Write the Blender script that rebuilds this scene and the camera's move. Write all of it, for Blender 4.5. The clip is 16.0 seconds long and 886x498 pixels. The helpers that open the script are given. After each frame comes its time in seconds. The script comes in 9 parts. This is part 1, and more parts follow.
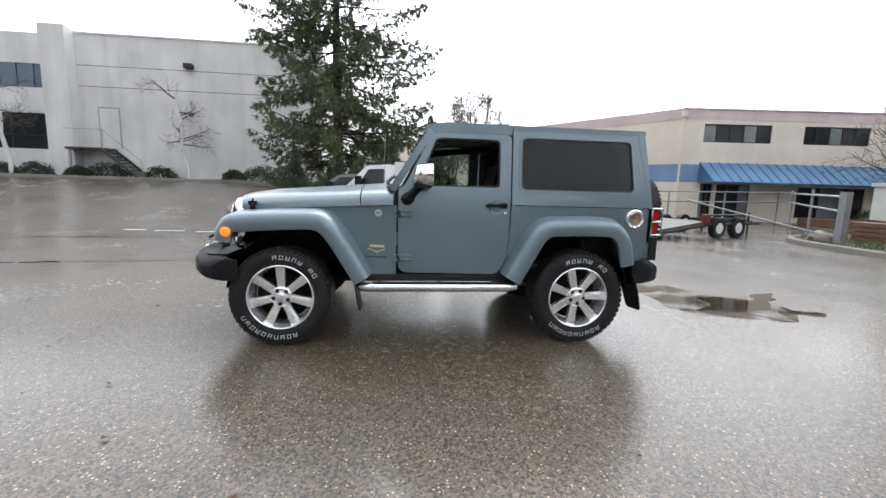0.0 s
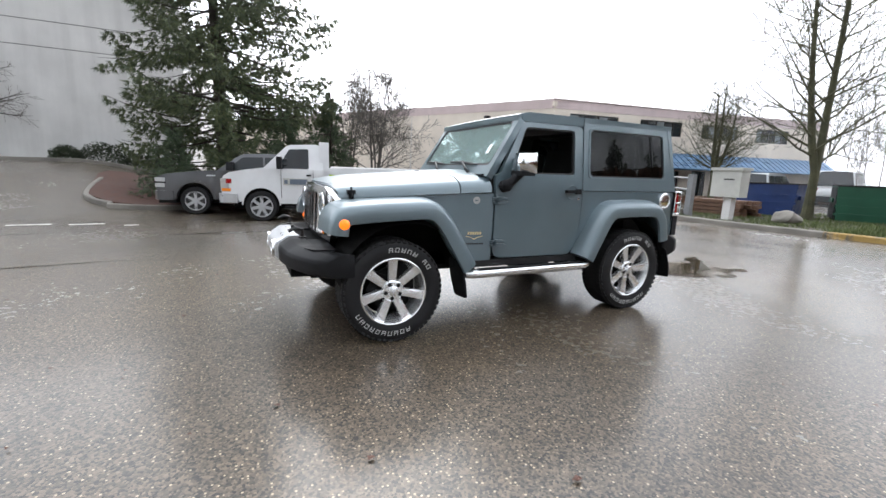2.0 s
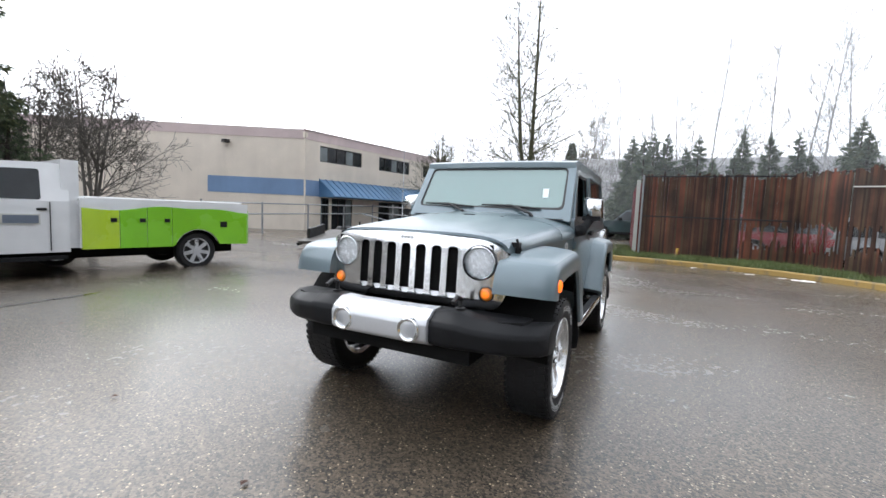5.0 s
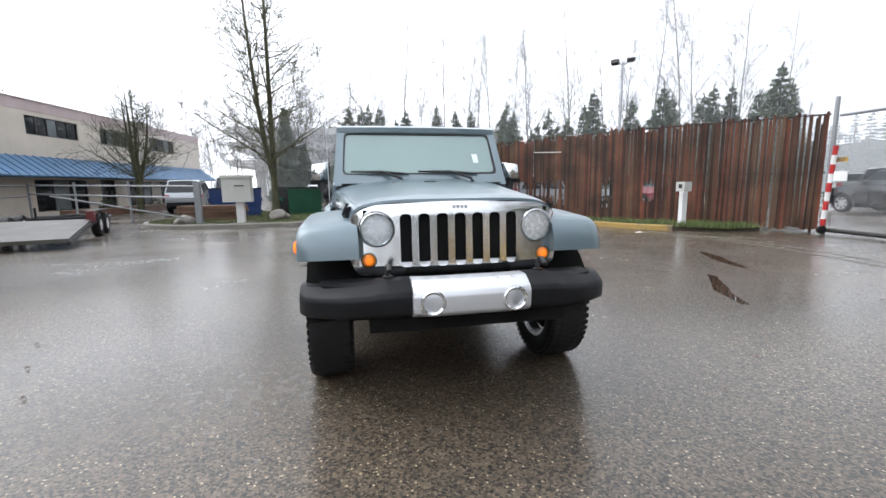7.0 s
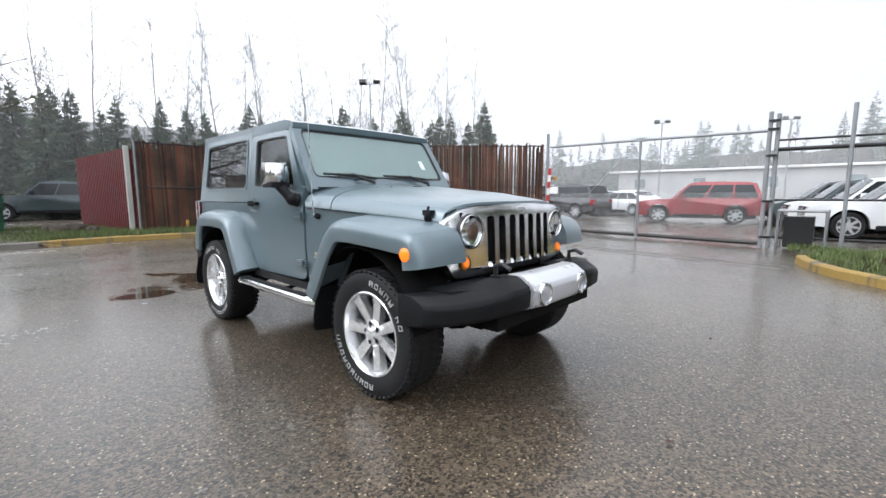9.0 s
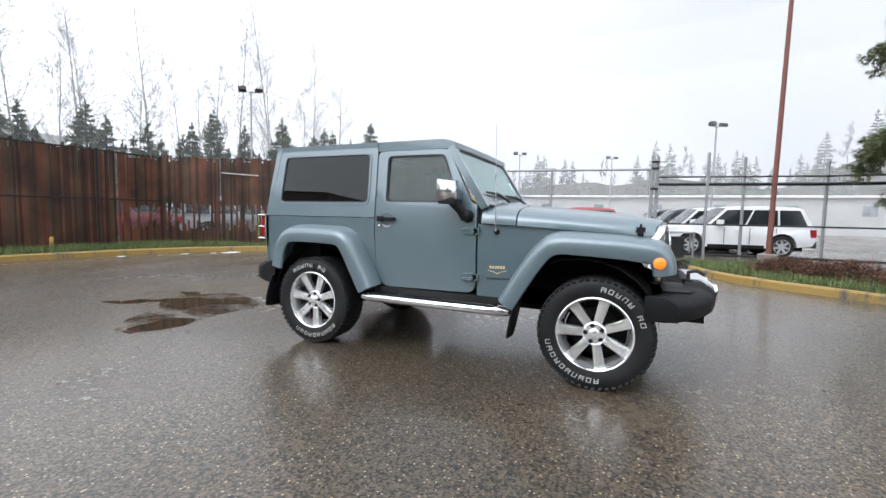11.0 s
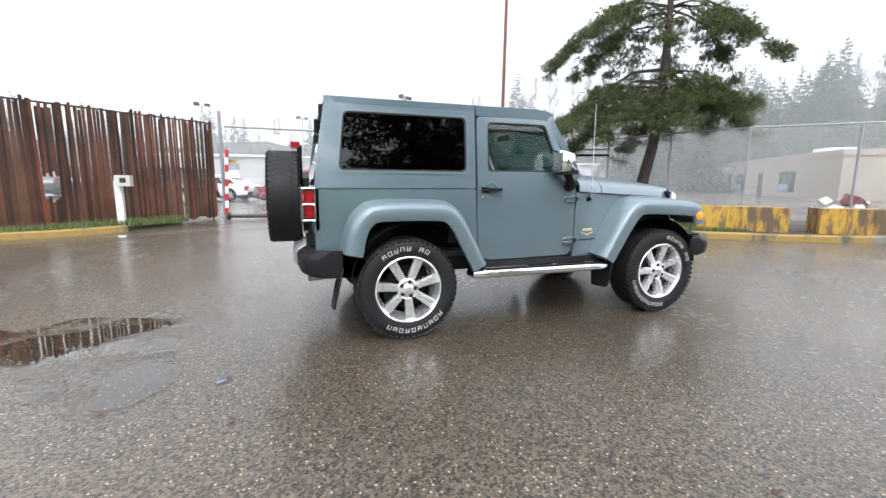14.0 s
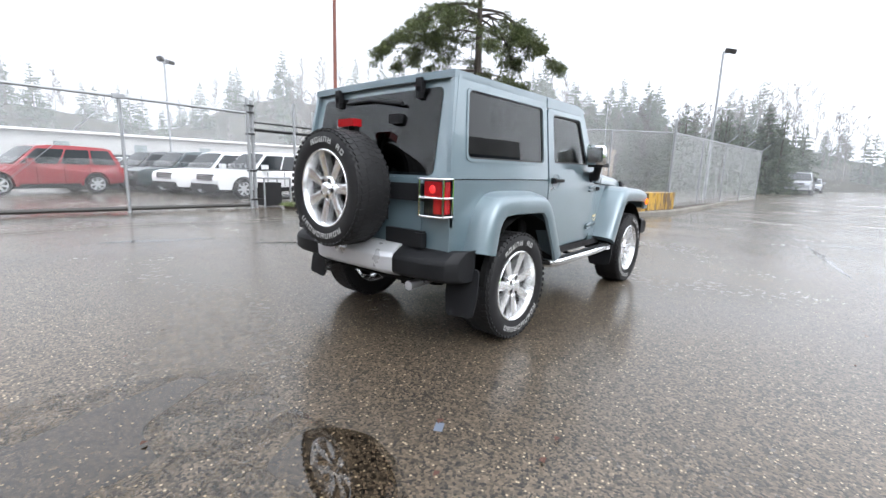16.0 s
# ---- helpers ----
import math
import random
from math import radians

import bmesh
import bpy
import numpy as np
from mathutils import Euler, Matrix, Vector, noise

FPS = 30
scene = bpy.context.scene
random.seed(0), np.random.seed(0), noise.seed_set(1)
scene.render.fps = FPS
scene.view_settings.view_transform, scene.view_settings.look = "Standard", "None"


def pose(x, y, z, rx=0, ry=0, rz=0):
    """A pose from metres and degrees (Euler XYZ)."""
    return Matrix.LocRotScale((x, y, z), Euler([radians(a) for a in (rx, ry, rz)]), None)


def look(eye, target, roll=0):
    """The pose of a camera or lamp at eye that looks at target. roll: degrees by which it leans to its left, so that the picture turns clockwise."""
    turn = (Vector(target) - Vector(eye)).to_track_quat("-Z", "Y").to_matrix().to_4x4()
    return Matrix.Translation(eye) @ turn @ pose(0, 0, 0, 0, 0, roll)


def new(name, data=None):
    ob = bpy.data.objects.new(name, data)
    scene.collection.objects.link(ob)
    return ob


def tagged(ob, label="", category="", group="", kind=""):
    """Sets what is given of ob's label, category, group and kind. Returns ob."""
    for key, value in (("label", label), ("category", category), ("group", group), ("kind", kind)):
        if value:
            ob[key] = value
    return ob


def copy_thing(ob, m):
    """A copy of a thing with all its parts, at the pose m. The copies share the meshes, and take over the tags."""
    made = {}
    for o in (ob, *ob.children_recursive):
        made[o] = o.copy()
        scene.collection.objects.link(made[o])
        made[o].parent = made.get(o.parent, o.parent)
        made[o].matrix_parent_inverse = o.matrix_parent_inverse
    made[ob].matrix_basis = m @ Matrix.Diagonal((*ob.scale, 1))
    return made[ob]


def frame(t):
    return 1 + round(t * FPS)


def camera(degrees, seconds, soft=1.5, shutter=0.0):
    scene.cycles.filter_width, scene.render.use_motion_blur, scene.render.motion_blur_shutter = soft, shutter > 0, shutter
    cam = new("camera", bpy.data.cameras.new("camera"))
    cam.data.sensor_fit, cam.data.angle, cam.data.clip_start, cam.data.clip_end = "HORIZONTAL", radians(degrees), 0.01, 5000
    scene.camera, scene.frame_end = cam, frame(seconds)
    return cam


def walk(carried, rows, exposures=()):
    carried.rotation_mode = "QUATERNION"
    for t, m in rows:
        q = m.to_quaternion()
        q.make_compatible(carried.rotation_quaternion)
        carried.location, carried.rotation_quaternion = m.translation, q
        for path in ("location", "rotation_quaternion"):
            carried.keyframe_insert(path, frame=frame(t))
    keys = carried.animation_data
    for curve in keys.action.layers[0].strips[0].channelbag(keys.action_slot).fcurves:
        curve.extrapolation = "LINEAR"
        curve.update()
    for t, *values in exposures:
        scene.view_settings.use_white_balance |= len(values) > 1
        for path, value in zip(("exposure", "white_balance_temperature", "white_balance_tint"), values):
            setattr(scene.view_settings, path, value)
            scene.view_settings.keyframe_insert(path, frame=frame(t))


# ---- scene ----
cam = camera(91.8, 16.0)
PATH = [
    (0, (-0.336, -4.273, 1.284), (-0.109, -2.307, 0.996), 1.7),
    (0.5, (-0.798, -4.244, 1.263), (-0.46, -2.299, 0.945), 2.4),
    (1, (-1.243, -4.142, 1.248), (-0.788, -2.229, 0.882), 2.5),
    (1.5, (-1.727, -3.996, 1.257), (-1.12, -2.129, 0.874), 3.0),
    (2, (-2.215, -3.83, 1.284), (-1.371, -2.052, 0.927), 1.9),
    (2.5, (-2.599, -3.541, 1.267), (-1.581, -1.852, 0.938), 0.1),
    (3, (-2.988, -3.233, 1.289), (-1.749, -1.689, 1.006), -0.2),
    (3.2, (-3.118, -3.097, 1.301), (-1.838, -1.587, 1.019), 1.2),
    (5.3, (-4.087, -1.088, 1.288), (-2.206, -0.439, 1.09), 1.5),
    (5.5, (-4.144, -0.887, 1.298), (-2.214, -0.419, 1.061), 1.0),
    (6, (-4.176, -0.395, 1.251), (-2.208, -0.239, 0.934), -1.1),
    (6.5, (-4.192, 0.092, 1.258), (-2.212, -0.026, 1.001), -1.2),
    (7, (-4.129, 0.608, 1.245), (-2.19, 0.209, 0.953), -0.7),
    (7.5, (-3.96, 1.098, 1.239), (-2.083, 0.479, 0.936), 0.1),
    (8, (-3.783, 1.581, 1.246), (-2.054, 0.614, 0.975), 2.0),
    (8.2, (-3.697, 1.738, 1.228), (-2.047, 0.635, 0.975), 0.4),
    (10.3, (-2.105, 3.452, 1.198), (-1.085, 1.744, 0.99), 3.3),
    (10.5, (-1.905, 3.59, 1.161), (-0.937, 1.849, 0.982), 2.0),
    (11, (-1.416, 3.949, 1.179), (-0.614, 2.124, 1.023), 1.2),
    (11.5, (-0.883, 4.235, 1.18), (-0.291, 2.336, 0.978), 0.2),
    (12, (-0.317, 4.401, 1.185), (0.024, 2.445, 0.943), 0.4),
    (12.5, (0.269, 4.468, 1.177), (0.349, 2.489, 0.904), 0.1),
    (13, (0.856, 4.4, 1.188), (0.738, 2.424, 0.903), 0.5),
    (13.5, (1.447, 4.241, 1.195), (1.015, 2.311, 0.898), 0.0),
    (14, (1.992, 3.975, 1.208), (1.355, 2.106, 0.894), 0.5),
    (14.5, (2.532, 3.658, 1.202), (1.591, 1.917, 0.909), 0.3),
    (15, (3.011, 3.27, 1.209), (1.903, 1.631, 0.915), -0.7),
    (15.5, (3.464, 2.9, 1.221), (2.093, 1.479, 0.899), 2.0),
    (16, (3.866, 2.447, 1.196), (2.371, 1.168, 0.838), 1.6),
]
walk(cam, [(t, look(eye, target, roll)) for t, eye, target, roll in PATH],
     exposures=((0, 0.74, 6300, 10), (3.2, 0.80, 6300, 10), (5.3, 0.56, 6250, 10), (8.2, 0.54, 6250, 10), (11.0, 0.50, 6250, 10),
                (12.5, 0.60, 6300, 10), (13.2, 0.82, 6300, 10), (14.5, 0.88, 6300, 10), (16.0, 0.90, 6250, 10)))

# ---- sky and light: bright overcast after rain ----
world = bpy.data.worlds.new("overcast_sky")
scene.world = world
world.use_nodes = True
wn, wl = world.node_tree.nodes, world.node_tree.links
wn.clear()
w_out = wn.new("ShaderNodeOutputWorld")
w_bg = wn.new("ShaderNodeBackground")
w_sky = wn.new("ShaderNodeTexSky")
w_sky.sky_type = "NISHITA"
w_sky.sun_disc = False
w_sky.sun_elevation = radians(38)
w_sky.sun_rotation = radians(14)
w_sky.air_density = 1.0
w_sky.dust_density = 6.0
w_hsv = wn.new("ShaderNodeHueSaturation")
w_hsv.inputs["Saturation"].default_value = 0.12
w_mix = wn.new("ShaderNodeMix")
w_mix.data_type = "RGBA"
w_mix.inputs["Factor"].default_value = 0.8
w_cloud = wn.new("ShaderNodeTexNoise")
w_cloud.inputs["Scale"].default_value = 1.6
w_cloud.inputs["Detail"].default_value = 5.0
w_ramp = wn.new("ShaderNodeValToRGB")
w_ramp.color_ramp.elements[0].color = (8.3, 8.6, 9.2, 1)
w_ramp.color_ramp.elements[1].color = (10.9, 11.15, 11.6, 1)
w_ramp.color_ramp.elements[0].position = 0.3
w_ramp.color_ramp.elements[1].position = 0.7
w_geo = wn.new("ShaderNodeTexCoord")
wl.new(w_geo.outputs["Generated"], w_cloud.inputs["Vector"])
wl.new(w_cloud.outputs["Fac"], w_ramp.inputs["Fac"])
wl.new(w_sky.outputs["Color"], w_hsv.inputs["Color"])
# brighter towards the hidden sun, as thin overcast is
w_dot = wn.new("ShaderNodeVectorMath")
w_dot.operation = "DOT_PRODUCT"
w_dot.inputs[1].default_value = (0.25, 0.80, 0.54)
w_side = wn.new("ShaderNodeMapRange")
w_side.interpolation_type = "SMOOTHSTEP"
for w_i, w_v in ((1, -0.9), (2, 0.8), (3, 0.40), (4, 1.22)):
    w_side.inputs[w_i].default_value = w_v
w_mul = wn.new("ShaderNodeVectorMath")
w_mul.operation = "SCALE"
wl.new(w_geo.outputs["Generated"], w_dot.inputs[0])
wl.new(w_dot.outputs["Value"], w_side.inputs[0])
wl.new(w_mix.outputs["Result"], w_mul.inputs[0])
wl.new(w_side.outputs[0], w_mul.inputs["Scale"])
wl.new(w_hsv.outputs["Color"], w_mix.inputs["A"])
wl.new(w_ramp.outputs["Color"], w_mix.inputs["B"])
wl.new(w_mul.outputs["Vector"], w_bg.inputs["Color"])
w_bg.inputs["Strength"].default_value = 0.15
wl.new(w_bg.outputs["Background"], w_out.inputs["Surface"])

sun_data = bpy.data.lights.new("sun", "SUN")
sun_data.energy = 0.8
sun_data.angle = radians(40)
sun_data.color = (1.0, 0.98, 0.95)
sun = new("sun", sun_data)
sun.matrix_world = look((0, 0, 30), (-5, -20, 0))

# ---- materials ----


def node_mat(name):
    m = bpy.data.materials.new(name)
    m.use_nodes = True
    nt = m.node_tree
    return m, nt.nodes, nt.links, nt.nodes["Principled BSDF"]


def coords(n, l, scale, stretch=(1, 1, 1)):
    tc = n.new("ShaderNodeTexCoord")
    mp = n.new("ShaderNodeMapping")
    mp.inputs["Scale"].default_value = [scale * s for s in stretch]
    l.new(tc.outputs["Object"], mp.inputs["Vector"])
    return mp.outputs["Vector"]


def noise_tex(n, l, scale, detail=4.0, stretch=(1, 1, 1), rough=0.55):
    t = n.new("ShaderNodeTexNoise")
    t.inputs["Scale"].default_value = 1.0
    t.inputs["Detail"].default_value = detail
    t.inputs["Roughness"].default_value = rough
    l.new(coords(n, l, scale, stretch), t.inputs["Vector"])
    return t.outputs["Fac"]


def ramp(n, l, fac, a, b, lo=0.3, hi=0.7):
    r = n.new("ShaderNodeValToRGB")
    r.color_ramp.elements[0].position, r.color_ramp.elements[1].position = lo, hi
    r.color_ramp.elements[0].color = (*a, 1) if len(a) == 3 else a
    r.color_ramp.elements[1].color = (*b, 1) if len(b) == 3 else b
    l.new(fac, r.inputs["Fac"])
    return r.outputs["Color"]


def mixc(n, l, fac, a, b, mode="MIX"):
    m = n.new("ShaderNodeMix")
    m.data_type, m.blend_type = "RGBA", mode
    for sock, v in ((m.inputs["Factor"], fac), (m.inputs["A"], a), (m.inputs["B"], b)):
        if hasattr(v, "links"):
            l.new(v, sock)
        elif isinstance(v, (int, float)):
            sock.default_value = v
        else:
            sock.default_value = (*v, 1)
    return m.outputs["Result"]


def maprange(n, l, v, a, b, c, d):
    m = n.new("ShaderNodeMapRange")
    for i, x in zip((1, 2, 3, 4), (a, b, c, d)):
        m.inputs[i].default_value = x
    l.new(v, m.inputs[0])
    return m.outputs[0]


def add_bump(n, l, bsdf, height, strength, dist):
    b = n.new("ShaderNodeBump")
    b.inputs["Strength"].default_value, b.inputs["Distance"].default_value = strength, dist
    l.new(height, b.inputs["Height"])
    l.new(b.outputs["Normal"], bsdf.inputs["Normal"])
    return b


def scaled(c, f):
    return tuple(min(1.0, x * f) for x in c)


def simple(name, col, rough=0.5, metal=0.0, var=0.18, scale=3.0, fine=60.0, bump=0.15, coat=0.0, rvar=0.12, dist=0.002, obj_var=0.0, spec=0.5):
    """A surface with large stains and fine grain in colour, gloss and relief."""
    m, n, l, b = node_mat(name)
    big = noise_tex(n, l, scale, 5)
    small = noise_tex(n, l, fine, 3)
    c1 = ramp(n, l, big, scaled(col, 1 - var), scaled(col, 1 + var * 0.7))
    c2 = ramp(n, l, small, (1 - var * 0.6,) * 3, (1, 1, 1))
    c = mixc(n, l, 1.0, c1, c2, "MULTIPLY")
    if obj_var:
        oi = n.new("ShaderNodeObjectInfo")
        k = maprange(n, l, oi.outputs["Random"], 0, 1, 1 - obj_var, 1 + obj_var)
        cc = n.new("ShaderNodeCombineColor")
        for i in range(3):
            l.new(k, cc.inputs[i])
        c = mixc(n, l, 1.0, c, cc.outputs["Color"], "MULTIPLY")
    l.new(c, b.inputs["Base Color"])
    l.new(maprange(n, l, big, 0.25, 0.75, max(0.02, rough - rvar), min(1, rough + rvar)), b.inputs["Roughness"])
    b.inputs["Metallic"].default_value = metal
    b.inputs["Specular IOR Level"].default_value = spec
    if coat:
        b.inputs["Coat Weight"].default_value = coat
        b.inputs["Coat Roughness"].default_value = 0.04
    if bump:
        add_bump(n, l, b, small, bump, dist)
    return m


def glass_mat(name, tint, rough=0.0, ior=1.45, sheen=(0.95, 0.97, 0.97), film=0.0):
    """Thin pane: tinted see-through mixed with a clear reflection."""
    m = bpy.data.materials.new(name)
    m.use_nodes = True
    n, l = m.node_tree.nodes, m.node_tree.links
    n.clear()
    out = n.new("ShaderNodeOutputMaterial")
    tr = n.new("ShaderNodeBsdfTransparent")
    tr.inputs["Color"].default_value = (*tint, 1)
    gl = n.new("ShaderNodeBsdfGlossy")
    gl.inputs["Roughness"].default_value = rough
    gl.inputs["Color"].default_value = (*sheen, 1)
    fr = n.new("ShaderNodeFresnel")
    fr.inputs["IOR"].default_value = ior
    mx = n.new("ShaderNodeMixShader")
    l.new(fr.outputs["Fac"], mx.inputs["Fac"])
    l.new(tr.outputs["BSDF"], mx.inputs[1])
    l.new(gl.outputs["BSDF"], mx.inputs[2])
    last = mx
    if film:
        # an even share of pale green-white diffuse mixed over the pane
        df = n.new("ShaderNodeBsdfDiffuse")
        df.inputs["Color"].default_value = (0.72, 0.84, 0.82, 1)
        last = n.new("ShaderNodeMixShader")
        last.inputs["Fac"].default_value = film
        l.new(mx.outputs["Shader"], last.inputs[1])
        l.new(df.outputs["BSDF"], last.inputs[2])
    l.new(last.outputs["Shader"], out.inputs["Surface"])
    return m


def paint_mat(name, col, flake=0.04, rough=0.28, coat=1.0, drops=0.25, metal=0.25):
    """Car paint under clear coat, beaded with rain."""
    m, n, l, b = node_mat(name)
    fl = noise_tex(n, l, 900, 1)
    big = noise_tex(n, l, 2.0, 4)
    c = mixc(n, l, 1.0, ramp(n, l, big, scaled(col, 0.93), scaled(col, 1.07)), ramp(n, l, fl, (1 - flake,) * 3, (1, 1, 1)), "MULTIPLY")
    l.new(c, b.inputs["Base Color"])
    b.inputs["Metallic"].default_value = metal
    b.inputs["Roughness"].default_value = rough
    b.inputs["Coat IOR"].default_value = 1.65
    v = n.new("ShaderNodeTexVoronoi")
    v.inputs["Scale"].default_value = 1.0
    l.new(coords(n, l, 130), v.inputs["Vector"])
    bead = maprange(n, l, v.outputs["Distance"], 0.05, 0.42, 1.0, 0.0)
    bp = n.new("ShaderNodeBump")
    bp.inputs["Strength"].default_value, bp.inputs["Distance"].default_value = drops, 0.002
    geo = n.new("ShaderNodeNewGeometry")
    lie = n.new("ShaderNodeSeparateXYZ")
    l.new(geo.outputs["Normal"], lie.inputs[0])
    l.new(maprange(n, l, lie.outputs["Z"], 0.45, 0.95, 0.05, 0.34), b.inputs["Coat Roughness"])
    l.new(maprange(n, l, lie.outputs["Z"], 0.45, 0.95, coat, coat * 0.6), b.inputs["Coat Weight"])
    l.new(bead, bp.inputs["Height"])
    l.new(bp.outputs["Normal"], b.inputs["Coat Normal"])
    return m


def asphalt_mat(name="wet_asphalt", flooded=False):
    m, n, l, b = node_mat(name)
    vo = n.new("ShaderNodeTexVoronoi")
    vo.inputs["Scale"].default_value = 1.0
    vo.inputs["Randomness"].default_value = 1.0
    l.new(coords(n, l, 85), vo.inputs["Vector"])
    vb = n.new("ShaderNodeTexVoronoi")
    vb.inputs["Scale"].default_value = 1.0
    l.new(coords(n, l, 46), vb.inputs["Vector"])
    stone = ramp(n, l, vo.outputs["Color"], (0.010, 0.009, 0.007), (0.155, 0.120, 0.082), 0.2, 0.95)
    pale = maprange(n, l, vb.outputs["Distance"], 0.20, 0.30, 1.0, 0.0)
    sel = n.new("ShaderNodeSeparateColor")
    l.new(vb.outputs["Color"], sel.inputs["Color"])
    pick = maprange(n, l, sel.outputs["Red"], 0.76, 0.86, 0.0, 1.0)
    mul = n.new("ShaderNodeMath")
    mul.operation = "MULTIPLY"
    l.new(pale, mul.inputs[0])
    l.new(pick, mul.inputs[1])
    c = mixc(n, l, mul.outputs[0], stone, (0.42, 0.345, 0.235))
    patch = noise_tex(n, l, 0.35, 6)
    c = mixc(n, l, 1.0, c, ramp(n, l, patch, (0.72, 0.72, 0.73), (1.12, 1.08, 1.03), 0.35, 0.65), "MULTIPLY")
    if flooded is True:
        # stone colour darkened to stand in for the dark reflections in still water
        c = mixc(n, l, 1.0, c, (0.5, 0.48, 0.46), "MULTIPLY")
    l.new(c, b.inputs["Base Color"])
    if flooded:
        # stones seen through a clear film of still water
        b.inputs["Roughness"].default_value = 0.03
        b.inputs["IOR"].default_value = 1.72
        add_bump(n, l, b, noise_tex(n, l, 9, 2), 0.03, 0.01)
        if flooded == "shallow":
            # higher spots stand dry
            l.new(maprange(n, l, noise_tex(n, l, 3.2, 6, rough=0.65), 0.40, 0.56, 0.0, 0.85), b.inputs["Alpha"])
        return m
    wet = noise_tex(n, l, 0.55, 5, (1, 0.6, 1))
    fine = noise_tex(n, l, 14, 3)
    r1 = maprange(n, l, wet, 0.32, 0.68, 0.14, 0.27)
    r2 = maprange(n, l, fine, 0.3, 0.7, -0.03, 0.05)
    ad = n.new("ShaderNodeMath")
    l.new(r1, ad.inputs[0])
    l.new(r2, ad.inputs[1])
    # a thin film of rain over the stones
    l.new(ad.outputs[0], b.inputs["Coat Roughness"])
    b.inputs["Coat Weight"].default_value = 0.85
    b.inputs["Coat IOR"].default_value = 1.39
    b.inputs["Roughness"].default_value = 0.55
    b.inputs["Specular IOR Level"].default_value = 0.35
    film = n.new("ShaderNodeBump")
    film.inputs["Strength"].default_value, film.inputs["Distance"].default_value = 0.09, 0.004
    l.new(noise_tex(n, l, 40, 3), film.inputs["Height"])
    l.new(film.outputs["Normal"], b.inputs["Coat Normal"])
    h = n.new("ShaderNodeMath")
    h.operation = "SUBTRACT"
    h.inputs[0].default_value = 1.0
    l.new(vo.outputs["Distance"], h.inputs[1])
    b1 = add_bump(n, l, b, h.outputs[0], 0.35, 0.004)
    b2 = n.new("ShaderNodeBump")
    b2.inputs["Strength"].default_value, b2.inputs["Distance"].default_value = 0.12, 0.02
    l.new(noise_tex(n, l, 3.0, 4), b2.inputs["Height"])
    l.new(b2.outputs["Normal"], b1.inputs["Normal"])
    return m


M = {}
M["asphalt"] = asphalt_mat()
M["puddle"] = asphalt_mat("standing_water", True)
M["film"] = asphalt_mat("shallow_rain_film", "shallow")
M["paint"] = paint_mat("grey_blue_paint", (0.116, 0.166, 0.190))
M["flare"] = paint_mat("grey_blue_flare_paint", (0.136, 0.184, 0.208), rough=0.38, coat=0.6)
M["chrome"] = simple("chrome", (0.82, 0.83, 0.84), 0.09, 1.0, 0.04, 4, 120, 0.0, rvar=0.04)
M["bright"] = simple("slot_glint_silver", (0.80, 0.81, 0.83), 0.20, 0.65, 0.05, 5, 120, 0.03, coat=0.5)
M["alloy"] = simple("polished_alloy", (0.88, 0.89, 0.90), 0.20, 0.80, 0.06, 6, 150, 0.02, rvar=0.06)
M["satin"] = simple("satin_silver_paint", (0.62, 0.63, 0.65), 0.32, 0.45, 0.05, 5, 120, 0.03)
M["silver"] = simple("silver_plastic", (0.52, 0.53, 0.55), 0.32, 0.55, 0.06, 5, 200, 0.04)
M["blackplastic"] = simple("black_plastic", (0.011, 0.0115, 0.013), 0.55, 0, 0.25, 4, 260, 0.12, dist=0.001, spec=0.2)
M["trim"] = simple("black_rubber_trim", (0.015, 0.015, 0.016), 0.5, 0, 0.2, 6, 200, 0.05)
M["tyre"] = simple("tyre_rubber", (0.014, 0.014, 0.015), 0.6, 0, 0.3, 7, 90, 0.12, spec=0.3)
M["whiteletter"] = simple("white_rubber", (0.46, 0.46, 0.45), 0.6, 0, 0.1, 9, 120, 0.05)
M["cabin"] = simple("dark_cabin", (0.018, 0.018, 0.019), 0.8, 0, 0.2, 6, 150, 0.1)
M["under"] = simple("underbody_black", (0.010, 0.010, 0.010), 0.85, 0, 0.3, 6, 60, 0.2, spec=0.12)
M["glass"] = glass_mat("window_glass", (0.72, 0.80, 0.77))
M["windshield"] = glass_mat("windshield_glass", (0.34, 0.42, 0.41), ior=2.3, sheen=(0.78, 0.93, 0.92), film=0.17)
M["privacy"] = glass_mat("privacy_glass", (0.05, 0.055, 0.06), ior=1.42)
M["reflector"] = simple("bright_reflector", (0.95, 0.95, 0.95), 0.26, 0.25, 0.06, 40, 55, 0.3)
M["wetchrome"] = simple("rain_spotted_chrome", (0.86, 0.87, 0.88), 0.13, 1.0, 0.10, 9, 150, 0.22, rvar=0.07)
M["lens"] = glass_mat("clear_lens", (0.95, 0.96, 0.97), ior=1.32)
M["amber"] = simple("amber_lens", (0.85, 0.26, 0.03), 0.15, 0, 0.1, 30, 160, 0.2, coat=0.8)
M["red"] = simple("red_lens", (0.32, 0.008, 0.012), 0.14, 0, 0.15, 30, 160, 0.2, coat=0.8)
M["badge"] = simple("gold_badge", (0.75, 0.62, 0.34), 0.4, 0.2, 0.1, 20, 100, 0)
M["paper"] = simple("pale_sticker", (0.70, 0.80, 0.78), 0.5, 0, 0.05, 20, 100, 0)


def lamp_mat(name, col, strength):
    m, n, l, b = node_mat(name)
    b.inputs["Base Color"].default_value = (*col, 1)
    b.inputs["Emission Color"].default_value = (*col, 1)
    b.inputs["Emission Strength"].default_value = strength
    b.inputs["Roughness"].default_value = 0.2
    return m


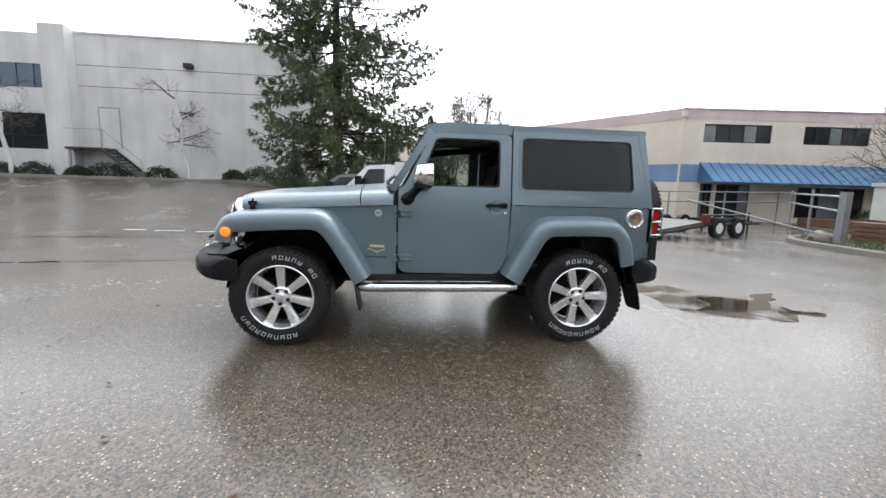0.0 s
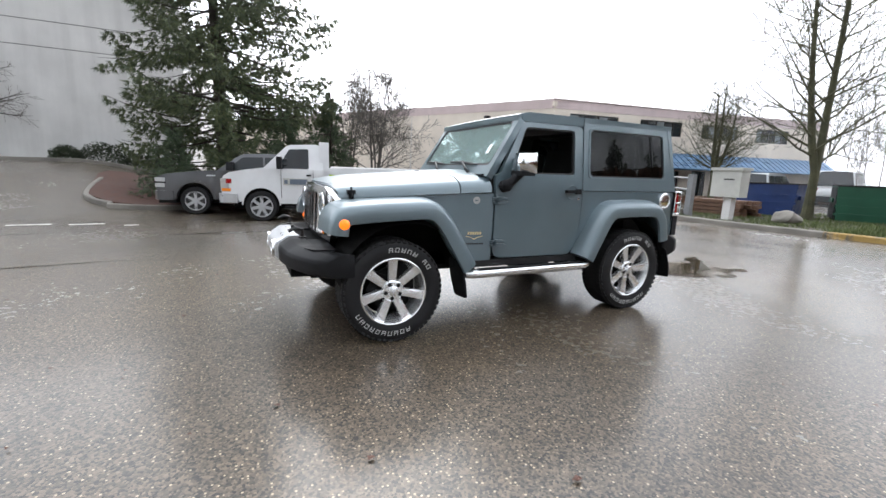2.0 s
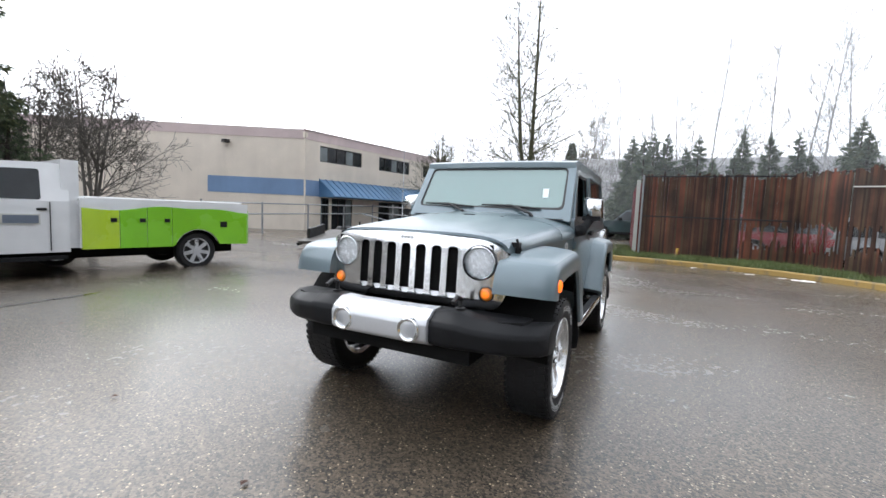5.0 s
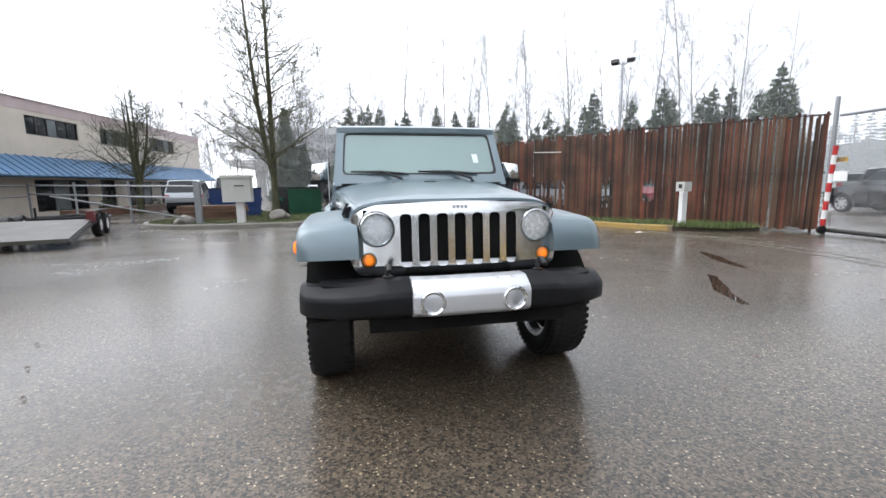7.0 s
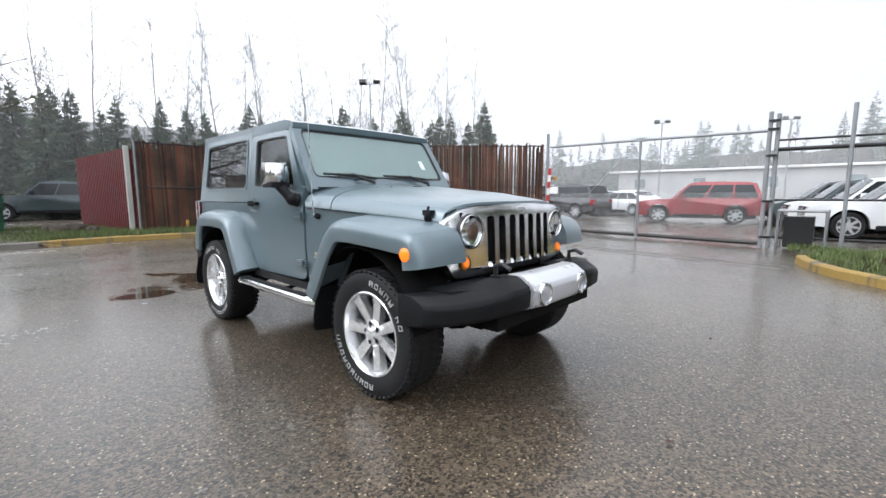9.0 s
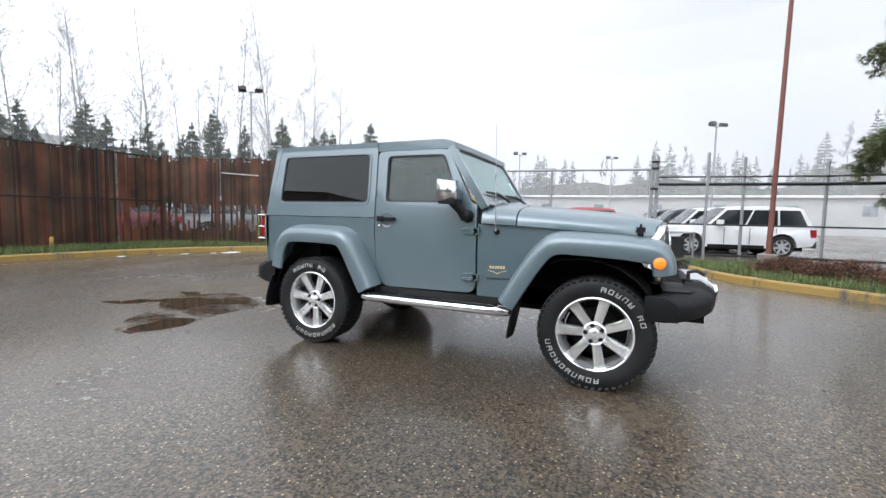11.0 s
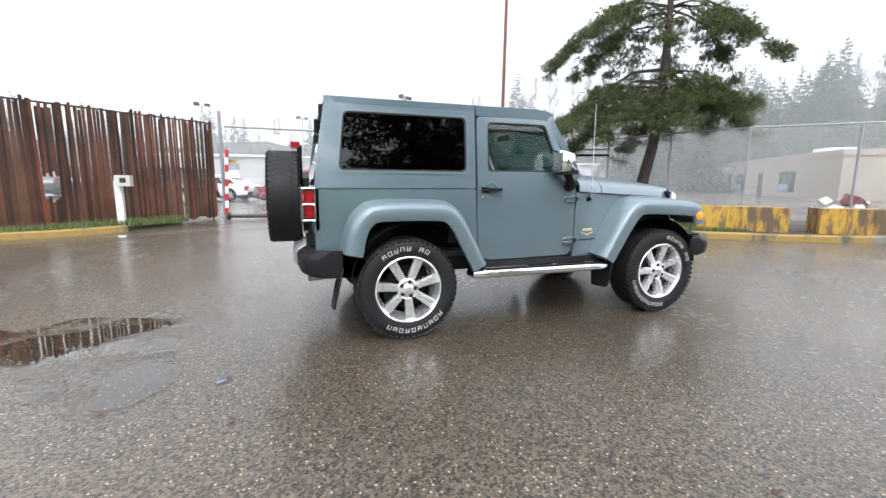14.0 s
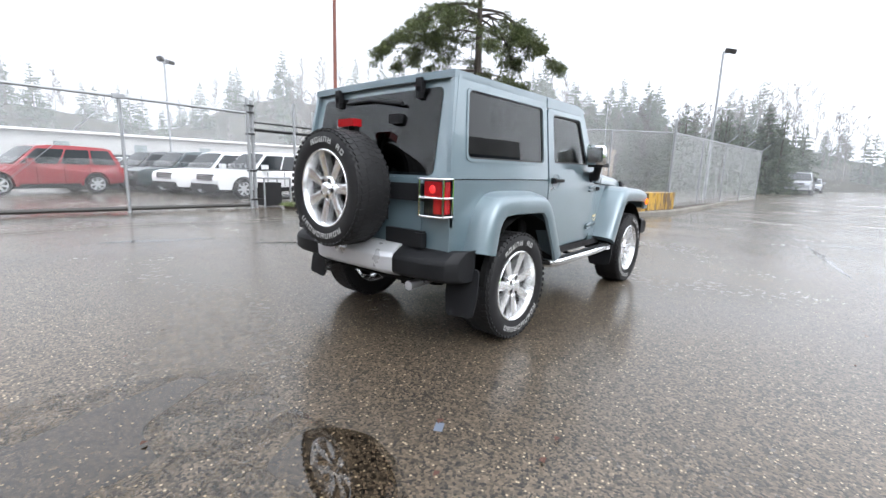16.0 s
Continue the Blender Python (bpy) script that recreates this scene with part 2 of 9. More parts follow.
M["amber_lit"] = lamp_mat("lit_amber", (1.0, 0.17, 0.01), 0.8)
M["red_lit"] = lamp_mat("lit_red", (0.8, 0.02, 0.02), 0.45)

# ---- mesh helpers ----


def finish(me, angle=35):
    me.polygons.foreach_set("use_smooth", [True] * len(me.polygons))
    me.set_sharp_from_angle(angle=radians(angle))


def mesh_from(name, verts, faces, material, angle=35):
    me = bpy.data.meshes.new(name)
    me.from_pydata([tuple(v) for v in verts], [], faces)
    me.materials.append(material)
    me.update()
    finish(me, angle)
    return me


def part(name, bm, material, parent=None, label="", angle=35):
    """One bmesh as one mesh object under a thing or a part."""
    bmesh.ops.recalc_face_normals(bm, faces=bm.faces)
    me = bpy.data.meshes.new(name)
    bm.to_mesh(me)
    bm.free()
    me.materials.append(material)
    finish(me, angle)
    ob = new(name, me)
    if parent:
        ob.parent = parent
    if label:
        ob["label"] = label
    return ob


def part_data(name, verts, faces, material, parent=None, label="", angle=35):
    ob = new(name, mesh_from(name, verts, faces, material, angle))
    if parent:
        ob.parent = parent
    if label:
        ob["label"] = label
    return ob


def thing(name, label, category, group="", m=None, kind=""):
    ob = new(name)
    ob.empty_display_size = 0.1
    if m is not None:
        ob.matrix_world = m
    return tagged(ob, label, category, group, kind)


def bevel(bm, width, segs=2, angle=30):
    edges = [e for e in bm.edges if len(e.link_faces) == 2 and e.calc_face_angle(0) > radians(angle)]
    bmesh.ops.bevel(bm, geom=edges, offset=width, segments=segs, affect="EDGES", profile=0.6, clamp_overlap=True)
    return bm


def box(bm, x0, x1, y0, y1, z0, z1):
    v = [bm.verts.new((x, y, z)) for x in (x0, x1) for y in (y0, y1) for z in (z0, z1)]
    for f in ((0, 1, 3, 2), (4, 6, 7, 5), (0, 4, 5, 1), (2, 3, 7, 6), (0, 2, 6, 4), (1, 5, 7, 3)):
        bm.faces.new([v[i] for i in f])
    return v


def boxm(bm, size, m):
    """A box of that size centred on the pose m."""
    sx, sy, sz = (s / 2 for s in size)
    v = box(bm, -sx, sx, -sy, sy, -sz, sz)
    for p in v:
        p.co = m @ p.co
    return v


def bbox(*a, w=0.01, segs=2):
    bm = bmesh.new()
    box(bm, *a)
    return bevel(bm, w, segs)


def tube(bm, pts, r, n=8, caps=True):
    """A round bar along points; r: one radius or one a point."""
    pts = [Vector(p) for p in pts]
    rs = r if isinstance(r, (list, tuple)) else [r] * len(pts)
    rings, up = [], Vector((0, 0, 1))
    for i, p in enumerate(pts):
        d = (pts[min(i + 1, len(pts) - 1)] - pts[max(i - 1, 0)]).normalized()
        a = d.cross(up)
        if a.length < 0.05:
            a = d.cross(Vector((1, 0, 0)))
        a.normalize()
        b = d.cross(a).normalized()
        rings.append([bm.verts.new(p + rs[i] * (math.cos(k * math.tau / n) * a + math.sin(k * math.tau / n) * b)) for k in range(n)])
    for r0, r1 in zip(rings, rings[1:]):
        for k in range(n):
            bm.faces.new((r0[k], r0[(k + 1) % n], r1[(k + 1) % n], r1[k]))
    if caps:
        bm.faces.new(rings[0][::-1])
        bm.faces.new(rings[-1])
    return bm


def lathe(bm, prof, n=32, m=None, close=False):
    """Turns (radius, height) round the local z axis of the pose m."""
    m = m or Matrix()
    rings = [[bm.verts.new(m @ Vector((r * math.cos(k * math.tau / n), r * math.sin(k * math.tau / n), h))) for k in range(n)] for r, h in prof]
    pairs = list(zip(rings, rings[1:])) + ([(rings[-1], rings[0])] if close else [])
    for a, b in pairs:
        for k in range(n):
            bm.faces.new((a[k], a[(k + 1) % n], b[(k + 1) % n], b[k]))
    if not close:
        for ring, (r, h) in ((rings[0][::-1], prof[0]), (rings[-1], prof[-1])):
            if r > 1e-4:
                bm.faces.new(ring)
    return bm


def rpoly(pts, rad, n=5):
    """A polygon with rounded corners; rad: one radius or one a corner."""
    out = []
    k = len(pts)
    rads = rad if isinstance(rad, (list, tuple)) else [rad] * k
    for i in range(k):
        p, a, b = Vector(pts[i]), Vector(pts[i - 1]), Vector(pts[(i + 1) % k])
        u, v = (a - p), (b - p)
        r = min(rads[i], 0.45 * u.length, 0.45 * v.length)
        if r < 1e-4:
            out.append(p[:])
            continue
        p0, p1 = p + u.normalized() * r, p + v.normalized() * r
        for j in range(n + 1):
            t = j / n
            out.append(((1 - t) ** 2 * p0 + 2 * t * (1 - t) * p + t * t * p1)[:])
    return out


def plate(outer, holes, fn, thick, ucuts=(), vcuts=()):
    """A sheet cut to an outline with holes; fn(u, v, depth) places it."""
    flat = bmesh.new()
    for loop in [outer, *holes]:
        vs = [flat.verts.new((p[0], p[1], 0)) for p in loop]
        for i in range(len(vs)):
            flat.edges.new((vs[i - 1], vs[i]))
    bmesh.ops.triangle_fill(flat, use_beauty=True, edges=flat.edges[:])
    for axis, cuts in (((1, 0, 0), ucuts), ((0, 1, 0), vcuts)):
        for c in cuts:
            bmesh.ops.bisect_plane(flat, geom=flat.verts[:] + flat.edges[:] + flat.faces[:], plane_co=[c * a for a in axis], plane_no=axis)
    bmesh.ops.recalc_face_normals(flat, faces=flat.faces)
    flat.verts.index_update()
    bm = bmesh.new()
    uv = [v.co.copy() for v in flat.verts]
    fr = [bm.verts.new(fn(p.x, p.y, 0)) for p in uv]
    bk = [bm.verts.new(fn(p.x, p.y, thick)) for p in uv]
    for f in flat.faces:
        idx = [v.index for v in f.verts]
        bm.faces.new([fr[i] for i in idx])
        bm.faces.new([bk[i] for i in reversed(idx)])
    for e in flat.edges:
        if len(e.link_faces) == 1:
            a, b = e.verts[0].index, e.verts[1].index
            bm.faces.new((fr[a], bk[a], bk[b], fr[b]))
    flat.free()
    return bm


def grid(rows):
    """A sheet through rows of points."""
    bm = bmesh.new()
    vs = [[bm.verts.new(p) for p in r] for r in rows]
    for a, b in zip(vs, vs[1:]):
        for i in range(len(a) - 1):
            bm.faces.new((a[i], a[i + 1], b[i + 1], b[i]))
    return bm


def lerp(table, x):
    """Straight lines between (x, y) pairs."""
    if x <= table[0][0]:
        return table[0][1]
    for (x0, y0), (x1, y1) in zip(table, table[1:]):
        if x <= x1:
            return y0 + (y1 - y0) * (x - x0) / (x1 - x0)
    return table[-1][1]


def join_bm(bm, other):
    me = bpy.data.meshes.new("tmp")
    other.to_mesh(me)
    other.free()
    bm.from_mesh(me)
    bpy.data.meshes.remove(me)
    return bm

# ---- more materials for the yard ----


def concrete_mat(name, col, streak=0.35, lines=0.0):
    m, n, l, b = node_mat(name)
    big = noise_tex(n, l, 0.5, 6)
    run = noise_tex(n, l, 1.0, 5, (1.6, 1.6, 0.12))
    small = noise_tex(n, l, 40, 3)
    c = mixc(n, l, 1.0, ramp(n, l, big, scaled(col, 0.86), scaled(col, 1.08)), ramp(n, l, run, (1 - streak,) * 3, (1, 1, 1), 0.25, 0.6), "MULTIPLY")
    c = mixc(n, l, 1.0, c, ramp(n, l, small, (0.9,) * 3, (1, 1, 1)), "MULTIPLY")
    l.new(c, b.inputs["Base Color"])
    b.inputs["Roughness"].default_value = 0.75
    add_bump(n, l, b, small, 0.2, 0.004)
    return m


def worn_paint_mat(name, paint, under, amount=0.5, scale=5.0):
    m, n, l, b = node_mat(name)
    a = noise_tex(n, l, scale, 6, (1, 1, 0.3), 0.65)
    k = maprange(n, l, a, amount - 0.06, amount + 0.06, 0, 1)
    g = noise_tex(n, l, 60, 3)
    c = mixc(n, l, k, mixc(n, l, 1.0, paint, ramp(n, l, g, (0.8,) * 3, (1, 1, 1)), "MULTIPLY"), mixc(n, l, 1.0, under, ramp(n, l, g, (0.6,) * 3, (1, 1, 1)), "MULTIPLY"))
    l.new(c, b.inputs["Base Color"])
    b.inputs["Roughness"].default_value = 0.6
    add_bump(n, l, b, a, 0.3, 0.006)
    return m


def leaf_mat(name, a, b_, rough=0.6, scale=1.5):
    m, n, l, b = node_mat(name)
    g = n.new("ShaderNodeNewGeometry")
    c = ramp(n, l, g.outputs["Random Per Island"], a, b_, 0.1, 0.9)
    big = noise_tex(n, l, scale, 4)
    c = mixc(n, l, 1.0, c, ramp(n, l, big, (0.75,) * 3, (1.15,) * 3), "MULTIPLY")
    l.new(c, b.inputs["Base Color"])
    b.inputs["Roughness"].default_value = rough
    return m


def link_mat(name="chain_link_wire", wire=0.07):
    """Woven diamond wire, open between."""
    m = bpy.data.materials.new(name)
    m.use_nodes = True
    n, l = m.node_tree.nodes, m.node_tree.links
    b = n["Principled BSDF"]
    b.inputs["Base Color"].default_value = (0.56, 0.57, 0.58, 1)
    b.inputs["Metallic"].default_value = 0.3
    b.inputs["Roughness"].default_value = 0.45
    tc = n.new("ShaderNodeTexCoord")
    sp = n.new("ShaderNodeSeparateXYZ")
    l.new(tc.outputs["Object"], sp.inputs[0])
    outs = []
    for sgn in ("ADD", "SUBTRACT"):
        a = n.new("ShaderNodeMath")
        a.operation = sgn
        l.new(sp.outputs["X"], a.inputs[0])
        l.new(sp.outputs["Z"], a.inputs[1])
        d = n.new("ShaderNodeMath")
        d.operation = "MULTIPLY"
        d.inputs[1].default_value = 18.0
        l.new(a.outputs[0], d.inputs[0])
        f = n.new("ShaderNodeMath")
        f.operation = "FRACT"
        l.new(d.outputs[0], f.inputs[0])
        t = n.new("ShaderNodeMath")
        t.operation = "LESS_THAN"
        t.inputs[1].default_value = wire
        l.new(f.outputs[0], t.inputs[0])
        outs.append(t.outputs[0])
    mx = n.new("ShaderNodeMath")
    mx.operation = "MAXIMUM"
    l.new(outs[0], mx.inputs[0])
    l.new(outs[1], mx.inputs[1])
    l.new(mx.outputs[0], b.inputs["Alpha"])
    return m


def slat_mat():
    """Weathered brown slats: each its own shade, streaked, with moss and pale scuffs."""
    m, n, l, b = node_mat("brown_vinyl_slat")
    oi = n.new("ShaderNodeObjectInfo")
    base = n.new("ShaderNodeValToRGB")
    cr = base.color_ramp
    cr.elements[0].position, cr.elements[0].color = 0.0, (0.016, 0.010, 0.008, 1)
    cr.elements[1].position, cr.elements[1].color = 1.0, (0.062, 0.024, 0.016, 1)
    for pos, col in ((0.35, (0.030, 0.016, 0.011)), (0.6, (0.036, 0.030, 0.020)), (0.8, (0.050, 0.025, 0.016))):
        e = cr.elements.new(pos)
        e.color = (*col, 1)
    l.new(oi.outputs["Random"], base.inputs["Fac"])
    geo = n.new("ShaderNodeNewGeometry")
    mp = n.new("ShaderNodeMapping")
    mp.inputs["Scale"].default_value = (1.3, 1.3, 1.1)
    l.new(geo.outputs["Position"], mp.inputs["Vector"])
    wash = n.new("ShaderNodeTexNoise")
    wash.inputs["Scale"].default_value, wash.inputs["Detail"].default_value = 1.0, 6.0
    l.new(mp.outputs["Vector"], wash.inputs["Vector"])
    c = mixc(n, l, 1.0, base.outputs["Color"], ramp(n, l, wash.outputs["Fac"], (0.75, 0.70, 0.68), (2.9, 2.25, 1.95), 0.3, 0.7), "MULTIPLY")
    scuff = maprange(n, l, noise_tex(n, l, 3.0, 6, (6, 6, 1), 0.7), 0.62, 0.74, 0.0, 0.5)
    c = mixc(n, l, scuff, c, (0.10, 0.08, 0.065))
    l.new(c, b.inputs["Base Color"])
    b.inputs["Roughness"].default_value = 0.6
    b.inputs["Specular IOR Level"].default_value = 0.3
    add_bump(n, l, b, noise_tex(n, l, 50, 3), 0.2, 0.002)
    return m


M["concrete"] = concrete_mat("tilt_up_concrete", (0.71, 0.70, 0.68), 0.16)
M["kerb"] = concrete_mat("kerb_concrete", (0.21, 0.195, 0.17), 0.35)
M["stucco_cream"] = concrete_mat("cream_stucco", (0.80, 0.72, 0.62), 0.08)
M["stucco_pink"] = concrete_mat("pink_stucco", (0.66, 0.54, 0.53), 0.10)
M["stucco_blue"] = concrete_mat("blue_band", (0.20, 0.31, 0.50), 0.1)
M["awning"] = simple("blue_metal_awning", (0.10, 0.21, 0.36), 0.35, 0.3, 0.12, 1.5, 50, 0.05)
M["bluepanel"] = simple("blue_grey_cladding", (0.14, 0.17, 0.22), 0.45, 0.2, 0.12, 2, 40, 0.1)
M["darkglass"] = simple("dark_window", (0.02, 0.024, 0.028), 0.06, 0, 0.3, 0.8, 20, 0.0)
M["paleglass"] = simple("pale_blinds", (0.22, 0.25, 0.26), 0.12, 0, 0.35, 1.2, 20, 0.0)
M["bronze"] = simple("dark_window_frame", (0.03, 0.028, 0.026), 0.45, 0.3, 0.1, 6, 80, 0)
M["galv"] = simple("galvanised_steel", (0.29, 0.30, 0.31), 0.5, 0.45, 0.15, 6, 60, 0.1)
M["rust"] = simple("rusty_red_steel", (0.20, 0.075, 0.055), 0.7, 0.1, 0.3, 4, 40, 0.3)
M["black_steel"] = simple("black_steel", (0.02, 0.02, 0.021), 0.5, 0.4, 0.2, 5, 60, 0.1)
M["yellow"] = worn_paint_mat("worn_yellow_paint", (0.52, 0.31, 0.04), (0.15, 0.10, 0.06), 0.49, 4.5)
M["yellow_kerb"] = worn_paint_mat("worn_yellow_kerb_paint", (0.31, 0.20, 0.05), (0.10, 0.095, 0.08), 0.58, 3.0)
M["slat"] = slat_mat()
M["wood"] = simple("weathered_wood", (0.15, 0.082, 0.05), 0.7, 0, 0.3, 4, 50, 0.3)
M["grass"] = leaf_mat("wet_grass", (0.05, 0.085, 0.018), (0.14, 0.17, 0.05))
M["soil"] = simple("dark_soil", (0.055, 0.042, 0.03), 0.85, 0, 0.4, 4, 30, 0.6, dist=0.02)
M["mulch"] = simple("bark_mulch", (0.085, 0.038, 0.026), 0.85, 0, 0.4, 6, 40, 0.7, dist=0.02)
M["spruce"] = leaf_mat("spruce_needles", (0.042, 0.066, 0.034), (0.150, 0.172, 0.075), 0.65, 0.6)
M["young_spruce"] = leaf_mat("young_spruce_needles", (0.040, 0.070, 0.040), (0.13, 0.17, 0.085), 0.65, 0.9)
M["pine"] = leaf_mat("pine_needles", (0.026, 0.042, 0.016), (0.128, 0.152, 0.044), 0.6, 0.9)
M["cedar"] = leaf_mat("cedar_leaves", (0.040, 0.065, 0.042), (0.10, 0.125, 0.07), 0.65, 0.5)
M["wooded"] = simple("wooded_slope", (0.050, 0.048, 0.036), 0.95, 0, 0.45, 0.25, 1.3, 0.0, spec=0.1)
M["bush"] = leaf_mat("shrub_leaves", (0.020, 0.034, 0.018), (0.06, 0.075, 0.035), 0.6, 1.0)
M["redtwig"] = leaf_mat("red_brown_shrub", (0.06, 0.022, 0.016), (0.16, 0.075, 0.045), 0.7, 1.5)
M["bark"] = simple("dark_bark", (0.055, 0.045, 0.036), 0.85, 0, 0.35, 3, 30, 0.7, dist=0.01)
M["mossbark"] = simple("mossy_bark", (0.085, 0.085, 0.045), 0.85, 0, 0.45, 2.5, 30, 0.7, dist=0.01)
M["greybark"] = simple("grey_bark", (0.155, 0.14, 0.125), 0.85, 0, 0.3, 2, 30, 0.5, dist=0.01)
M["birch"] = worn_paint_mat("birch_bark", (0.74, 0.73, 0.70), (0.07, 0.06, 0.05), 0.66, 7.0)
M["link"] = link_mat()
M["link_close"] = link_mat("close_woven_wire", 0.17)
M["white"] = simple("white_paint", (0.72, 0.72, 0.71), 0.4, 0, 0.08, 2, 60, 0.05)
M["pale"] = simple("pale_painted_wall", (0.36, 0.36, 0.355), 0.7, 0, 0.15, 0.6, 30, 0.1)
M["beige"] = concrete_mat("beige_wall", (0.31, 0.265, 0.22), 0.1)
M["redpaint"] = simple("red_paint", (0.45, 0.03, 0.03), 0.4, 0, 0.12, 4, 60, 0.05)
M["maroon"] = simple("maroon_sheet_steel", (0.15, 0.022, 0.024), 0.55, 0.1, 0.25, 1.5, 40, 0.2)
M["green_bin"] = simple("green_bin_steel", (0.018, 0.10, 0.055), 0.45, 0.1, 0.2, 2, 50, 0.1)
M["blue_bin"] = simple("blue_bin_steel", (0.014, 0.040, 0.15), 0.45, 0.1, 0.25, 2, 50, 0.1)
M["greybox"] = simple("pale_grey_cabinet", (0.50, 0.50, 0.46), 0.5, 0, 0.12, 2, 50, 0.05)
M["deck"] = simple("grey_trailer_deck", (0.105, 0.098, 0.088), 0.45, 0.1, 0.25, 2, 40, 0.2)
M["lime"] = simple("lime_green_panel", (0.20, 0.52, 0.02), 0.25, 0, 0.10, 0.8, 60, 0, coat=0.5)
M["lime2"] = simple("yellow_green_panel", (0.42, 0.60, 0.03), 0.25, 0, 0.10, 0.8, 60, 0, coat=0.5)
M["carwhite"] = paint_mat("white_car_paint", (0.70, 0.71, 0.72), 0.01, 0.3, metal=0.0)
M["cargrey"] = paint_mat("grey_car_paint", (0.075, 0.078, 0.085), 0.05, 0.3)
M["carblack"] = paint_mat("black_car_paint", (0.015, 0.016, 0.02), 0.05, 0.25)
M["carsilver"] = paint_mat("silver_car_paint", (0.34, 0.36, 0.38), 0.05, 0.3, metal=0.5)
M["carred"] = paint_mat("red_car_paint", (0.24, 0.012, 0.018), 0.05, 0.3)
M["carteal"] = paint_mat("dark_green_car_paint", (0.03, 0.05, 0.055), 0.05, 0.3)
M["carglass"] = simple("car_window", (0.018, 0.022, 0.025), 0.05, 0, 0.2, 2, 20, 0)
M["rimdark"] = simple("dark_rim_well", (0.05, 0.05, 0.052), 0.5, 0.3, 0.2, 9, 80, 0)
M["headlamp"] = simple("lamp_glass", (0.55, 0.57, 0.58), 0.12, 0.3, 0.1, 10, 50, 0)
M["litter"] = simple("crumpled_paper", (0.70, 0.68, 0.64), 0.7, 0, 0.15, 20, 60, 0.5)


def haze_sheet_mat():
    """Pale see-through sheet standing in for drizzle haze, denser near the ground."""
    m = bpy.data.materials.new("haze_sheet")
    m.use_nodes = True
    n, l = m.node_tree.nodes, m.node_tree.links
    n.clear()
    out = n.new("ShaderNodeOutputMaterial")
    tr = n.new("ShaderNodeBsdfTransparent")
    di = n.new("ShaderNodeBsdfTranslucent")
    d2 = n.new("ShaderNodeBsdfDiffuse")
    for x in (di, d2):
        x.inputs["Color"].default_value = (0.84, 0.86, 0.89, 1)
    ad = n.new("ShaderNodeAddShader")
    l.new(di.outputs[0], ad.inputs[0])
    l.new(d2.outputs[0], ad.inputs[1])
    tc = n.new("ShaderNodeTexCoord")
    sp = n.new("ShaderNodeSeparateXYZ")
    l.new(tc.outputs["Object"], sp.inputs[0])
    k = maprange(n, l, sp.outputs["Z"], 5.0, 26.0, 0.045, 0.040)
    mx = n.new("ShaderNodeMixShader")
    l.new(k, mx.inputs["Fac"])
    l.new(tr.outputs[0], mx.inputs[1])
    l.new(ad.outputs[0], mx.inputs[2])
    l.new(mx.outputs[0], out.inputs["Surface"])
    return m


M["mist"] = haze_sheet_mat()

# ---- ground ----


def sstep(a, b, x):
    t = max(0.0, min(1.0, (x - a) / (b - a)))
    return t * t * (3 - 2 * t)


def rise(x, y):
    """The drive climbs towards the concrete building."""
    h = 1.2 * sstep(7.5, 21.0, y) * sstep(-2.0, -8.5, x)
    h -= 0.16 * sstep(5.5, 9.5, y) * sstep(14.0, 11.5, y) * sstep(-9.0, -5.0, x) * sstep(7.0, 3.0, x)
    h += 0.10 * (noise.noise(Vector((x * 0.11, y * 0.11, 3.0)))) * sstep(8, 25, math.hypot(x, y)) * 0.4
    return h


def ground_sheet():
    def axis():
        a = [-700, -420, -260, -170, -120, -90, -75] + [-64 + 4 * k for k in range(9)] + [-30 + 1.0 * k for k in range(61)] + [34 + 4 * k for k in range(9)] + [75, 90, 120, 170, 260, 420, 700]
        return a
    xs, ys = axis(), axis()
    v = [(x, y, rise(x, y)) for x in xs for y in ys]
    n = len(ys)
    f = [(i * n + j, (i + 1) * n + j, (i + 1) * n + j + 1, i * n + j + 1) for i in range(len(xs) - 1) for j in range(n - 1)]
    ob = part_data("ground", v, f, M["asphalt"])
    tagged(ob, "wet dark asphalt yard with pale stone aggregate", "ground", kind="structure")


ground_sheet()


def water(name, pts, label, mt="puddle", lift=0.0025):
    """A thin film of standing rain."""
    pts = rpoly(pts, 0.25, 8)
    ragged = []
    for p in pts:
        q = Vector(p)
        k = Vector((noise.noise(Vector((q.x * 5, q.y * 5, 1))), noise.noise(Vector((q.x * 5, q.y * 5, 7)))))
        ragged.append((q + 0.06 * k)[:])
    v = [(x, y, lift + rise(x, y)) for x, y in ragged]
    flat = bmesh.new()
    vs = [flat.verts.new(p) for p in v]
    for a in range(len(vs)):
        flat.edges.new((vs[a - 1], vs[a]))
    bmesh.ops.triangle_fill(flat, use_beauty=True, edges=flat.edges[:])
    for f in flat.faces:
        if f.normal.z < 0:
            f.normal_flip()
    me = bpy.data.meshes.new(name)
    flat.to_mesh(me)
    flat.free()
    me.materials.append(M[mt])
    tagged(new(name, me), label, "puddle", kind="structure")


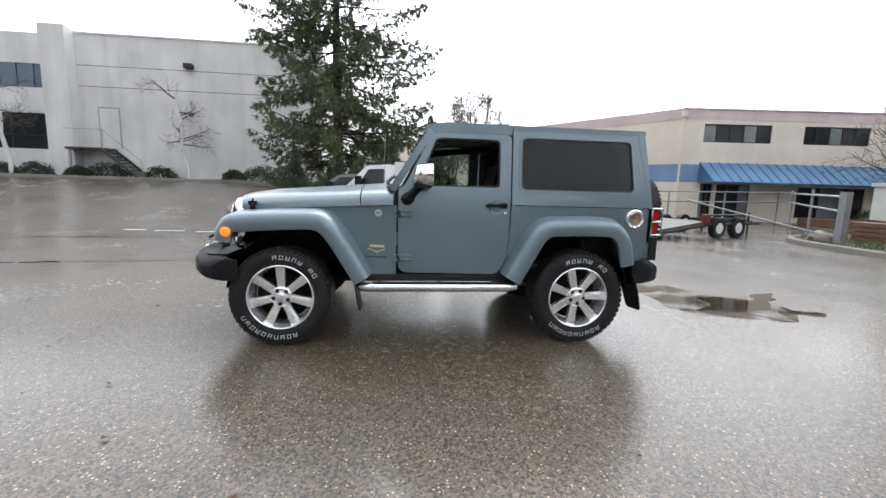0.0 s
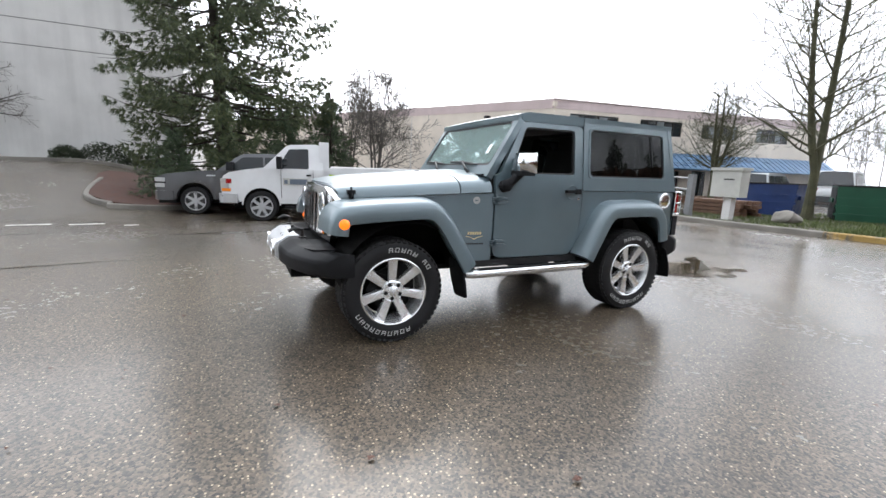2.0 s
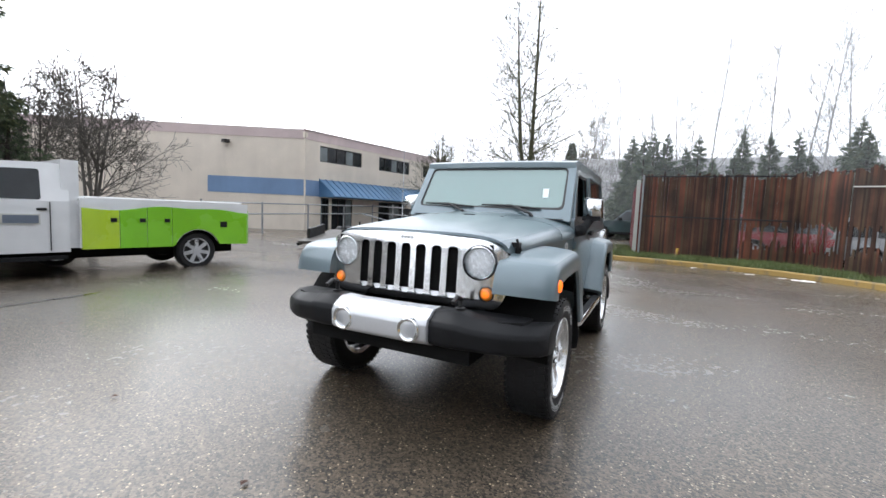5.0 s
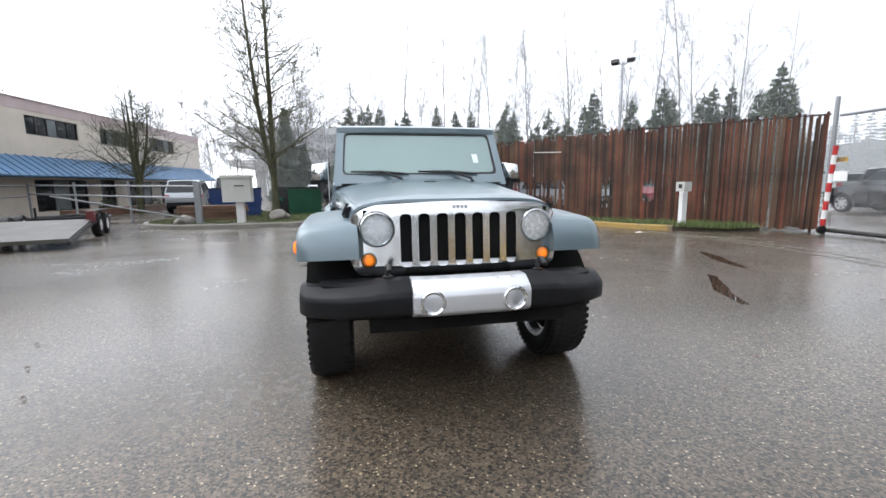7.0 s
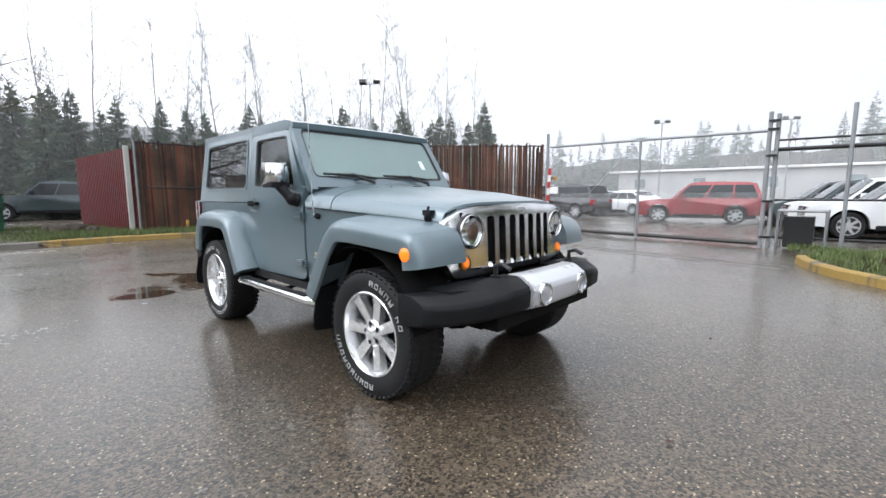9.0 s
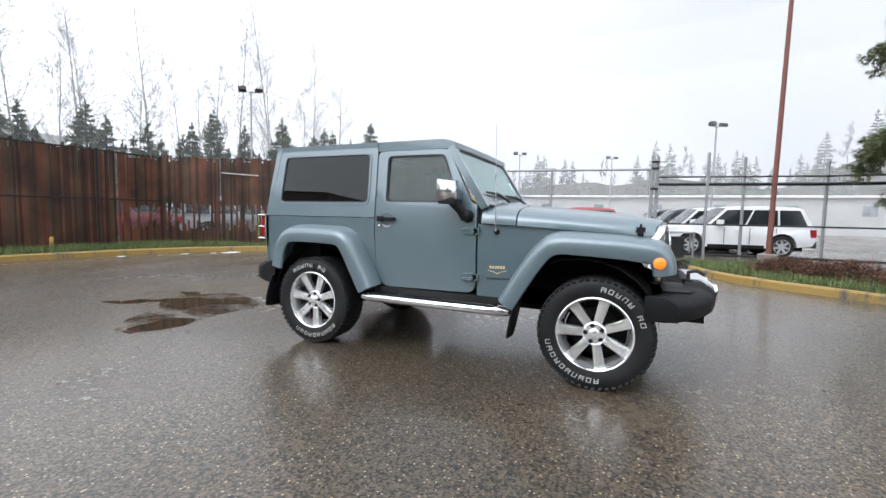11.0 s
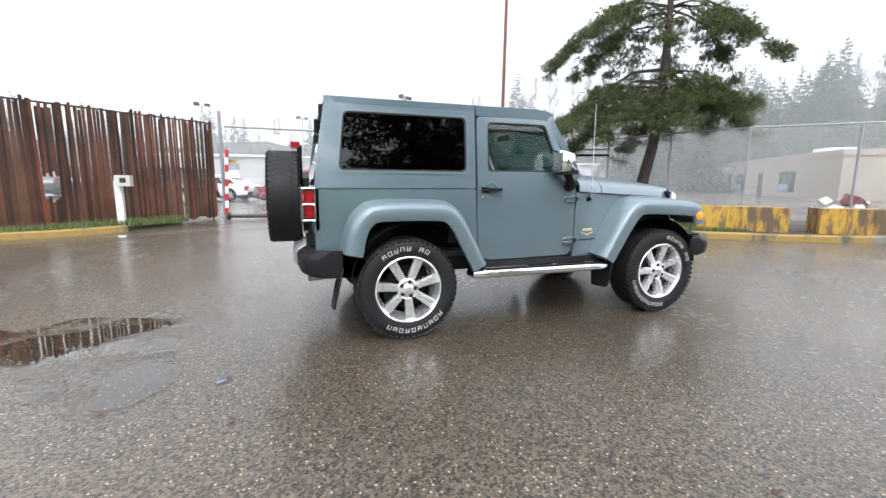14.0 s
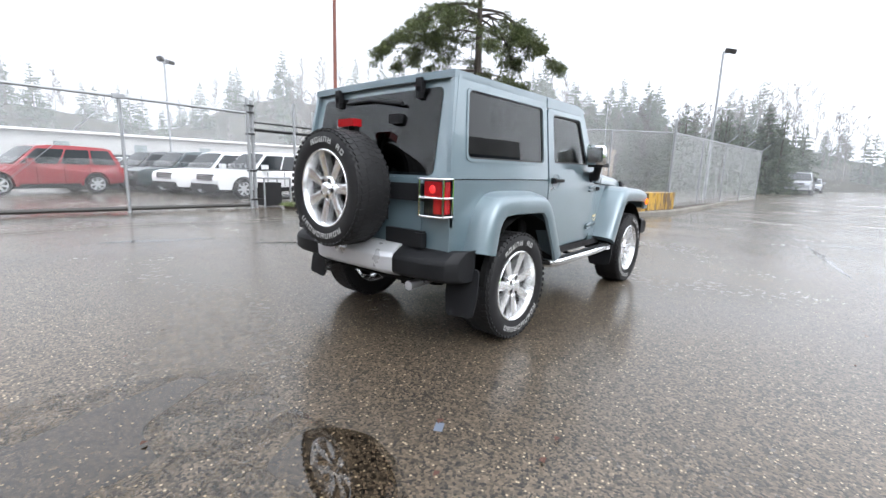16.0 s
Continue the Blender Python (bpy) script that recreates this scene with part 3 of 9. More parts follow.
water("puddle", [(2.98, 0.02), (3.12, -0.10), (3.55, -0.08), (3.95, 0.08), (4.4, 0.46), (4.75, 0.84), (4.3, 0.70), (3.95, 0.36), (3.72, 0.60), (3.45, 0.58), (3.38, 0.26)], "dark rain puddle behind the vehicle")
water("puddle", [(2.72, 0.95), (2.95, 0.78), (3.12, 0.95), (3.12, 1.32), (2.95, 1.5), (2.78, 1.25)], "small rain puddle with a sharp reflection")
water("puddle", [(3.85, -0.45), (3.5, -0.36), (2.95, -0.12), (2.72, 0.15), (2.85, 0.45), (2.80, 0.8), (2.70, 1.15), (2.9, 1.55), (3.2, 1.45), (3.5, 1.15), (3.75, 0.65), (4.1, 0.45), (4.3, 0.1)], "shallow film of rain over the asphalt", "film", 0.0018)
water("puddle", [(4.0, -0.12), (4.35, -0.25), (4.5, -0.12), (4.2, 0.02)], "small rain puddle")
water("puddle", [(-0.55, -3.25), (0.1, -3.52), (0.8, -4.1), (0.6, -4.12), (0.0, -3.64), (-0.6, -3.32)], "narrow puddle in a wheel track")
water("puddle", [(1.0, -4.9), (1.8, -5.12), (2.5, -5.5), (2.3, -5.58), (1.6, -5.28), (1.0, -5.02)], "narrow puddle in a wheel track")
for gx, gy, gl, ga, gw in ((-5.0, 2.7, 3.4, 8, 0.06), (-2.2, 5.2, 3.0, 4, 0.07), (-7.0, 5.6, 3.6, 6, 0.08)):
    c, sn = math.cos(radians(ga)), math.sin(radians(ga))
    pts = [(gx + c * u * gl - sn * w * gw * 9, gy + sn * u * gl + c * w * gw * 9) for u, w in ((-0.5, 0.0), (-0.2, -0.10), (0.2, -0.06), (0.5, 0.02), (0.25, 0.09), (-0.15, 0.06))]
    water("puddle", pts, "thin streak of rain in a shallow rut")


def slab(name, pts, top, material, label, category="verge"):
    bm = plate(pts, [], lambda u, v, d: (u, v, top + rise(u, v) - d), top + 0.08)
    return tagged(part(name, bm, material), label, category, kind="structure")


def kerb_run(pts, name, material, label, width=0.16, height=0.14):
    bm = bmesh.new()
    P = [Vector((*p, 0)) for p in pts]
    rows = []
    for i, p in enumerate(P):
        d = (P[min(i + 1, len(P) - 1)] - P[max(i - 1, 0)]).normalized()
        nrm = Vector((-d.y, d.x, 0))
        z = rise(p.x, p.y)
        sec = [(-width / 2, -0.06), (-width / 2 + 0.015, height - 0.025), (-width / 2 + 0.04, height), (width / 2 - 0.02, height + 0.004), (width / 2, height - 0.02), (width / 2, -0.06)]
        w = 0.008 * noise.noise(p * 2.0)
        rows.append([p + nrm * (s + w) + Vector((0, 0, z + h + w)) for s, h in sec])
    bm = grid(rows)
    bmesh.ops.holes_fill(bm, edges=bm.edges[:], sides=0)
    return tagged(part(name, bm, material), label, "kerb", kind="structure")


def dense(pts, step=0.4):
    q = [Vector(p) for p in pts]
    out = []
    for i in range(len(q) - 1):
        p0, p1, p2, p3 = q[max(i - 1, 0)], q[i], q[i + 1], q[min(i + 2, len(q) - 1)]
        n = max(1, int((p2 - p1).length / step))
        for j in range(n):
            t = j / n
            out.append((0.5 * (2 * p1 + (p2 - p0) * t + (2 * p0 - 5 * p1 + 4 * p2 - p3) * t * t + (3 * p1 - p0 - 3 * p2 + p3) * t ** 3))[:])
    out.append(q[-1][:])
    return out


KERB_E1 = dense([(12.6, 7.7), (11.4, 7.2), (10.7, 6.4), (10.45, 5.0), (10.4, 3.2), (10.6, 1.6)])
KERB_E2 = dense([(10.6, 1.6), (10.75, 0.4), (10.6, -1.5), (10.0, -3.9), (9.0, -5.4), (8.0, -6.2), (6.4, -7.0), (5.7, -7.6)])
KERB_S1 = dense([(-2.7, -7.4), (-3.0, -6.4), (-3.6, -5.55), (-4.6, -4.7), (-5.7, -3.8), (-6.9, -2.9), (-8.2, -2.05), (-9.4, -1.6)])
KERB_S2 = dense([(-9.4, -1.6), (-10.4, -1.3), (-13, -0.95), (-20, -0.75), (-28, -0.45)])
kerb_run(KERB_E1, "kerb_1", M["kerb"], "grey mossy concrete kerb round the planted island")
kerb_run(KERB_E2, "kerb_2", M["yellow_kerb"], "worn yellow-painted kerb along the fence verge")
kerb_run(KERB_S1, "kerb_3", M["yellow_kerb"], "worn yellow-painted kerb round the pine island")
kerb_run(KERB_S2, "kerb_4", M["kerb"], "grey concrete kerb along the mesh fence")
GUTTER = dense([(5.7, -6.9), (5.1, -7.1), (4.0, -7.42), (2.7, -7.62), (1.6, -7.5), (0.6, -7.3), (-0.5, -7.05), (-2.6, -6.75)])
for off, wd in ((0.0, 0.075), (0.36, 0.06)):
    rows = [[(x + off * 0.2, y + off + d, 0.006 + rise(x, y)) for d in (0.0, wd)] for x, y in GUTTER]
    tagged(part("gutter_strip", grid(rows), M["kerb"]), "pale flush concrete gutter edge in the asphalt", "gutter", kind="structure")
slab("verge_1", KERB_E1 + KERB_E2[1:] + [(5.0, -9.6), (8.6, -8.4), (13.4, -5.8), (13.8, -0.3), (17.6, 0.4), (17.8, 7.4)], 0.115, M["soil"], "rough verge of soil, moss and grass")
slab("verge_2", KERB_S1 + KERB_S2[1:] + [(-28, -1.6), (-13.8, -2.2), (-9.5, -9.4), (-2.6, -9.2)], 0.115, M["soil"], "rough verge with dead leaves and grass")
slab("verge_3", dense([(-6.3, 12.2), (-5.6, 11.4), (-4.7, 11.0), (2.6, 13.0), (2.6, 17.5), (-6.0, 17.5), (-6.6, 14.0), (-6.3, 12.2)], 0.8)[:-1], 0.13, M["mulch"], "planted island covered in red-brown bark mulch")
kerb_run(dense([(-6.6, 15.0), (-6.35, 12.2), (-5.6, 11.35), (-4.7, 10.95), (2.6, 12.9)]), "kerb_5", M["kerb"], "grey concrete kerb round the mulched island")


def blades(name, region, count, hmin, hmax, material, label, z0=0.12, width=0.012, category="grass"):
    """Many thin blades over a region test."""
    rnd = random.Random(name + label)
    v, f = [], []
    x0, x1, y0, y1, inside = region
    tries = 0
    while len(f) < count and tries < count * 12:
        tries += 1
        x, y = rnd.uniform(x0, x1), rnd.uniform(y0, y1)
        if not inside(x, y) or noise.noise(Vector((x * 1.3, y * 1.3, 5))) < rnd.uniform(-0.6, 0.25):
            continue
        a, h = rnd.uniform(0, math.tau), rnd.uniform(hmin, hmax)
        lean = rnd.uniform(0.1, 0.7) * h
        dx, dy = math.cos(a), math.sin(a)
        i = len(v)
        z = z0 + rise(x, y)
        v += [(x - dy * width, y + dx * width, z - 0.02), (x + dy * width, y - dx * width, z - 0.02), (x + dx * lean, y + dy * lean, z + h)]
        f.append((i, i + 1, i + 2))
    return tagged(part_data(name, v, f, material), label, category, kind="stuff")


def near_line(line, lo, hi):
    q = [Vector(p) for p in line]

    def inside(x, y):
        p = Vector((x, y))
        best = 9
        for a, b in zip(q, q[1:]):
            t = max(0, min(1, (p - a).dot(b - a) / (b - a).length_squared))
            d = p - (a + t * (b - a))
            side = (b - a).x * (p - a).y - (b - a).y * (p - a).x
            dist = d.length * (1 if side > 0 else -1)
            if abs(dist) < abs(best):
                best = dist
        return lo < best < hi
    return inside


blades("grass", (4.8, 14, -9.5, 1.6, near_line(KERB_E2, 0.08, 2.6)), 26000, 0.04, 0.16, M["grass"], "green wet grass along the slatted fence")
blades("grass", (10.4, 18, -0.5, 7.5, near_line(KERB_E1 + [(10.75, 0.4)], 0.1, 7.0)), 14000, 0.03, 0.09, M["grass"], "short patchy grass on the island")
blades("grass", (-8, -2.4, -9.2, -3, near_line(KERB_S1, 0.08, 2.6)), 12000, 0.03, 0.12, M["grass"], "green wet grass beside the pine")

# ---- the parked off-road vehicle; its nose points to -x ----
BELT = 1.145
jeep = thing("off_road_vehicle", "grey-blue two-door off-road vehicle with hard top, parked on wet asphalt", "car")


def side_y(z):
    return 0.785 - 0.102 * (z - BELT) if z > BELT else 0.785 - 0.018 * max(0.0, (0.85 - z)) / 0.3


def nose_w(x):
    """Half width of the nose box and the cowl."""
    return lerp([(-1.75, 0.600), (-0.62, 0.725), (-0.42, 0.765), (-0.30, 0.783)], x)


def body_side(s, out=0.0):
    def fn(u, v, d):
        y = min(side_y(v), nose_w(u) if u < -0.30 else 9) + out - d
        return (u, s * y, v)
    return fn


for s, sidename in ((-1, "left"), (1, "right")):
    # rear quarter and cowl side, cut for door and wheels
    quarter = [(0.625, 0.53)] + [(0.66, 0.60), (0.80, 0.90), (0.93, 0.97), (1.45, 0.97), (1.56, 0.86), (1.60, 0.66)] + [(1.86, 0.66), (1.875, BELT - 0.003), (0.628, BELT - 0.003), (0.628, 0.98), (0.605, 0.68), (0.60, 0.60), (0.585, 0.53)]
    part("quarter_panel", bevel(plate(rpoly(quarter, [0, .03, .05, .05, .05, .05, 0, 0.02, 0, 0, 0.05, 0.05, 0, 0]), [], body_side(s), 0.04, vcuts=(0.85,)), 0.004), M["paint"], jeep)
    cowl = [(-0.318, 0.53), (-0.318, 1.118), (-0.60, 1.105), (-1.585, 1.052), (-1.60, 0.90), (-0.95, 0.90), (-0.80, 0.86), (-0.70, 0.68), (-0.60, 0.53)]
    part("front_fender", bevel(plate(cowl, [], body_side(s), 0.03, ucuts=(-0.42, -0.62, -1.0, -1.3), vcuts=(0.85,)), 0.004), M["paint"], jeep)
    sill = bmesh.new()
    box(sill, -0.60, 0.62, s * 0.70, s * 0.772, 0.50, 0.555)
    part("sill", bevel(sill, 0.008), M["trim"], jeep)
    rear_low = bmesh.new()
    box(rear_low, 1.58, 1.87, s * 0.60, s * 0.775, 0.62, 0.67)
    part("rear_valance", bevel(rear_low, 0.008), M["trim"], jeep)

    # door with its window frame
    door_out = rpoly([(-0.305, 1.16), (-0.305, 0.572), (0.535, 0.560), (0.602, 0.68), (0.618, 0.98), (0.618, 1.715), (-0.035, 1.715), (-0.255, 1.285), (-0.305, 1.265)],
                     [0.01, 0.09, 0.10, 0.12, 0.05, 0.05, 0.05, 0.02, 0.01], 6)
    win = rpoly([(-0.16, 1.285), (0.525, 1.285), (0.525, 1.675), (-0.005, 1.675)], [0.02, 0.03, 0.05, 0.04], 5)
    door = part("door", bevel(plate(door_out, [win], body_side(s, 0.004), 0.045, vcuts=(0.85, BELT)), 0.006), M["paint"], jeep)
    seal = plate(rpoly([(-0.172, 1.275), (0.537, 1.275), (0.537, 1.687), (-0.012, 1.687)], 0.04, 5), [rpoly([(-0.145, 1.298), (0.513, 1.298), (0.513, 1.662), (0.004, 1.662)], 0.04, 5)], body_side(s, -0.006), 0.02)
    part("window_seal", seal, M["trim"], door)
    if s > 0:
        part("window_pane", plate([(-0.165, 1.28), (0.53, 1.28), (0.53, 1.68), (-0.01, 1.68)], [], body_side(s, -0.016), 0.004), M["glass"], door).visible_shadow = False
    # outside handle in its round recess
    bm = bmesh.new()
    m = pose(0.50, s * (side_y(1.13) + 0.004), 1.13, 90 if s < 0 else -90, 0, 0)
    lathe(bm, [(0.066, 0.001), (0.064, 0.004), (0.055, 0.002), (0.02, -0.004)], 28, m)
    part("handle_cup", bm, M["paint"], door)
    bm = bmesh.new()
    box(bm, 0.415, 0.575, s * 0.800, s * 0.826, 1.128, 1.153)
    box(bm, 0.42, 0.45, s * 0.785, s * 0.805, 1.128, 1.152)
    box(bm, 0.535, 0.585, s * 0.785, s * 0.818, 1.118, 1.162)
    part("door_handle", bevel(bm, 0.007), M["blackplastic"], door)
    bm = bmesh.new()
    lathe(bm, [(0.014, 0), (0.013, 0.006), (0.004, 0.008)], 14, pose(0.575, s * (side_y(1.07) + 0.003), 1.075, 90 if s < 0 else -90))
    part("door_lock", bm, M["chrome"], door)
    for hz in (1.06, 0.70):
        bm = bmesh.new()
        for k in range(3):
            box(bm, -0.335, -0.335 + 0.05, s * 0.78, s * 0.806, hz + 0.018 * k - 0.026, hz + 0.018 * k - 0.012)
        tap = [(-0.30, hz - 0.032), (-0.20, hz - 0.024), (-0.19, hz - 0.008), (-0.29, hz), (-0.19, hz + 0.008), (-0.20, hz + 0.026), (-0.30, hz + 0.034)]
        join_bm(bm, plate(tap, [], lambda u, v, d, s=s: (u, s * (0.806 - d), v), 0.02))
        part("hinge", bevel(bm, 0.003, 1), M["paint"], door)

    # hard-top side with rear quarter window
    top_side = [(0.632, BELT + 0.004), (1.872, BELT + 0.004), (1.84, 1.40), (1.778, 1.780), (0.632, 1.780)]
    rwin = rpoly([(0.705, 1.275), (1.70, 1.275), (1.655, 1.70), (0.705, 1.70)], 0.045, 6)
    part("hard_top_side", bevel(plate(rpoly(top_side, [0, 0.02, 0, 0.05, 0.02]), [rwin], body_side(s), 0.03, vcuts=()), 0.007), M["paint"], jeep)
    part("window_surround", plate(rpoly([(0.690, 1.260), (1.716, 1.260), (1.670, 1.713), (0.690, 1.713)], 0.05, 6), [rpoly([(0.707, 1.277), (1.698, 1.277), (1.653, 1.698), (0.707, 1.698)], 0.045, 6)], body_side(s, 0.007), 0.012), M["flare"], jeep)
    part("quarter_window", plate(rpoly([(0.702, 1.272), (1.704, 1.272), (1.658, 1.703), (0.702, 1.703)], 0.045, 6), [], body_side(s, -0.006), 0.005), M["privacy"], jeep, "dark tinted privacy glass").visible_shadow = False
    part("window_gasket", plate(rpoly([(0.703, 1.273), (1.703, 1.273), (1.657, 1.702), (0.703, 1.702)], 0.045, 6), [rpoly([(0.720, 1.288), (1.687, 1.288), (1.644, 1.688), (0.720, 1.688)], 0.04, 6)], body_side(s, -0.003), 0.006), M["trim"], jeep)

    # wide fender flares
    def flare(path, name, xin):
        rows = []
        P = [Vector(p) for p in path]
        for i, p in enumerate(P):
            d = (P[min(i + 1, len(P) - 1)] - P[max(i - 1, 0)]).normalized()
            nrm = Vector((-d.y, d.x))
            if nrm.y < -0.2 or (abs(nrm.y) <= 0.2 and nrm.x * (p.x - xin) < 0):
                nrm = -nrm
            yin = min(nose_w(p.x) if p.x < -0.3 else 0.785, 0.785) - 0.02
            sec = [(yin, 0.045), (yin + 0.04, 0.044), (0.86, 0.030), (0.905, 0.016), (0.928, -0.004), (0.937, -0.030), (0.938, -0.075), (0.930, -0.108), (0.912, -0.115), (0.895, -0.10), (0.88, -0.06), (yin, -0.045)]
            rows.append([(p.x + nrm.x * h, s * y, p.y + nrm.y * h) for y, h in sec])
        bm = grid([r + [r[0]] for r in rows])
        bmesh.ops.remove_doubles(bm, verts=bm.verts, dist=1e-5)
        bmesh.ops.holes_fill(bm, edges=bm.edges[:], sides=0)
        return part(name, bm, M["flare"], jeep, angle=50)

    def smooth_path(pts, n=30):
        out = []
        q = [Vector(p) for p in pts]
        for i in range(len(q) - 1):
            p0, p1, p2, p3 = q[max(i - 1, 0)], q[i], q[i + 1], q[min(i + 2, len(q) - 1)]
            for j in range(5):
                t = j / 5
                out.append((0.5 * (2 * p1 + (p2 - p0) * t + (2 * p0 - 5 * p1 + 4 * p2 - p3) * t * t + (3 * p1 - p0 - 3 * p2 + p3) * t ** 3))[:])
        out.append(q[-1][:])
        return out

    ff = flare(smooth_path([(-1.665, 0.835), (-1.645, 0.93), (-1.58, 1.0), (-1.42, 1.02), (-1.15, 1.035), (-0.93, 1.035), (-0.82, 0.975), (-0.73, 0.86), (-0.62, 0.68), (-0.545, 0.555)]), "fender_flare", -1.1)
    flare(smooth_path([(0.595, 0.555), (0.70, 0.75), (0.80, 0.925), (0.90, 1.005), (1.05, 1.022), (1.42, 1.022), (1.54, 0.98), (1.62, 0.87), (1.665, 0.68)]), "fender_flare", 1.1)
    bm = bmesh.new()
    lathe(bm, [(0.036, -0.004), (0.036, 0.004), (0.028, 0.012), (0.01, 0.016)], 24, pose(-1.585, s * 0.938, 0.905, 90 if s < 0 else -90))
    part("side_marker", bm, M["amber_lit"], ff, "amber side marker lamp")

    # wheel housings and mud flaps
    for x0, x1, nm in ((-1.60, -0.62, 0), (0.66, 1.62, 1)):
        rows = []
        for k in range(13):
            a = math.pi * k / 12
            cx = (x0 + x1) / 2
            rows.append([(cx - 0.50 * math.cos(a), s * 0.50, 0.48 + 0.50 * math.sin(a)), (cx - 0.50 * math.cos(a), s * 0.90, 0.46 + 0.44 * math.sin(a))])
        bm = grid(rows)
        back = [bm.verts.new((r[0][0], r[0][1], r[0][2])) for r in rows]
        bm.faces.new(back)
        part("wheel_well", bm, M["under"], jeep)
    for fx, tilt in ((-0.66, 0.05), (1.69, 0.07)):
        fl = rpoly([(0.66, 0.58), (0.90, 0.58), (0.92, 0.40), (0.91, 0.28), (0.70, 0.26), (0.66, 0.40)], 0.03)
        part("mud_flap", bevel(plate(fl, [], lambda u, v, d, s=s, fx=fx, tilt=tilt: (fx + tilt * (0.58 - v) / 0.3 + d, s * u, v), 0.012), 0.003), M["blackplastic"], jeep)

    # bright tubular side step
    bm = bmesh.new()
    tube(bm, [(-0.61, s * 0.80, 0.475), (-0.585, s * 0.875, 0.475), (-0.53, s * 0.895, 0.475), (0.60, s * 0.895, 0.475), (0.655, s * 0.875, 0.475), (0.675, s * 0.80, 0.475)], 0.036, 14)
    step = part("side_step", bm, M["chrome"], jeep)
    part("tread_pad", bbox(-0.50, 0.58, s * 0.865, s * 0.918, 0.506, 0.514, w=0.003), M["blackplastic"], step)
    for bx in (-0.45, 0.05, 0.52):
        bm = bmesh.new()
        tube(bm, [(bx, s * 0.62, 0.50), (bx, s * 0.75, 0.46), (bx, s * 0.88, 0.462)], 0.018, 8)
        part("step_bracket", bm, M["under"], step)

    # mirror
    bm = bbox(-0.195, -0.045, s * 0.805, s * 0.975, 1.288, 1.462, w=0.055, segs=5)
    for v in bm.verts:
        # the cap narrows towards the front and its top falls outwards
        k = (v.co.x + 0.045) / -0.15
        v.co.z += -0.018 * k * (v.co.z - 1.375) / 0.083 - 0.10 * (abs(v.co.y) - 0.89) * (v.co.z > 1.375)
        v.co.y -= s * 0.02 * k * (abs(v.co.y) - 0.89) / 0.085
        v.co.x += 0.034 * k * (v.co.z - 1.292) / 0.166
        v.co.y -= s * 0.012 * max(0.0, (v.co.z - 1.33) / 0.13) * (abs(v.co.y) - 0.805) / 0.17
    mir = part("mirror", bm, M["chrome"], jeep, "chrome mirror cap", angle=180)
    part("mirror_glass", bbox(-0.049, -0.041, s * 0.822, s * 0.960, 1.308, 1.442, w=0.003), M["chrome"], mir)
    bm = bmesh.new()
    tube(bm, [(-0.235, s * 0.785, 1.175), (-0.225, s * 0.83, 1.185), (-0.19, s * 0.86, 1.23), (-0.14, s * 0.885, 1.29)], [0.052, 0.044, 0.034, 0.038], 12)
    lathe(bm, [(0.004, -0.05), (0.030, -0.042), (0.046, -0.02), (0.050, 0.0), (0.046, 0.02), (0.030, 0.042), (0.004, 0.05)], 16, pose(-0.225, s * 0.825, 1.185))
    part("mirror_arm", bm, M["blackplastic"], mir)
    part("mirror_base", bbox(-0.19, -0.055, s * 0.82, s * 0.965, 1.268, 1.302, w=0.012), M["blackplastic"], mir)

    # badges on the cowl side
    fy = nose_w(-0.46) + 0.001
    bm = bmesh.new()
    pts = [(-0.545, 0.765), (-0.50, 0.752), (-0.475, 0.742), (-0.45, 0.752), (-0.405, 0.765), (-0.405, 0.760), (-0.455, 0.746), (-0.475, 0.732), (-0.495, 0.746), (-0.545, 0.760)]
    join_bm(bm, plate(pts, [], lambda u, v, d, s=s, fy=fy: (u, s * (nose_w(u) + 0.004 - d), v), 0.006))
    for k in range(6):
        box(bm, -0.530 + 0.020 * k, -0.516 + 0.020 * k, s * (nose_w(-0.53 + 0.02 * k) - 0.002), s * (nose_w(-0.52 + 0.02 * k) + 0.004), 0.776, 0.798)
    part("side_badge", bm, M["badge"], jeep, "gold winged emblem with small bars")
    bm = bmesh.new()
    for k in range(9):
        box(bm, -0.570 + 0.020 * k, -0.556 + 0.020 * k, s * (nose_w(-0.57 + 0.02 * k) - 0.002), s * (nose_w(-0.56 + 0.02 * k) + 0.003), 0.692, 0.704)
    part("side_script", bm, M["trim"], jeep, "row of dark bars")
    if s < 0:
        bm = bmesh.new()
        lathe(bm, [(0.030, -0.003), (0.030, 0.003), (0.022, 0.004), (0.021, 0.0015), (0.004, 0.0015)], 28, pose(-0.465, -nose_w(-0.465), 1.058, 90, 0, -12))
        part("round_badge", bm, M["whiteletter"], jeep)
        bm = bmesh.new()
        box(bm, -0.482, -0.450, -nose_w(-0.465) - 0.004, -nose_w(-0.465), 1.053, 1.063)
        part("badge_mark", bm, M["paint"], jeep)
        # chrome fuel cap
        bm = bmesh.new()
        m = pose(1.715, -0.785, 1.055, 90)
        lathe(bm, [(0.082, -0.01), (0.082, 0.014), (0.072, 0.022), (0.060, 0.016), (0.056, 0.020), (0.01, 0.024)], 40, m)
        for k in range(10):
            a = k * math.tau / 10
            lathe(bm, [(0.006, 0.014), (0.006, 0.026), (0.002, 0.027)], 8, m @ Matrix.Translation((0.066 * math.cos(a), 0.066 * math.sin(a), 0)))
        part("fuel_cap", bm, M["chrome"], jeep, "round chrome fuel door")
    else:
        bm = bmesh.new()
        lathe(bm, [(0.022, 0), (0.020, 0.02), (0.012, 0.035), (0.004, 0.036)], 14, pose(-0.465, nose_w(-0.465), 1.06, -80, 0, 0))
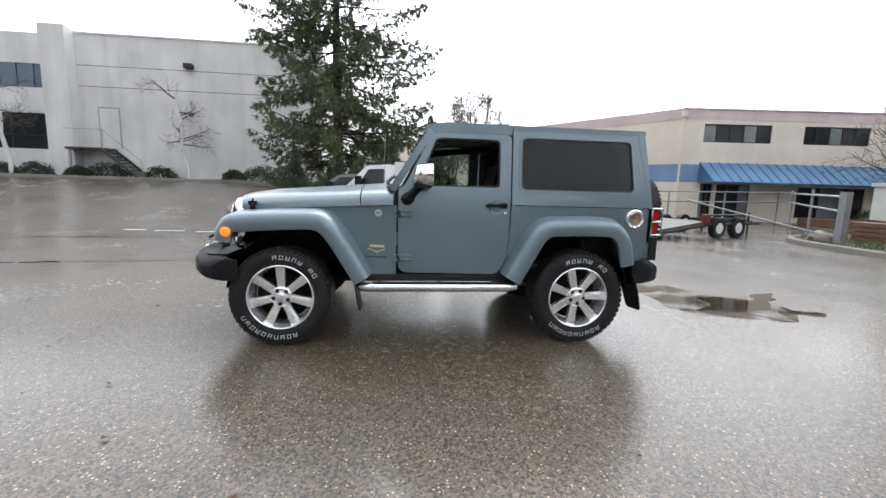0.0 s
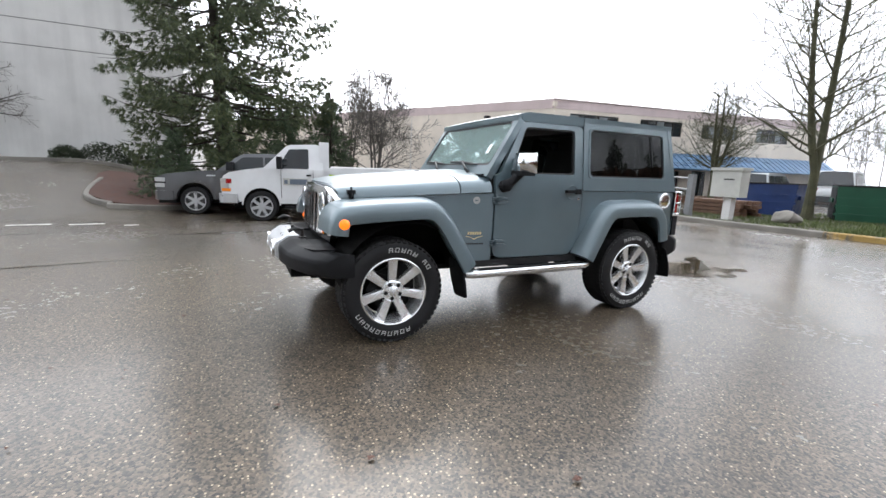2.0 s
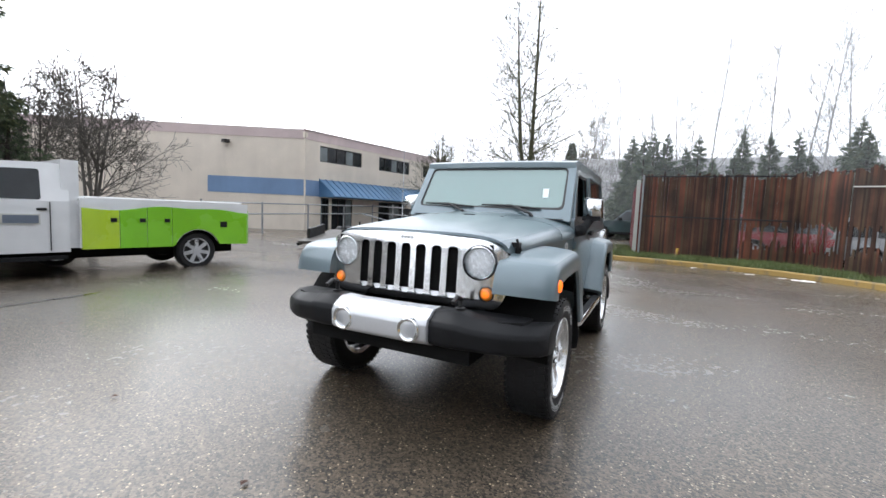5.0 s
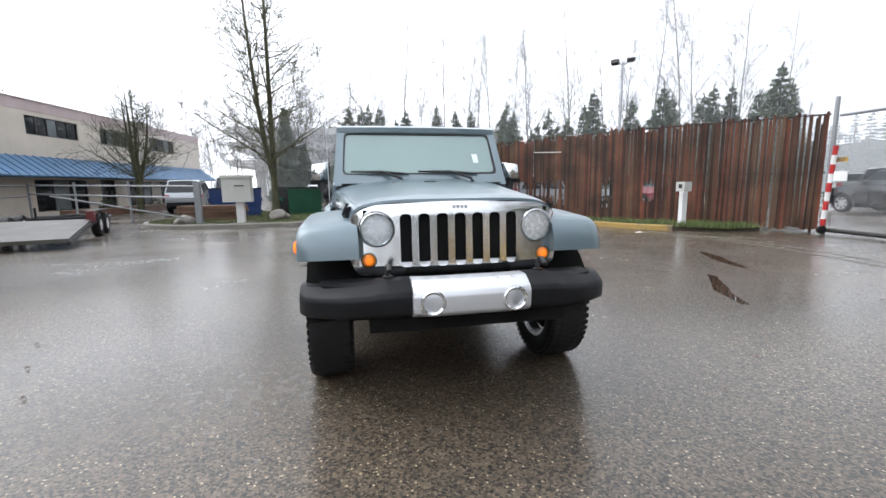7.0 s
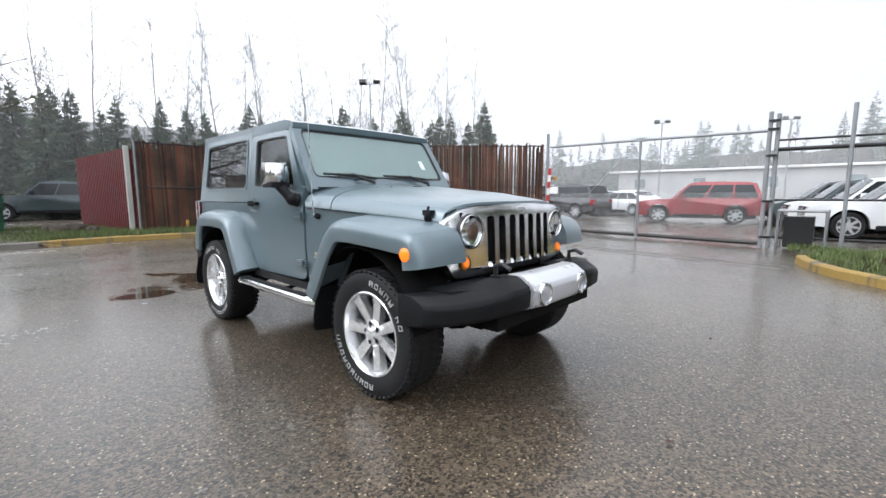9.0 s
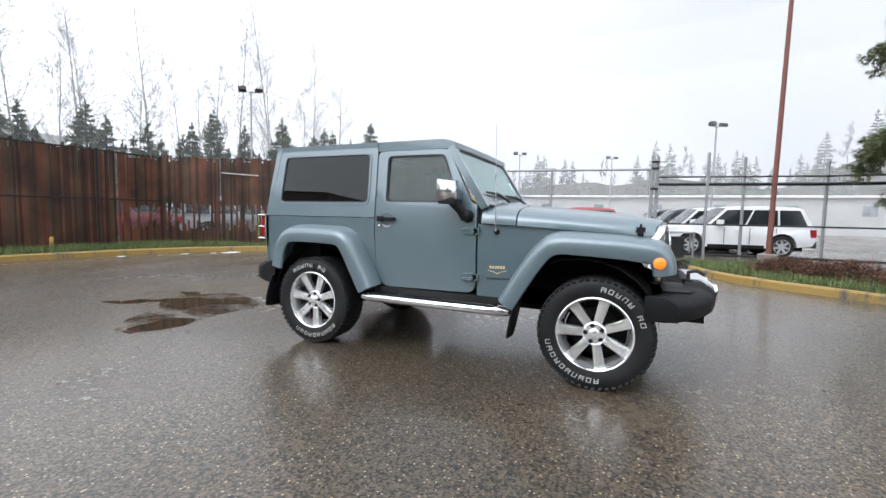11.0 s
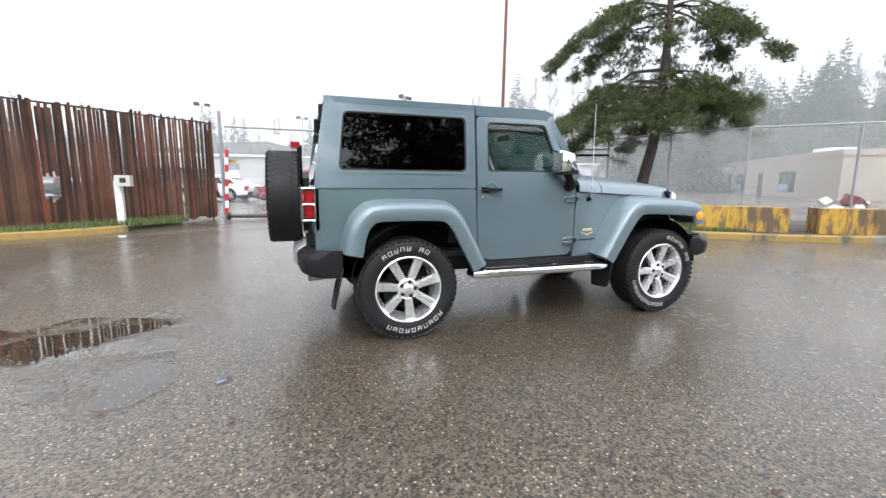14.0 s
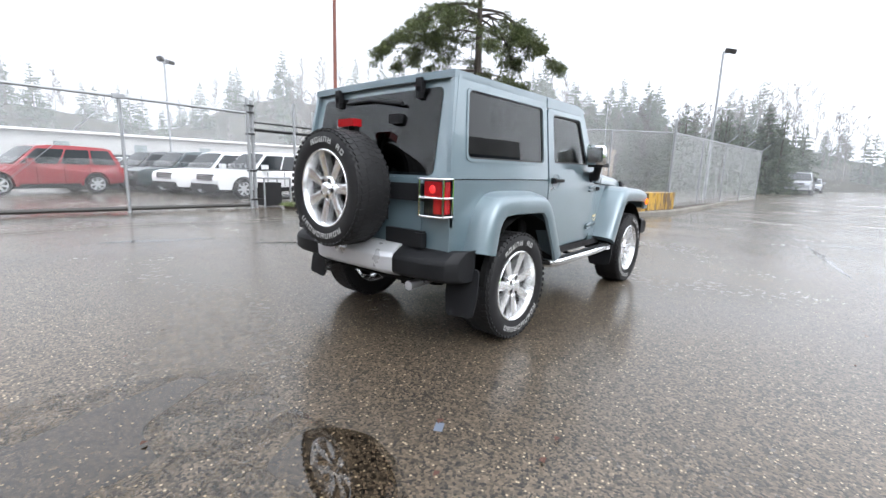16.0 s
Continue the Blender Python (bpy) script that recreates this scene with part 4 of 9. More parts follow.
        ant = part("antenna_base", bm, M["blackplastic"], jeep)
        bm = bmesh.new()
        tube(bm, [(-0.465, 0.795, 1.07), (-0.462, 0.80, 1.16), (-0.45, 0.805, 1.86)], [0.0055, 0.004, 0.0025], 6)
        part("antenna_mast", bm, M["silver"], ant)

    # hood latch
    bm = bmesh.new()
    box(bm, -1.495, -1.445, s * 0.62, s * 0.652, 1.00, 1.035)
    box(bm, -1.488, -1.455, s * 0.645, s * 0.665, 1.02, 1.12)
    box(bm, -1.50, -1.442, s * 0.625, s * 0.668, 1.095, 1.125)
    tube(bm, [(-1.47, s * 0.66, 1.03), (-1.47, s * 0.675, 1.08), (-1.47, s * 0.645, 1.145)], 0.008, 8)
    part("hood_latch", bevel(bm, 0.005, 1), M["blackplastic"], jeep)

# bonnet and cowl panel


def hood_z(x, y):
    w = nose_w(x)
    seam = 1.05 + 0.054 * (x + 1.7)
    crown = 1.158 + 0.082 * (x + 1.7)
    if x < -1.54:
        crown -= 0.010 * ((-1.54 - x) / 0.09) ** 2
    t = min(1.0, abs(y) / w)
    z = seam + (crown - seam) * (1 - t ** 4.5) ** (1 / 2.6)
    bulge = 0.018 * max(0.0, min(1.0, (0.36 - abs(y)) / 0.07)) * max(0.0, min(1.0, (x + 1.60) / 0.25))
    return z + bulge


ts = [math.copysign(1 - (1 - abs(k) / 16) ** 1.8, k) for k in range(-16, 17)]
for nm, xa, xb, cnt in (("hood", -1.632, -0.612, 26), ("cowl_panel", -0.602, -0.345, 7)):
    rows = []
    for i in range(cnt + 1):
        x = xa + (xb - xa) * i / cnt
        bow = 0.075 * max(0.0, 1 - i / 8) ** 1.3 if nm == "hood" else 0.0
        rows.append([(x + bow * abs(t) ** 2.2, (nose_w(x) + 0.002) * t, hood_z(x, nose_w(x) * t)) for t in ts])
    bm = grid(rows)
    bm.normal_update()
    bmesh.ops.solidify(bm, geom=bm.faces[:], thickness=0.018)
    hood = part(nm, bm, M["paint"], jeep, angle=40)
    if nm == "hood":
        for bx, by in ((-0.72, -0.29), (-0.72, 0.29)):
            bm = bmesh.new()
            lathe(bm, [(0.016, 0), (0.016, 0.018), (0.010, 0.022)], 12, pose(bx, by, hood_z(bx, by) - 0.002))
            part("hood_bumper", bm, M["trim"], hood)
        bm = bmesh.new()
        tube(bm, [(-0.70, -0.05, hood_z(-0.7, 0)), (-0.70, -0.045, hood_z(-0.7, 0) + 0.02), (-0.70, 0.045, hood_z(-0.7, 0) + 0.02), (-0.70, 0.05, hood_z(-0.7, 0))], 0.006, 6)
        part("footman_loop", bm, M["trim"], hood)
part("cowl_grille", bbox(-0.40, -0.335, -0.70, 0.70, 1.262, 1.272, w=0.004), M["trim"], jeep)

# windshield frame, pane and wipers


def screen(u, v, d):
    """u across, v up the slope, d inwards."""
    x = -0.385 + 0.32 * (v - 1.255) / 0.50
    return (x + 0.83 * d, u, v - 0.5 * d)


fr_out = [(-0.755, 1.255), (0.757, 1.255), (0.730, 1.768), (-0.730, 1.768)]
fr_in = rpoly([(-0.690, 1.345), (0.692, 1.345), (0.668, 1.724), (-0.668, 1.724)], 0.05, 6)
part("windshield_frame", bevel(plate(rpoly(fr_out, [0.01, 0.01, 0.05, 0.05]), [fr_in], screen, 0.06), 0.010, 3), M["paint"], jeep)
part("windshield", plate(rpoly([(-0.695, 1.340), (0.697, 1.340), (0.673, 1.729), (-0.673, 1.729)], 0.05), [], lambda u, v, d: screen(u, v, d + 0.012), 0.005), M["windshield"], jeep).visible_shadow = False
part("windshield_seal", plate(rpoly([(-0.693, 1.342), (0.695, 1.342), (0.671, 1.727), (-0.671, 1.727)], 0.05, 6), [rpoly([(-0.668, 1.368), (0.678, 1.360), (0.656, 1.712), (-0.656, 1.712)], 0.05, 6)], lambda u, v, d: screen(u, v, d + 0.006), 0.004), M["trim"], jeep)
for y0, y1 in ((0.62, 0.12), (0.04, -0.50)):
    bm = bmesh.new()
    a = Vector(screen(y1 + 0.06, 1.275, -0.012))
    b = Vector(screen((y0 + y1) / 2, 1.362, -0.030))
    tube(bm, [a, a + Vector((-0.02, 0.02, 0.03)), b], [0.016, 0.013, 0.010], 6)
    tube(bm, [Vector(screen(y0, 1.366, -0.014)), Vector(screen((y0 + y1) / 2, 1.356, -0.024)), Vector(screen(y1, 1.344, -0.014))], [0.008, 0.014, 0.008], 6)
    part("wiper", bm, M["trim"], jeep)
part("sticker", plate([(-0.535, 1.455), (-0.485, 1.455), (-0.480, 1.535), (-0.530, 1.535)], [], lambda u, v, d: screen(u, v, d + 0.010), 0.001), M["paper"], jeep, "pale paper sticker inside the windshield")
part("rear_view_mirror", bbox(0.0, 0.03, -0.10, 0.10, 1.60, 1.65, w=0.012), M["blackplastic"], jeep)

# hard-top roof with a seam between front panels and rear top


def roof_piece(name, x0, x1):
    """A nearly flat cap with rounded edges; its front rolls down to the windshield."""
    def fn(u, v, d):
        z = 1.797 + 0.008 * (1 - (v / 0.724) ** 2)
        if u < 0.06:
            z -= 0.030 * ((0.06 - u) / 0.15) ** 2
        return (u, v, z - d)
    cuts = [c for c in (-0.06, -0.03, 0.0, 0.03, 0.06) if x0 < c < x1]
    bm = plate([(x0, -0.724), (x1, -0.724), (x1, 0.724), (x0, 0.724)], [], fn, 0.045, ucuts=cuts, vcuts=(-0.6, -0.4, -0.2, 0.0, 0.2, 0.4, 0.6))
    return part(name, bevel(bm, 0.014, 3), M["paint"], jeep, angle=40)


roof_piece("roof_front_panel", -0.088, 0.622)
roof_piece("roof", 0.634, 1.784)
for s in (-1, 1):
    part("drip_rail", bbox(-0.045, 0.622, s * 0.690, s * 0.7265, 1.7185, 1.780, w=0.006), M["paint"], jeep)

# back of the hard top, tailgate and rear glass


def back(u, v, d):
    x = 1.876 if v < BELT else 1.876 - 0.125 * (v - BELT) / 0.6
    return (x - d, u, v)


b_out = [(-0.785, BELT), (0.785, BELT), (0.724, 1.778), (-0.724, 1.778)]
g_hole = rpoly([(-0.635, 1.185), (0.635, 1.185), (0.612, 1.705), (-0.612, 1.705)], 0.05, 6)
part("hard_top_back", bevel(plate(b_out, [g_hole], back, 0.03), 0.012, 3), M["paint"], jeep)
part("rear_window", plate(rpoly([(-0.645, 1.165), (0.645, 1.165), (0.622, 1.712), (-0.622, 1.712)], 0.05, 6), [], lambda u, v, d: back(u, v, d - 0.006), 0.006), M["privacy"], jeep, "dark tinted rear glass").visible_shadow = False
part("rear_panel", bevel(plate([(-0.785, 0.64), (0.785, 0.64), (0.785, BELT - 0.003), (-0.785, BELT - 0.003)], [], lambda u, v, d: (1.872 - d, u, v), 0.03), 0.010, 3), M["paint"], jeep)
gate = part("tailgate", bevel(plate(rpoly([(-0.60, 0.665), (0.56, 0.665), (0.56, BELT + 0.005), (-0.60, BELT + 0.005)], 0.04), [], lambda u, v, d: (1.884 - d, u, v), 0.014), 0.005), M["paint"], jeep)
for hz in (1.06, 0.76):
    bm = bmesh.new()
    box(bm, 1.884, 1.915, 0.26, 0.60, hz - 0.055, hz + 0.055)
    box(bm, 1.884, 1.935, 0.55, 0.61, hz - 0.045, hz + 0.045)
    part("gate_hinge", bevel(bm, 0.008), M["blackplastic"], gate)
part("gate_handle", bbox(1.884, 1.915, -0.58, -0.44, 1.00, 1.05, w=0.008), M["blackplastic"], gate)
for gy in (-0.42, 0.44):
    bm = bmesh.new()
    box(bm, 1.765, 1.805, gy - 0.026, gy + 0.026, 1.69, 1.775)
    box(bm, 1.755, 1.805, gy - 0.020, gy + 0.020, 1.65, 1.72)
    part("glass_hinge", bevel(bm, 0.010), M["blackplastic"], jeep)
bm = bmesh.new()
tube(bm, [(1.81, 0.30, 1.625), (1.79, -0.05, 1.675), (1.785, -0.32, 1.67)], [0.014, 0.010, 0.008], 8)
box(bm, 1.79, 1.84, 0.20, 0.30, 1.50, 1.56)
part("rear_wiper", bevel(bm, 0.006, 1), M["blackplastic"], jeep)

# tail lamps with bright guards
for s in (-1, 1):
    bm = bbox(1.87, 1.93, s * 0.625, s * 0.785, 0.925, 1.145, w=0.012)
    tl = part("tail_lamp", bm, M["blackplastic"], jeep)
    part("red_lens", bbox(1.925, 1.943, s * 0.64, s * 0.772, 1.035, 1.132, w=0.006), M["red"], tl)
    part("lower_lens", bbox(1.925, 1.943, s * 0.715, s * 0.772, 0.94, 1.03, w=0.006), M["red"], tl)
    part("reverse_lens", bbox(1.925, 1.941, s * 0.64, s * 0.71, 0.945, 1.025, w=0.006), M["lens"], tl)
    part("side_lens", bbox(1.88, 1.925, s * 0.783, s * 0.793, 0.94, 1.13, w=0.003), M["red"], tl)
    bm = bmesh.new()
    lathe(bm, [(0.026, 0), (0.022, 0.006), (0.004, 0.010)], 16, pose(1.942, s * 0.705, 1.085, 0, 90))
    part("lit_bulb", bm, M["red_lit"], tl)
    bm = bmesh.new()
    for z in (0.922, 1.035, 1.148):
        tube(bm, [(1.868, s * 0.802, z), (1.955, s * 0.802, z), (1.962, s * 0.795, z), (1.962, s * 0.615, z)], 0.007, 8)
    for x, y in ((1.868, 0.802), (1.955, 0.802), (1.962, 0.615)):
        tube(bm, [(x, s * y, 0.918), (x, s * y, 1.152)], 0.007, 8)
    part("lamp_guard", bm, M["chrome"], tl, "bright wire lamp guard")

# plate bracket on the left rear corner
part("plate_bracket", bbox(1.872, 1.935, -0.80, -0.63, 0.70, 0.90, w=0.008), M["blackplastic"], jeep)

# bumpers


def bumper_bar(name, pts, depth, material, sgn):
    """A bar through (x, y, bottom, top) with a sloping upper edge."""
    rows = []
    for x, y, z0, z1 in pts:
        h = z1 - z0
        sec = [(0.0, 0.075), (0.10, 0.018), (0.20, 0.0), (0.62, -0.004), (0.76, 0.010), (0.97, 0.075), (1.0, 0.095), (1.0, depth), (0.0, depth)]
        rows.append([(x - sgn * q, y, z0 + f * h) for f, q in sec])
    bm = grid([r + [r[0]] for r in rows])
    bmesh.ops.remove_doubles(bm, verts=bm.verts, dist=1e-5)
    bmesh.ops.holes_fill(bm, edges=bm.edges[:], sides=0)
    return part(name, bevel(bm, 0.007, 2, 25), material, jeep, angle=40)


for s in (-1, 1):
    fb = bumper_bar("front_bumper_end", [(-1.962, s * 0.325, 0.545, 0.748), (-1.972, s * 0.43, 0.545, 0.748), (-1.965, s * 0.50, 0.545, 0.746), (-1.952, s * 0.535, 0.545, 0.730), (-1.935, s * 0.63, 0.542, 0.722), (-1.895, s * 0.72, 0.536, 0.712), (-1.835, s * 0.81, 0.530, 0.704), (-1.775, s * 0.885, 0.526, 0.698), (-1.70, s * 0.925, 0.526, 0.692)], 0.19, M["blackplastic"], -1)
    part("bumper_top", bevel(plate(rpoly([(-1.86, 0.33), (-1.86, 0.62), (-1.77, 0.80), (-1.62, 0.82), (-1.62, 0.33)], 0.03), [], lambda u, v, d, s=s: (u, s * v, 0.715 - d), 0.03), 0.006), M["blackplastic"], fb)
    bm = bmesh.new()
    tube(bm, [(-1.80, s * 0.44, 0.76), (-1.80, s * 0.44, 0.81), (-1.85, s * 0.44, 0.825), (-1.90, s * 0.44, 0.80)], 0.014, 8)
    lathe(bm, [(0.03, 0), (0.03, 0.045), (0.016, 0.049)], 12, pose(-1.80, s * 0.44, 0.712))
    part("tow_hook", bm, M["trim"], fb)
    bumper_bar("rear_bumper_end", [(1.69, s * 0.86, 0.505, 0.705), (1.86, s * 0.86, 0.505, 0.705), (1.945, s * 0.82, 0.505, 0.705), (1.985, s * 0.70, 0.505, 0.705), (2.005, s * 0.42, 0.505, 0.705)], 0.16, M["blackplastic"], 1)
centre = bumper_bar("bumper_centre", [(-1.985, -0.325, 0.548, 0.752), (-2.002, -0.20, 0.548, 0.752), (-2.005, 0.20, 0.548, 0.752), (-1.985, 0.325, 0.548, 0.752)], 0.18, M["satin"], -1)
bumper_bar("rear_bumper_centre", [(2.005, 0.42, 0.50, 0.715), (2.03, 0.30, 0.50, 0.715), (2.035, -0.30, 0.50, 0.715), (2.005, -0.42, 0.50, 0.715)], 0.15, M["silver"], 1)
for s in (-1, 1):
    bm = bmesh.new()
    lathe(bm, [(0.068, -0.02), (0.068, 0.012), (0.060, 0.016), (0.050, 0.010), (0.049, -0.01)], 32, pose(-1.997, s * 0.225, 0.642, 0, -90))
    fog = part("fog_lamp", bm, M["chrome"], centre)
    bm = bmesh.new()
    lathe(bm, [(0.048, -0.02), (0.03, -0.035), (0.008, -0.04)], 24, pose(-1.995, s * 0.225, 0.642, 0, -90))
    part("reflector", bm, M["reflector"], fog)
    bm = bmesh.new()
    lathe(bm, [(0.049, -0.004), (0.035, 0.006), (0.004, 0.010)], 24, pose(-1.995, s * 0.225, 0.642, 0, -90))
    part("fog_lens", bm, M["lens"], fog).visible_shadow = False
part("splash_shield", bbox(-1.90, -1.62, -0.55, 0.55, 0.47, 0.60, w=0.02), M["under"], jeep)
part("bumper_bridge", bbox(-1.80, -1.62, -0.62, 0.62, 0.56, 0.70, w=0.02), M["under"], jeep)

# chrome grille with seven slots
g_out = rpoly([(-0.600, 0.726), (0.600, 0.726), (0.648, 0.84), (0.648, 1.07), (0.52, 1.138), (0.0, 1.162), (-0.52, 1.138), (-0.648, 1.07), (-0.648, 0.84)], [0.07, 0.07, 0.1, 0.1, 0.14, 0.3, 0.14, 0.1, 0.1], 7)
PITCH = 0.1065
slots = []
for k in range(-3, 4):
    c = k * PITCH
    slots.append(rpoly([(c - 0.033, 0.779), (c + 0.033, 0.779), (c + 0.033, 1.088), (c - 0.033, 1.088)], 0.031, 6))


def circ(cx, cy, r, n=32):
    return [(cx + r * math.cos(k * math.tau / n), cy + r * math.sin(k * math.tau / n)) for k in range(n)]


HEAD = (0.486, 1.002)
TURN = (0.535, 0.822)
heads = [circ(s * HEAD[0], HEAD[1], 0.104) for s in (-1, 1)]
turns = [circ(s * TURN[0], TURN[1], 0.046, 20) for s in (-1, 1)]


def face(u, v, d):
    """The grille bows back to the sides, leans back and rolls over at its top and edges."""
    edge = max(0.0, (abs(u) - 0.585) / 0.062)
    x = -1.700 + 0.062 * (abs(u) / 0.62) ** 2.4 + 0.022 * max(0, (v - 1.07) / 0.10) ** 2 + 0.05 * (v - 0.74) + 0.035 * edge ** 2 + 0.025 * max(0, (0.79 - v) / 0.052) ** 2
    return (x + d, u, v)


grille = part("grille", bevel(plate(g_out, slots + heads + turns, face, 0.05, ucuts=(-0.625, -0.595, -0.45, -0.355, 0.355, 0.45, 0.595, 0.625), vcuts=(0.762, 0.79, 0.9, 1.09, 1.115, 1.14)), 0.007, 3), M["wetchrome"], jeep, "bright chrome seven-slot grille")
for k in range(-3, 4):
    c = k * PITCH
    # the sloping foot of each slot, in paler silver for the sky it reflects
    foot = plate(rpoly([(c - 0.032, 0.0), (c + 0.032, 0.0), (c + 0.032, 0.034), (c - 0.032, 0.034)], [0.029, 0.029, 0.0, 0.0], 5), [], lambda u, v, d: (face(u, 0.782, 0)[0] + 0.008 + 0.8 * v + 0.5 * d, u, 0.782 + 0.66 * v - 0.8 * d), 0.008)
    part("slot_foot", foot, M["bright"], grille)
part("radiator", bbox(-1.635, -1.61, -0.56, 0.56, 0.75, 1.11, w=0.01), M["under"], grille, "dark mesh behind the slots")
part("hood_gap", plate(rpoly([(-0.60, 0.95), (0.60, 0.95), (0.625, 1.075), (0.50, 1.150), (0.0, 1.174), (-0.50, 1.150), (-0.625, 1.075)], [0.05, 0.05, 0.08, 0.12, 0.3, 0.12, 0.08], 5), [], lambda u, v, d: (face(u, v, 0)[0] + 0.052 + d, u, v), 0.012), M["trim"], grille)
bm = bmesh.new()
for k in range(4):
    fx = face(0, 1.125, 0)[0]
    box(bm, fx - 0.004, fx + 0.004, -0.045 + 0.024 * k, -0.029 + 0.024 * k, 1.114, 1.132)
part("nose_badge", bm, M["silver"], grille, "row of small bars")
for s in (-1, 1):
    fx = face(s * HEAD[0], HEAD[1], 0)[0]
    at = pose(fx, s * HEAD[0], HEAD[1], 0, -90)
    bm = bmesh.new()
    lathe(bm, [(0.103, -0.05), (0.103, -0.004), (0.099, 0.002), (0.097, -0.006), (0.097, -0.05)], 40, at, close=True)
    hl = part("headlight", bm, M["trim"], jeep)
    bm = bmesh.new()
    lathe(bm, [(0.097, -0.03), (0.097, 0.006), (0.093, 0.011), (0.088, 0.004), (0.088, -0.03)], 40, at, close=True)
    part("headlight_rim", bm, M["chrome"], hl)
    bm = bmesh.new()
    lathe(bm, [(0.088, -0.012), (0.072, -0.038), (0.045, -0.056), (0.026, -0.062), (0.025, -0.030), (0.018, -0.022), (0.004, -0.020)], 40, at)
    part("reflector", bm, M["reflector"], hl)
    bm = bmesh.new()
    lathe(bm, [(0.089, -0.004), (0.075, 0.012), (0.04, 0.022), (0.004, 0.025)], 40, at)
    part("lens", bm, M["lens"], hl).visible_shadow = False
    fx = face(s * TURN[0], TURN[1], 0)[0]
    at = pose(fx, s * TURN[0], TURN[1], 0, -90)
    bm = bmesh.new()
    lathe(bm, [(0.045, -0.04), (0.045, 0.003), (0.041, 0.006), (0.039, -0.004), (0.039, -0.04)], 24, at, close=True)
    ring = part("turn_signal", bm, M["trim"], jeep, "amber turn signal")
    bm = bmesh.new()
    lathe(bm, [(0.039, -0.02), (0.039, 0.002), (0.031, 0.011), (0.004, 0.016)], 24, at)
    part("amber_lens", bm, M["amber"], ring)
    bm = bmesh.new()
    lathe(bm, [(0.020, 0.014), (0.004, 0.018)], 14, at)
    part("lit_bulb", bm, M["amber_lit"], ring)

# wheels


def make_wheel():
    w = new("wheel")
    w.empty_display_size = 0.1
    R = 0.389
    half = [(0.250, 0.100), (0.260, 0.118), (0.286, 0.130), (0.328, 0.134), (0.360, 0.128), (0.379, 0.116), (0.387, 0.100), (0.389, 0.0)]
    prof = [(r, h) for r, h in half] + [(r, -h) for r, h in reversed(half[:-1])]
    bm = bmesh.new()
    lathe(bm, prof, 64, pose(0, 0, 0, 90), close=True)
    n = 52
    for k in range(n):
        a = k * math.tau / n
        for j, (h, wd) in enumerate(((-0.092, 0.040), (-0.032, 0.050), (0.032, 0.050), (0.092, 0.040))):
            off = a + (0.5 * math.tau / n if j % 2 else 0)
            mm = Matrix.Rotation(off, 4, "Y") @ Matrix.Translation((0, h, R - 0.006)) @ Matrix.Rotation(0.25 * (1 if j < 2 else -1), 4, "Z")
            boxm(bm, (0.034, wd, 0.014), mm)
        for h in (-0.121, 0.121):
            mm = Matrix.Rotation(a, 4, "Y") @ Matrix.Translation((0, h, 0.370)) @ Matrix.Rotation(-0.6 if h > 0 else 0.6, 4, "X")
            boxm(bm, (0.026, 0.008, 0.028), mm)
    part("tyre", bm, M["tyre"], w)
    # raised white bars where the tyre is lettered
    bm = bmesh.new()
    for c, count in ((0, 8), (math.pi * 0.97, 10)):
        for k in range(count):
            a = c + (k - (count - 1) / 2) * 0.155
            if count == 8 and k == 5:
                continue
            for dx, sx, r0, sz in ((-0.013, 0.0055, 0.318, 0.034), (0.013, 0.0055, 0.318, 0.034), (0.0, 0.022, 0.332 if k % 2 else 0.318, 0.0055), (0.0, 0.022, 0.304 if k % 3 else 0.332, 0.0055)):
                mm = Matrix.Rotation(a, 4, "Y") @ Matrix.Translation((dx, -0.1315, r0)) @ Matrix.Rotation(0.10, 4, "Y")
                boxm(bm, (sx, 0.006, sz), mm)
    tagged(part("lettering", bm, M["whiteletter"], w, "raised white bars round the tyre wall"), kind="stuff")
    bm = bmesh.new()
    lathe(bm, [(0.258, -0.122), (0.252, -0.126), (0.244, -0.122), (0.238, -0.10), (0.225, -0.06), (0.215, 0.02), (0.225, 0.10), (0.258, 0.112), (0.262, 0.10), (0.262, -0.10)], 56, pose(0, 0, 0, -90), close=True)
    rim = part("rim", bm, M["alloy"], w, "polished seven-spoke alloy rim")
    for k in range(7):
        a = (k + 0.5) * math.tau / 7
        mm = Matrix.Rotation(a, 4, "Y")
        sp = rpoly([(-0.027, 0.045), (0.027, 0.045), (0.036, 0.246), (-0.036, 0.246)], 0.004, 2)

        def spoke(u, v, d, mm=mm):
            dish = -0.082 - 0.028 * (v / 0.245) ** 1.5 + 0.010 * (abs(u) / 0.035) ** 2
            return mm @ Vector((u, dish + d, v))
        part("spoke", bevel(plate(sp, [], spoke, 0.045, vcuts=(0.1, 0.15, 0.2)), 0.007, 2), M["alloy"], rim)
    bm = bmesh.new()
    lathe(bm, [(0.080, 0.05), (0.080, 0.088), (0.070, 0.096), (0.040, 0.097), (0.038, 0.115), (0.030, 0.120), (0.004, 0.122)], 32, pose(0, 0, 0, 90))
    part("hub", bm, M["alloy"], rim)
    for k in range(5):
        a = k * math.tau / 5
        bm = bmesh.new()
        lathe(bm, [(0.016, 0.094), (0.016, 0.0975), (0.012, 0.098)], 12, pose(0, 0, 0, 90) @ Matrix.Translation((0.058 * math.cos(a), 0.058 * math.sin(a), 0)))
        part("lug_recess", bm, M["under"], rim)
    bm = bmesh.new()
    lathe(bm, [(0.165, -0.01), (0.165, 0.012), (0.08, 0.012), (0.08, -0.01)], 40, pose(0, 0, 0, 90), close=True)
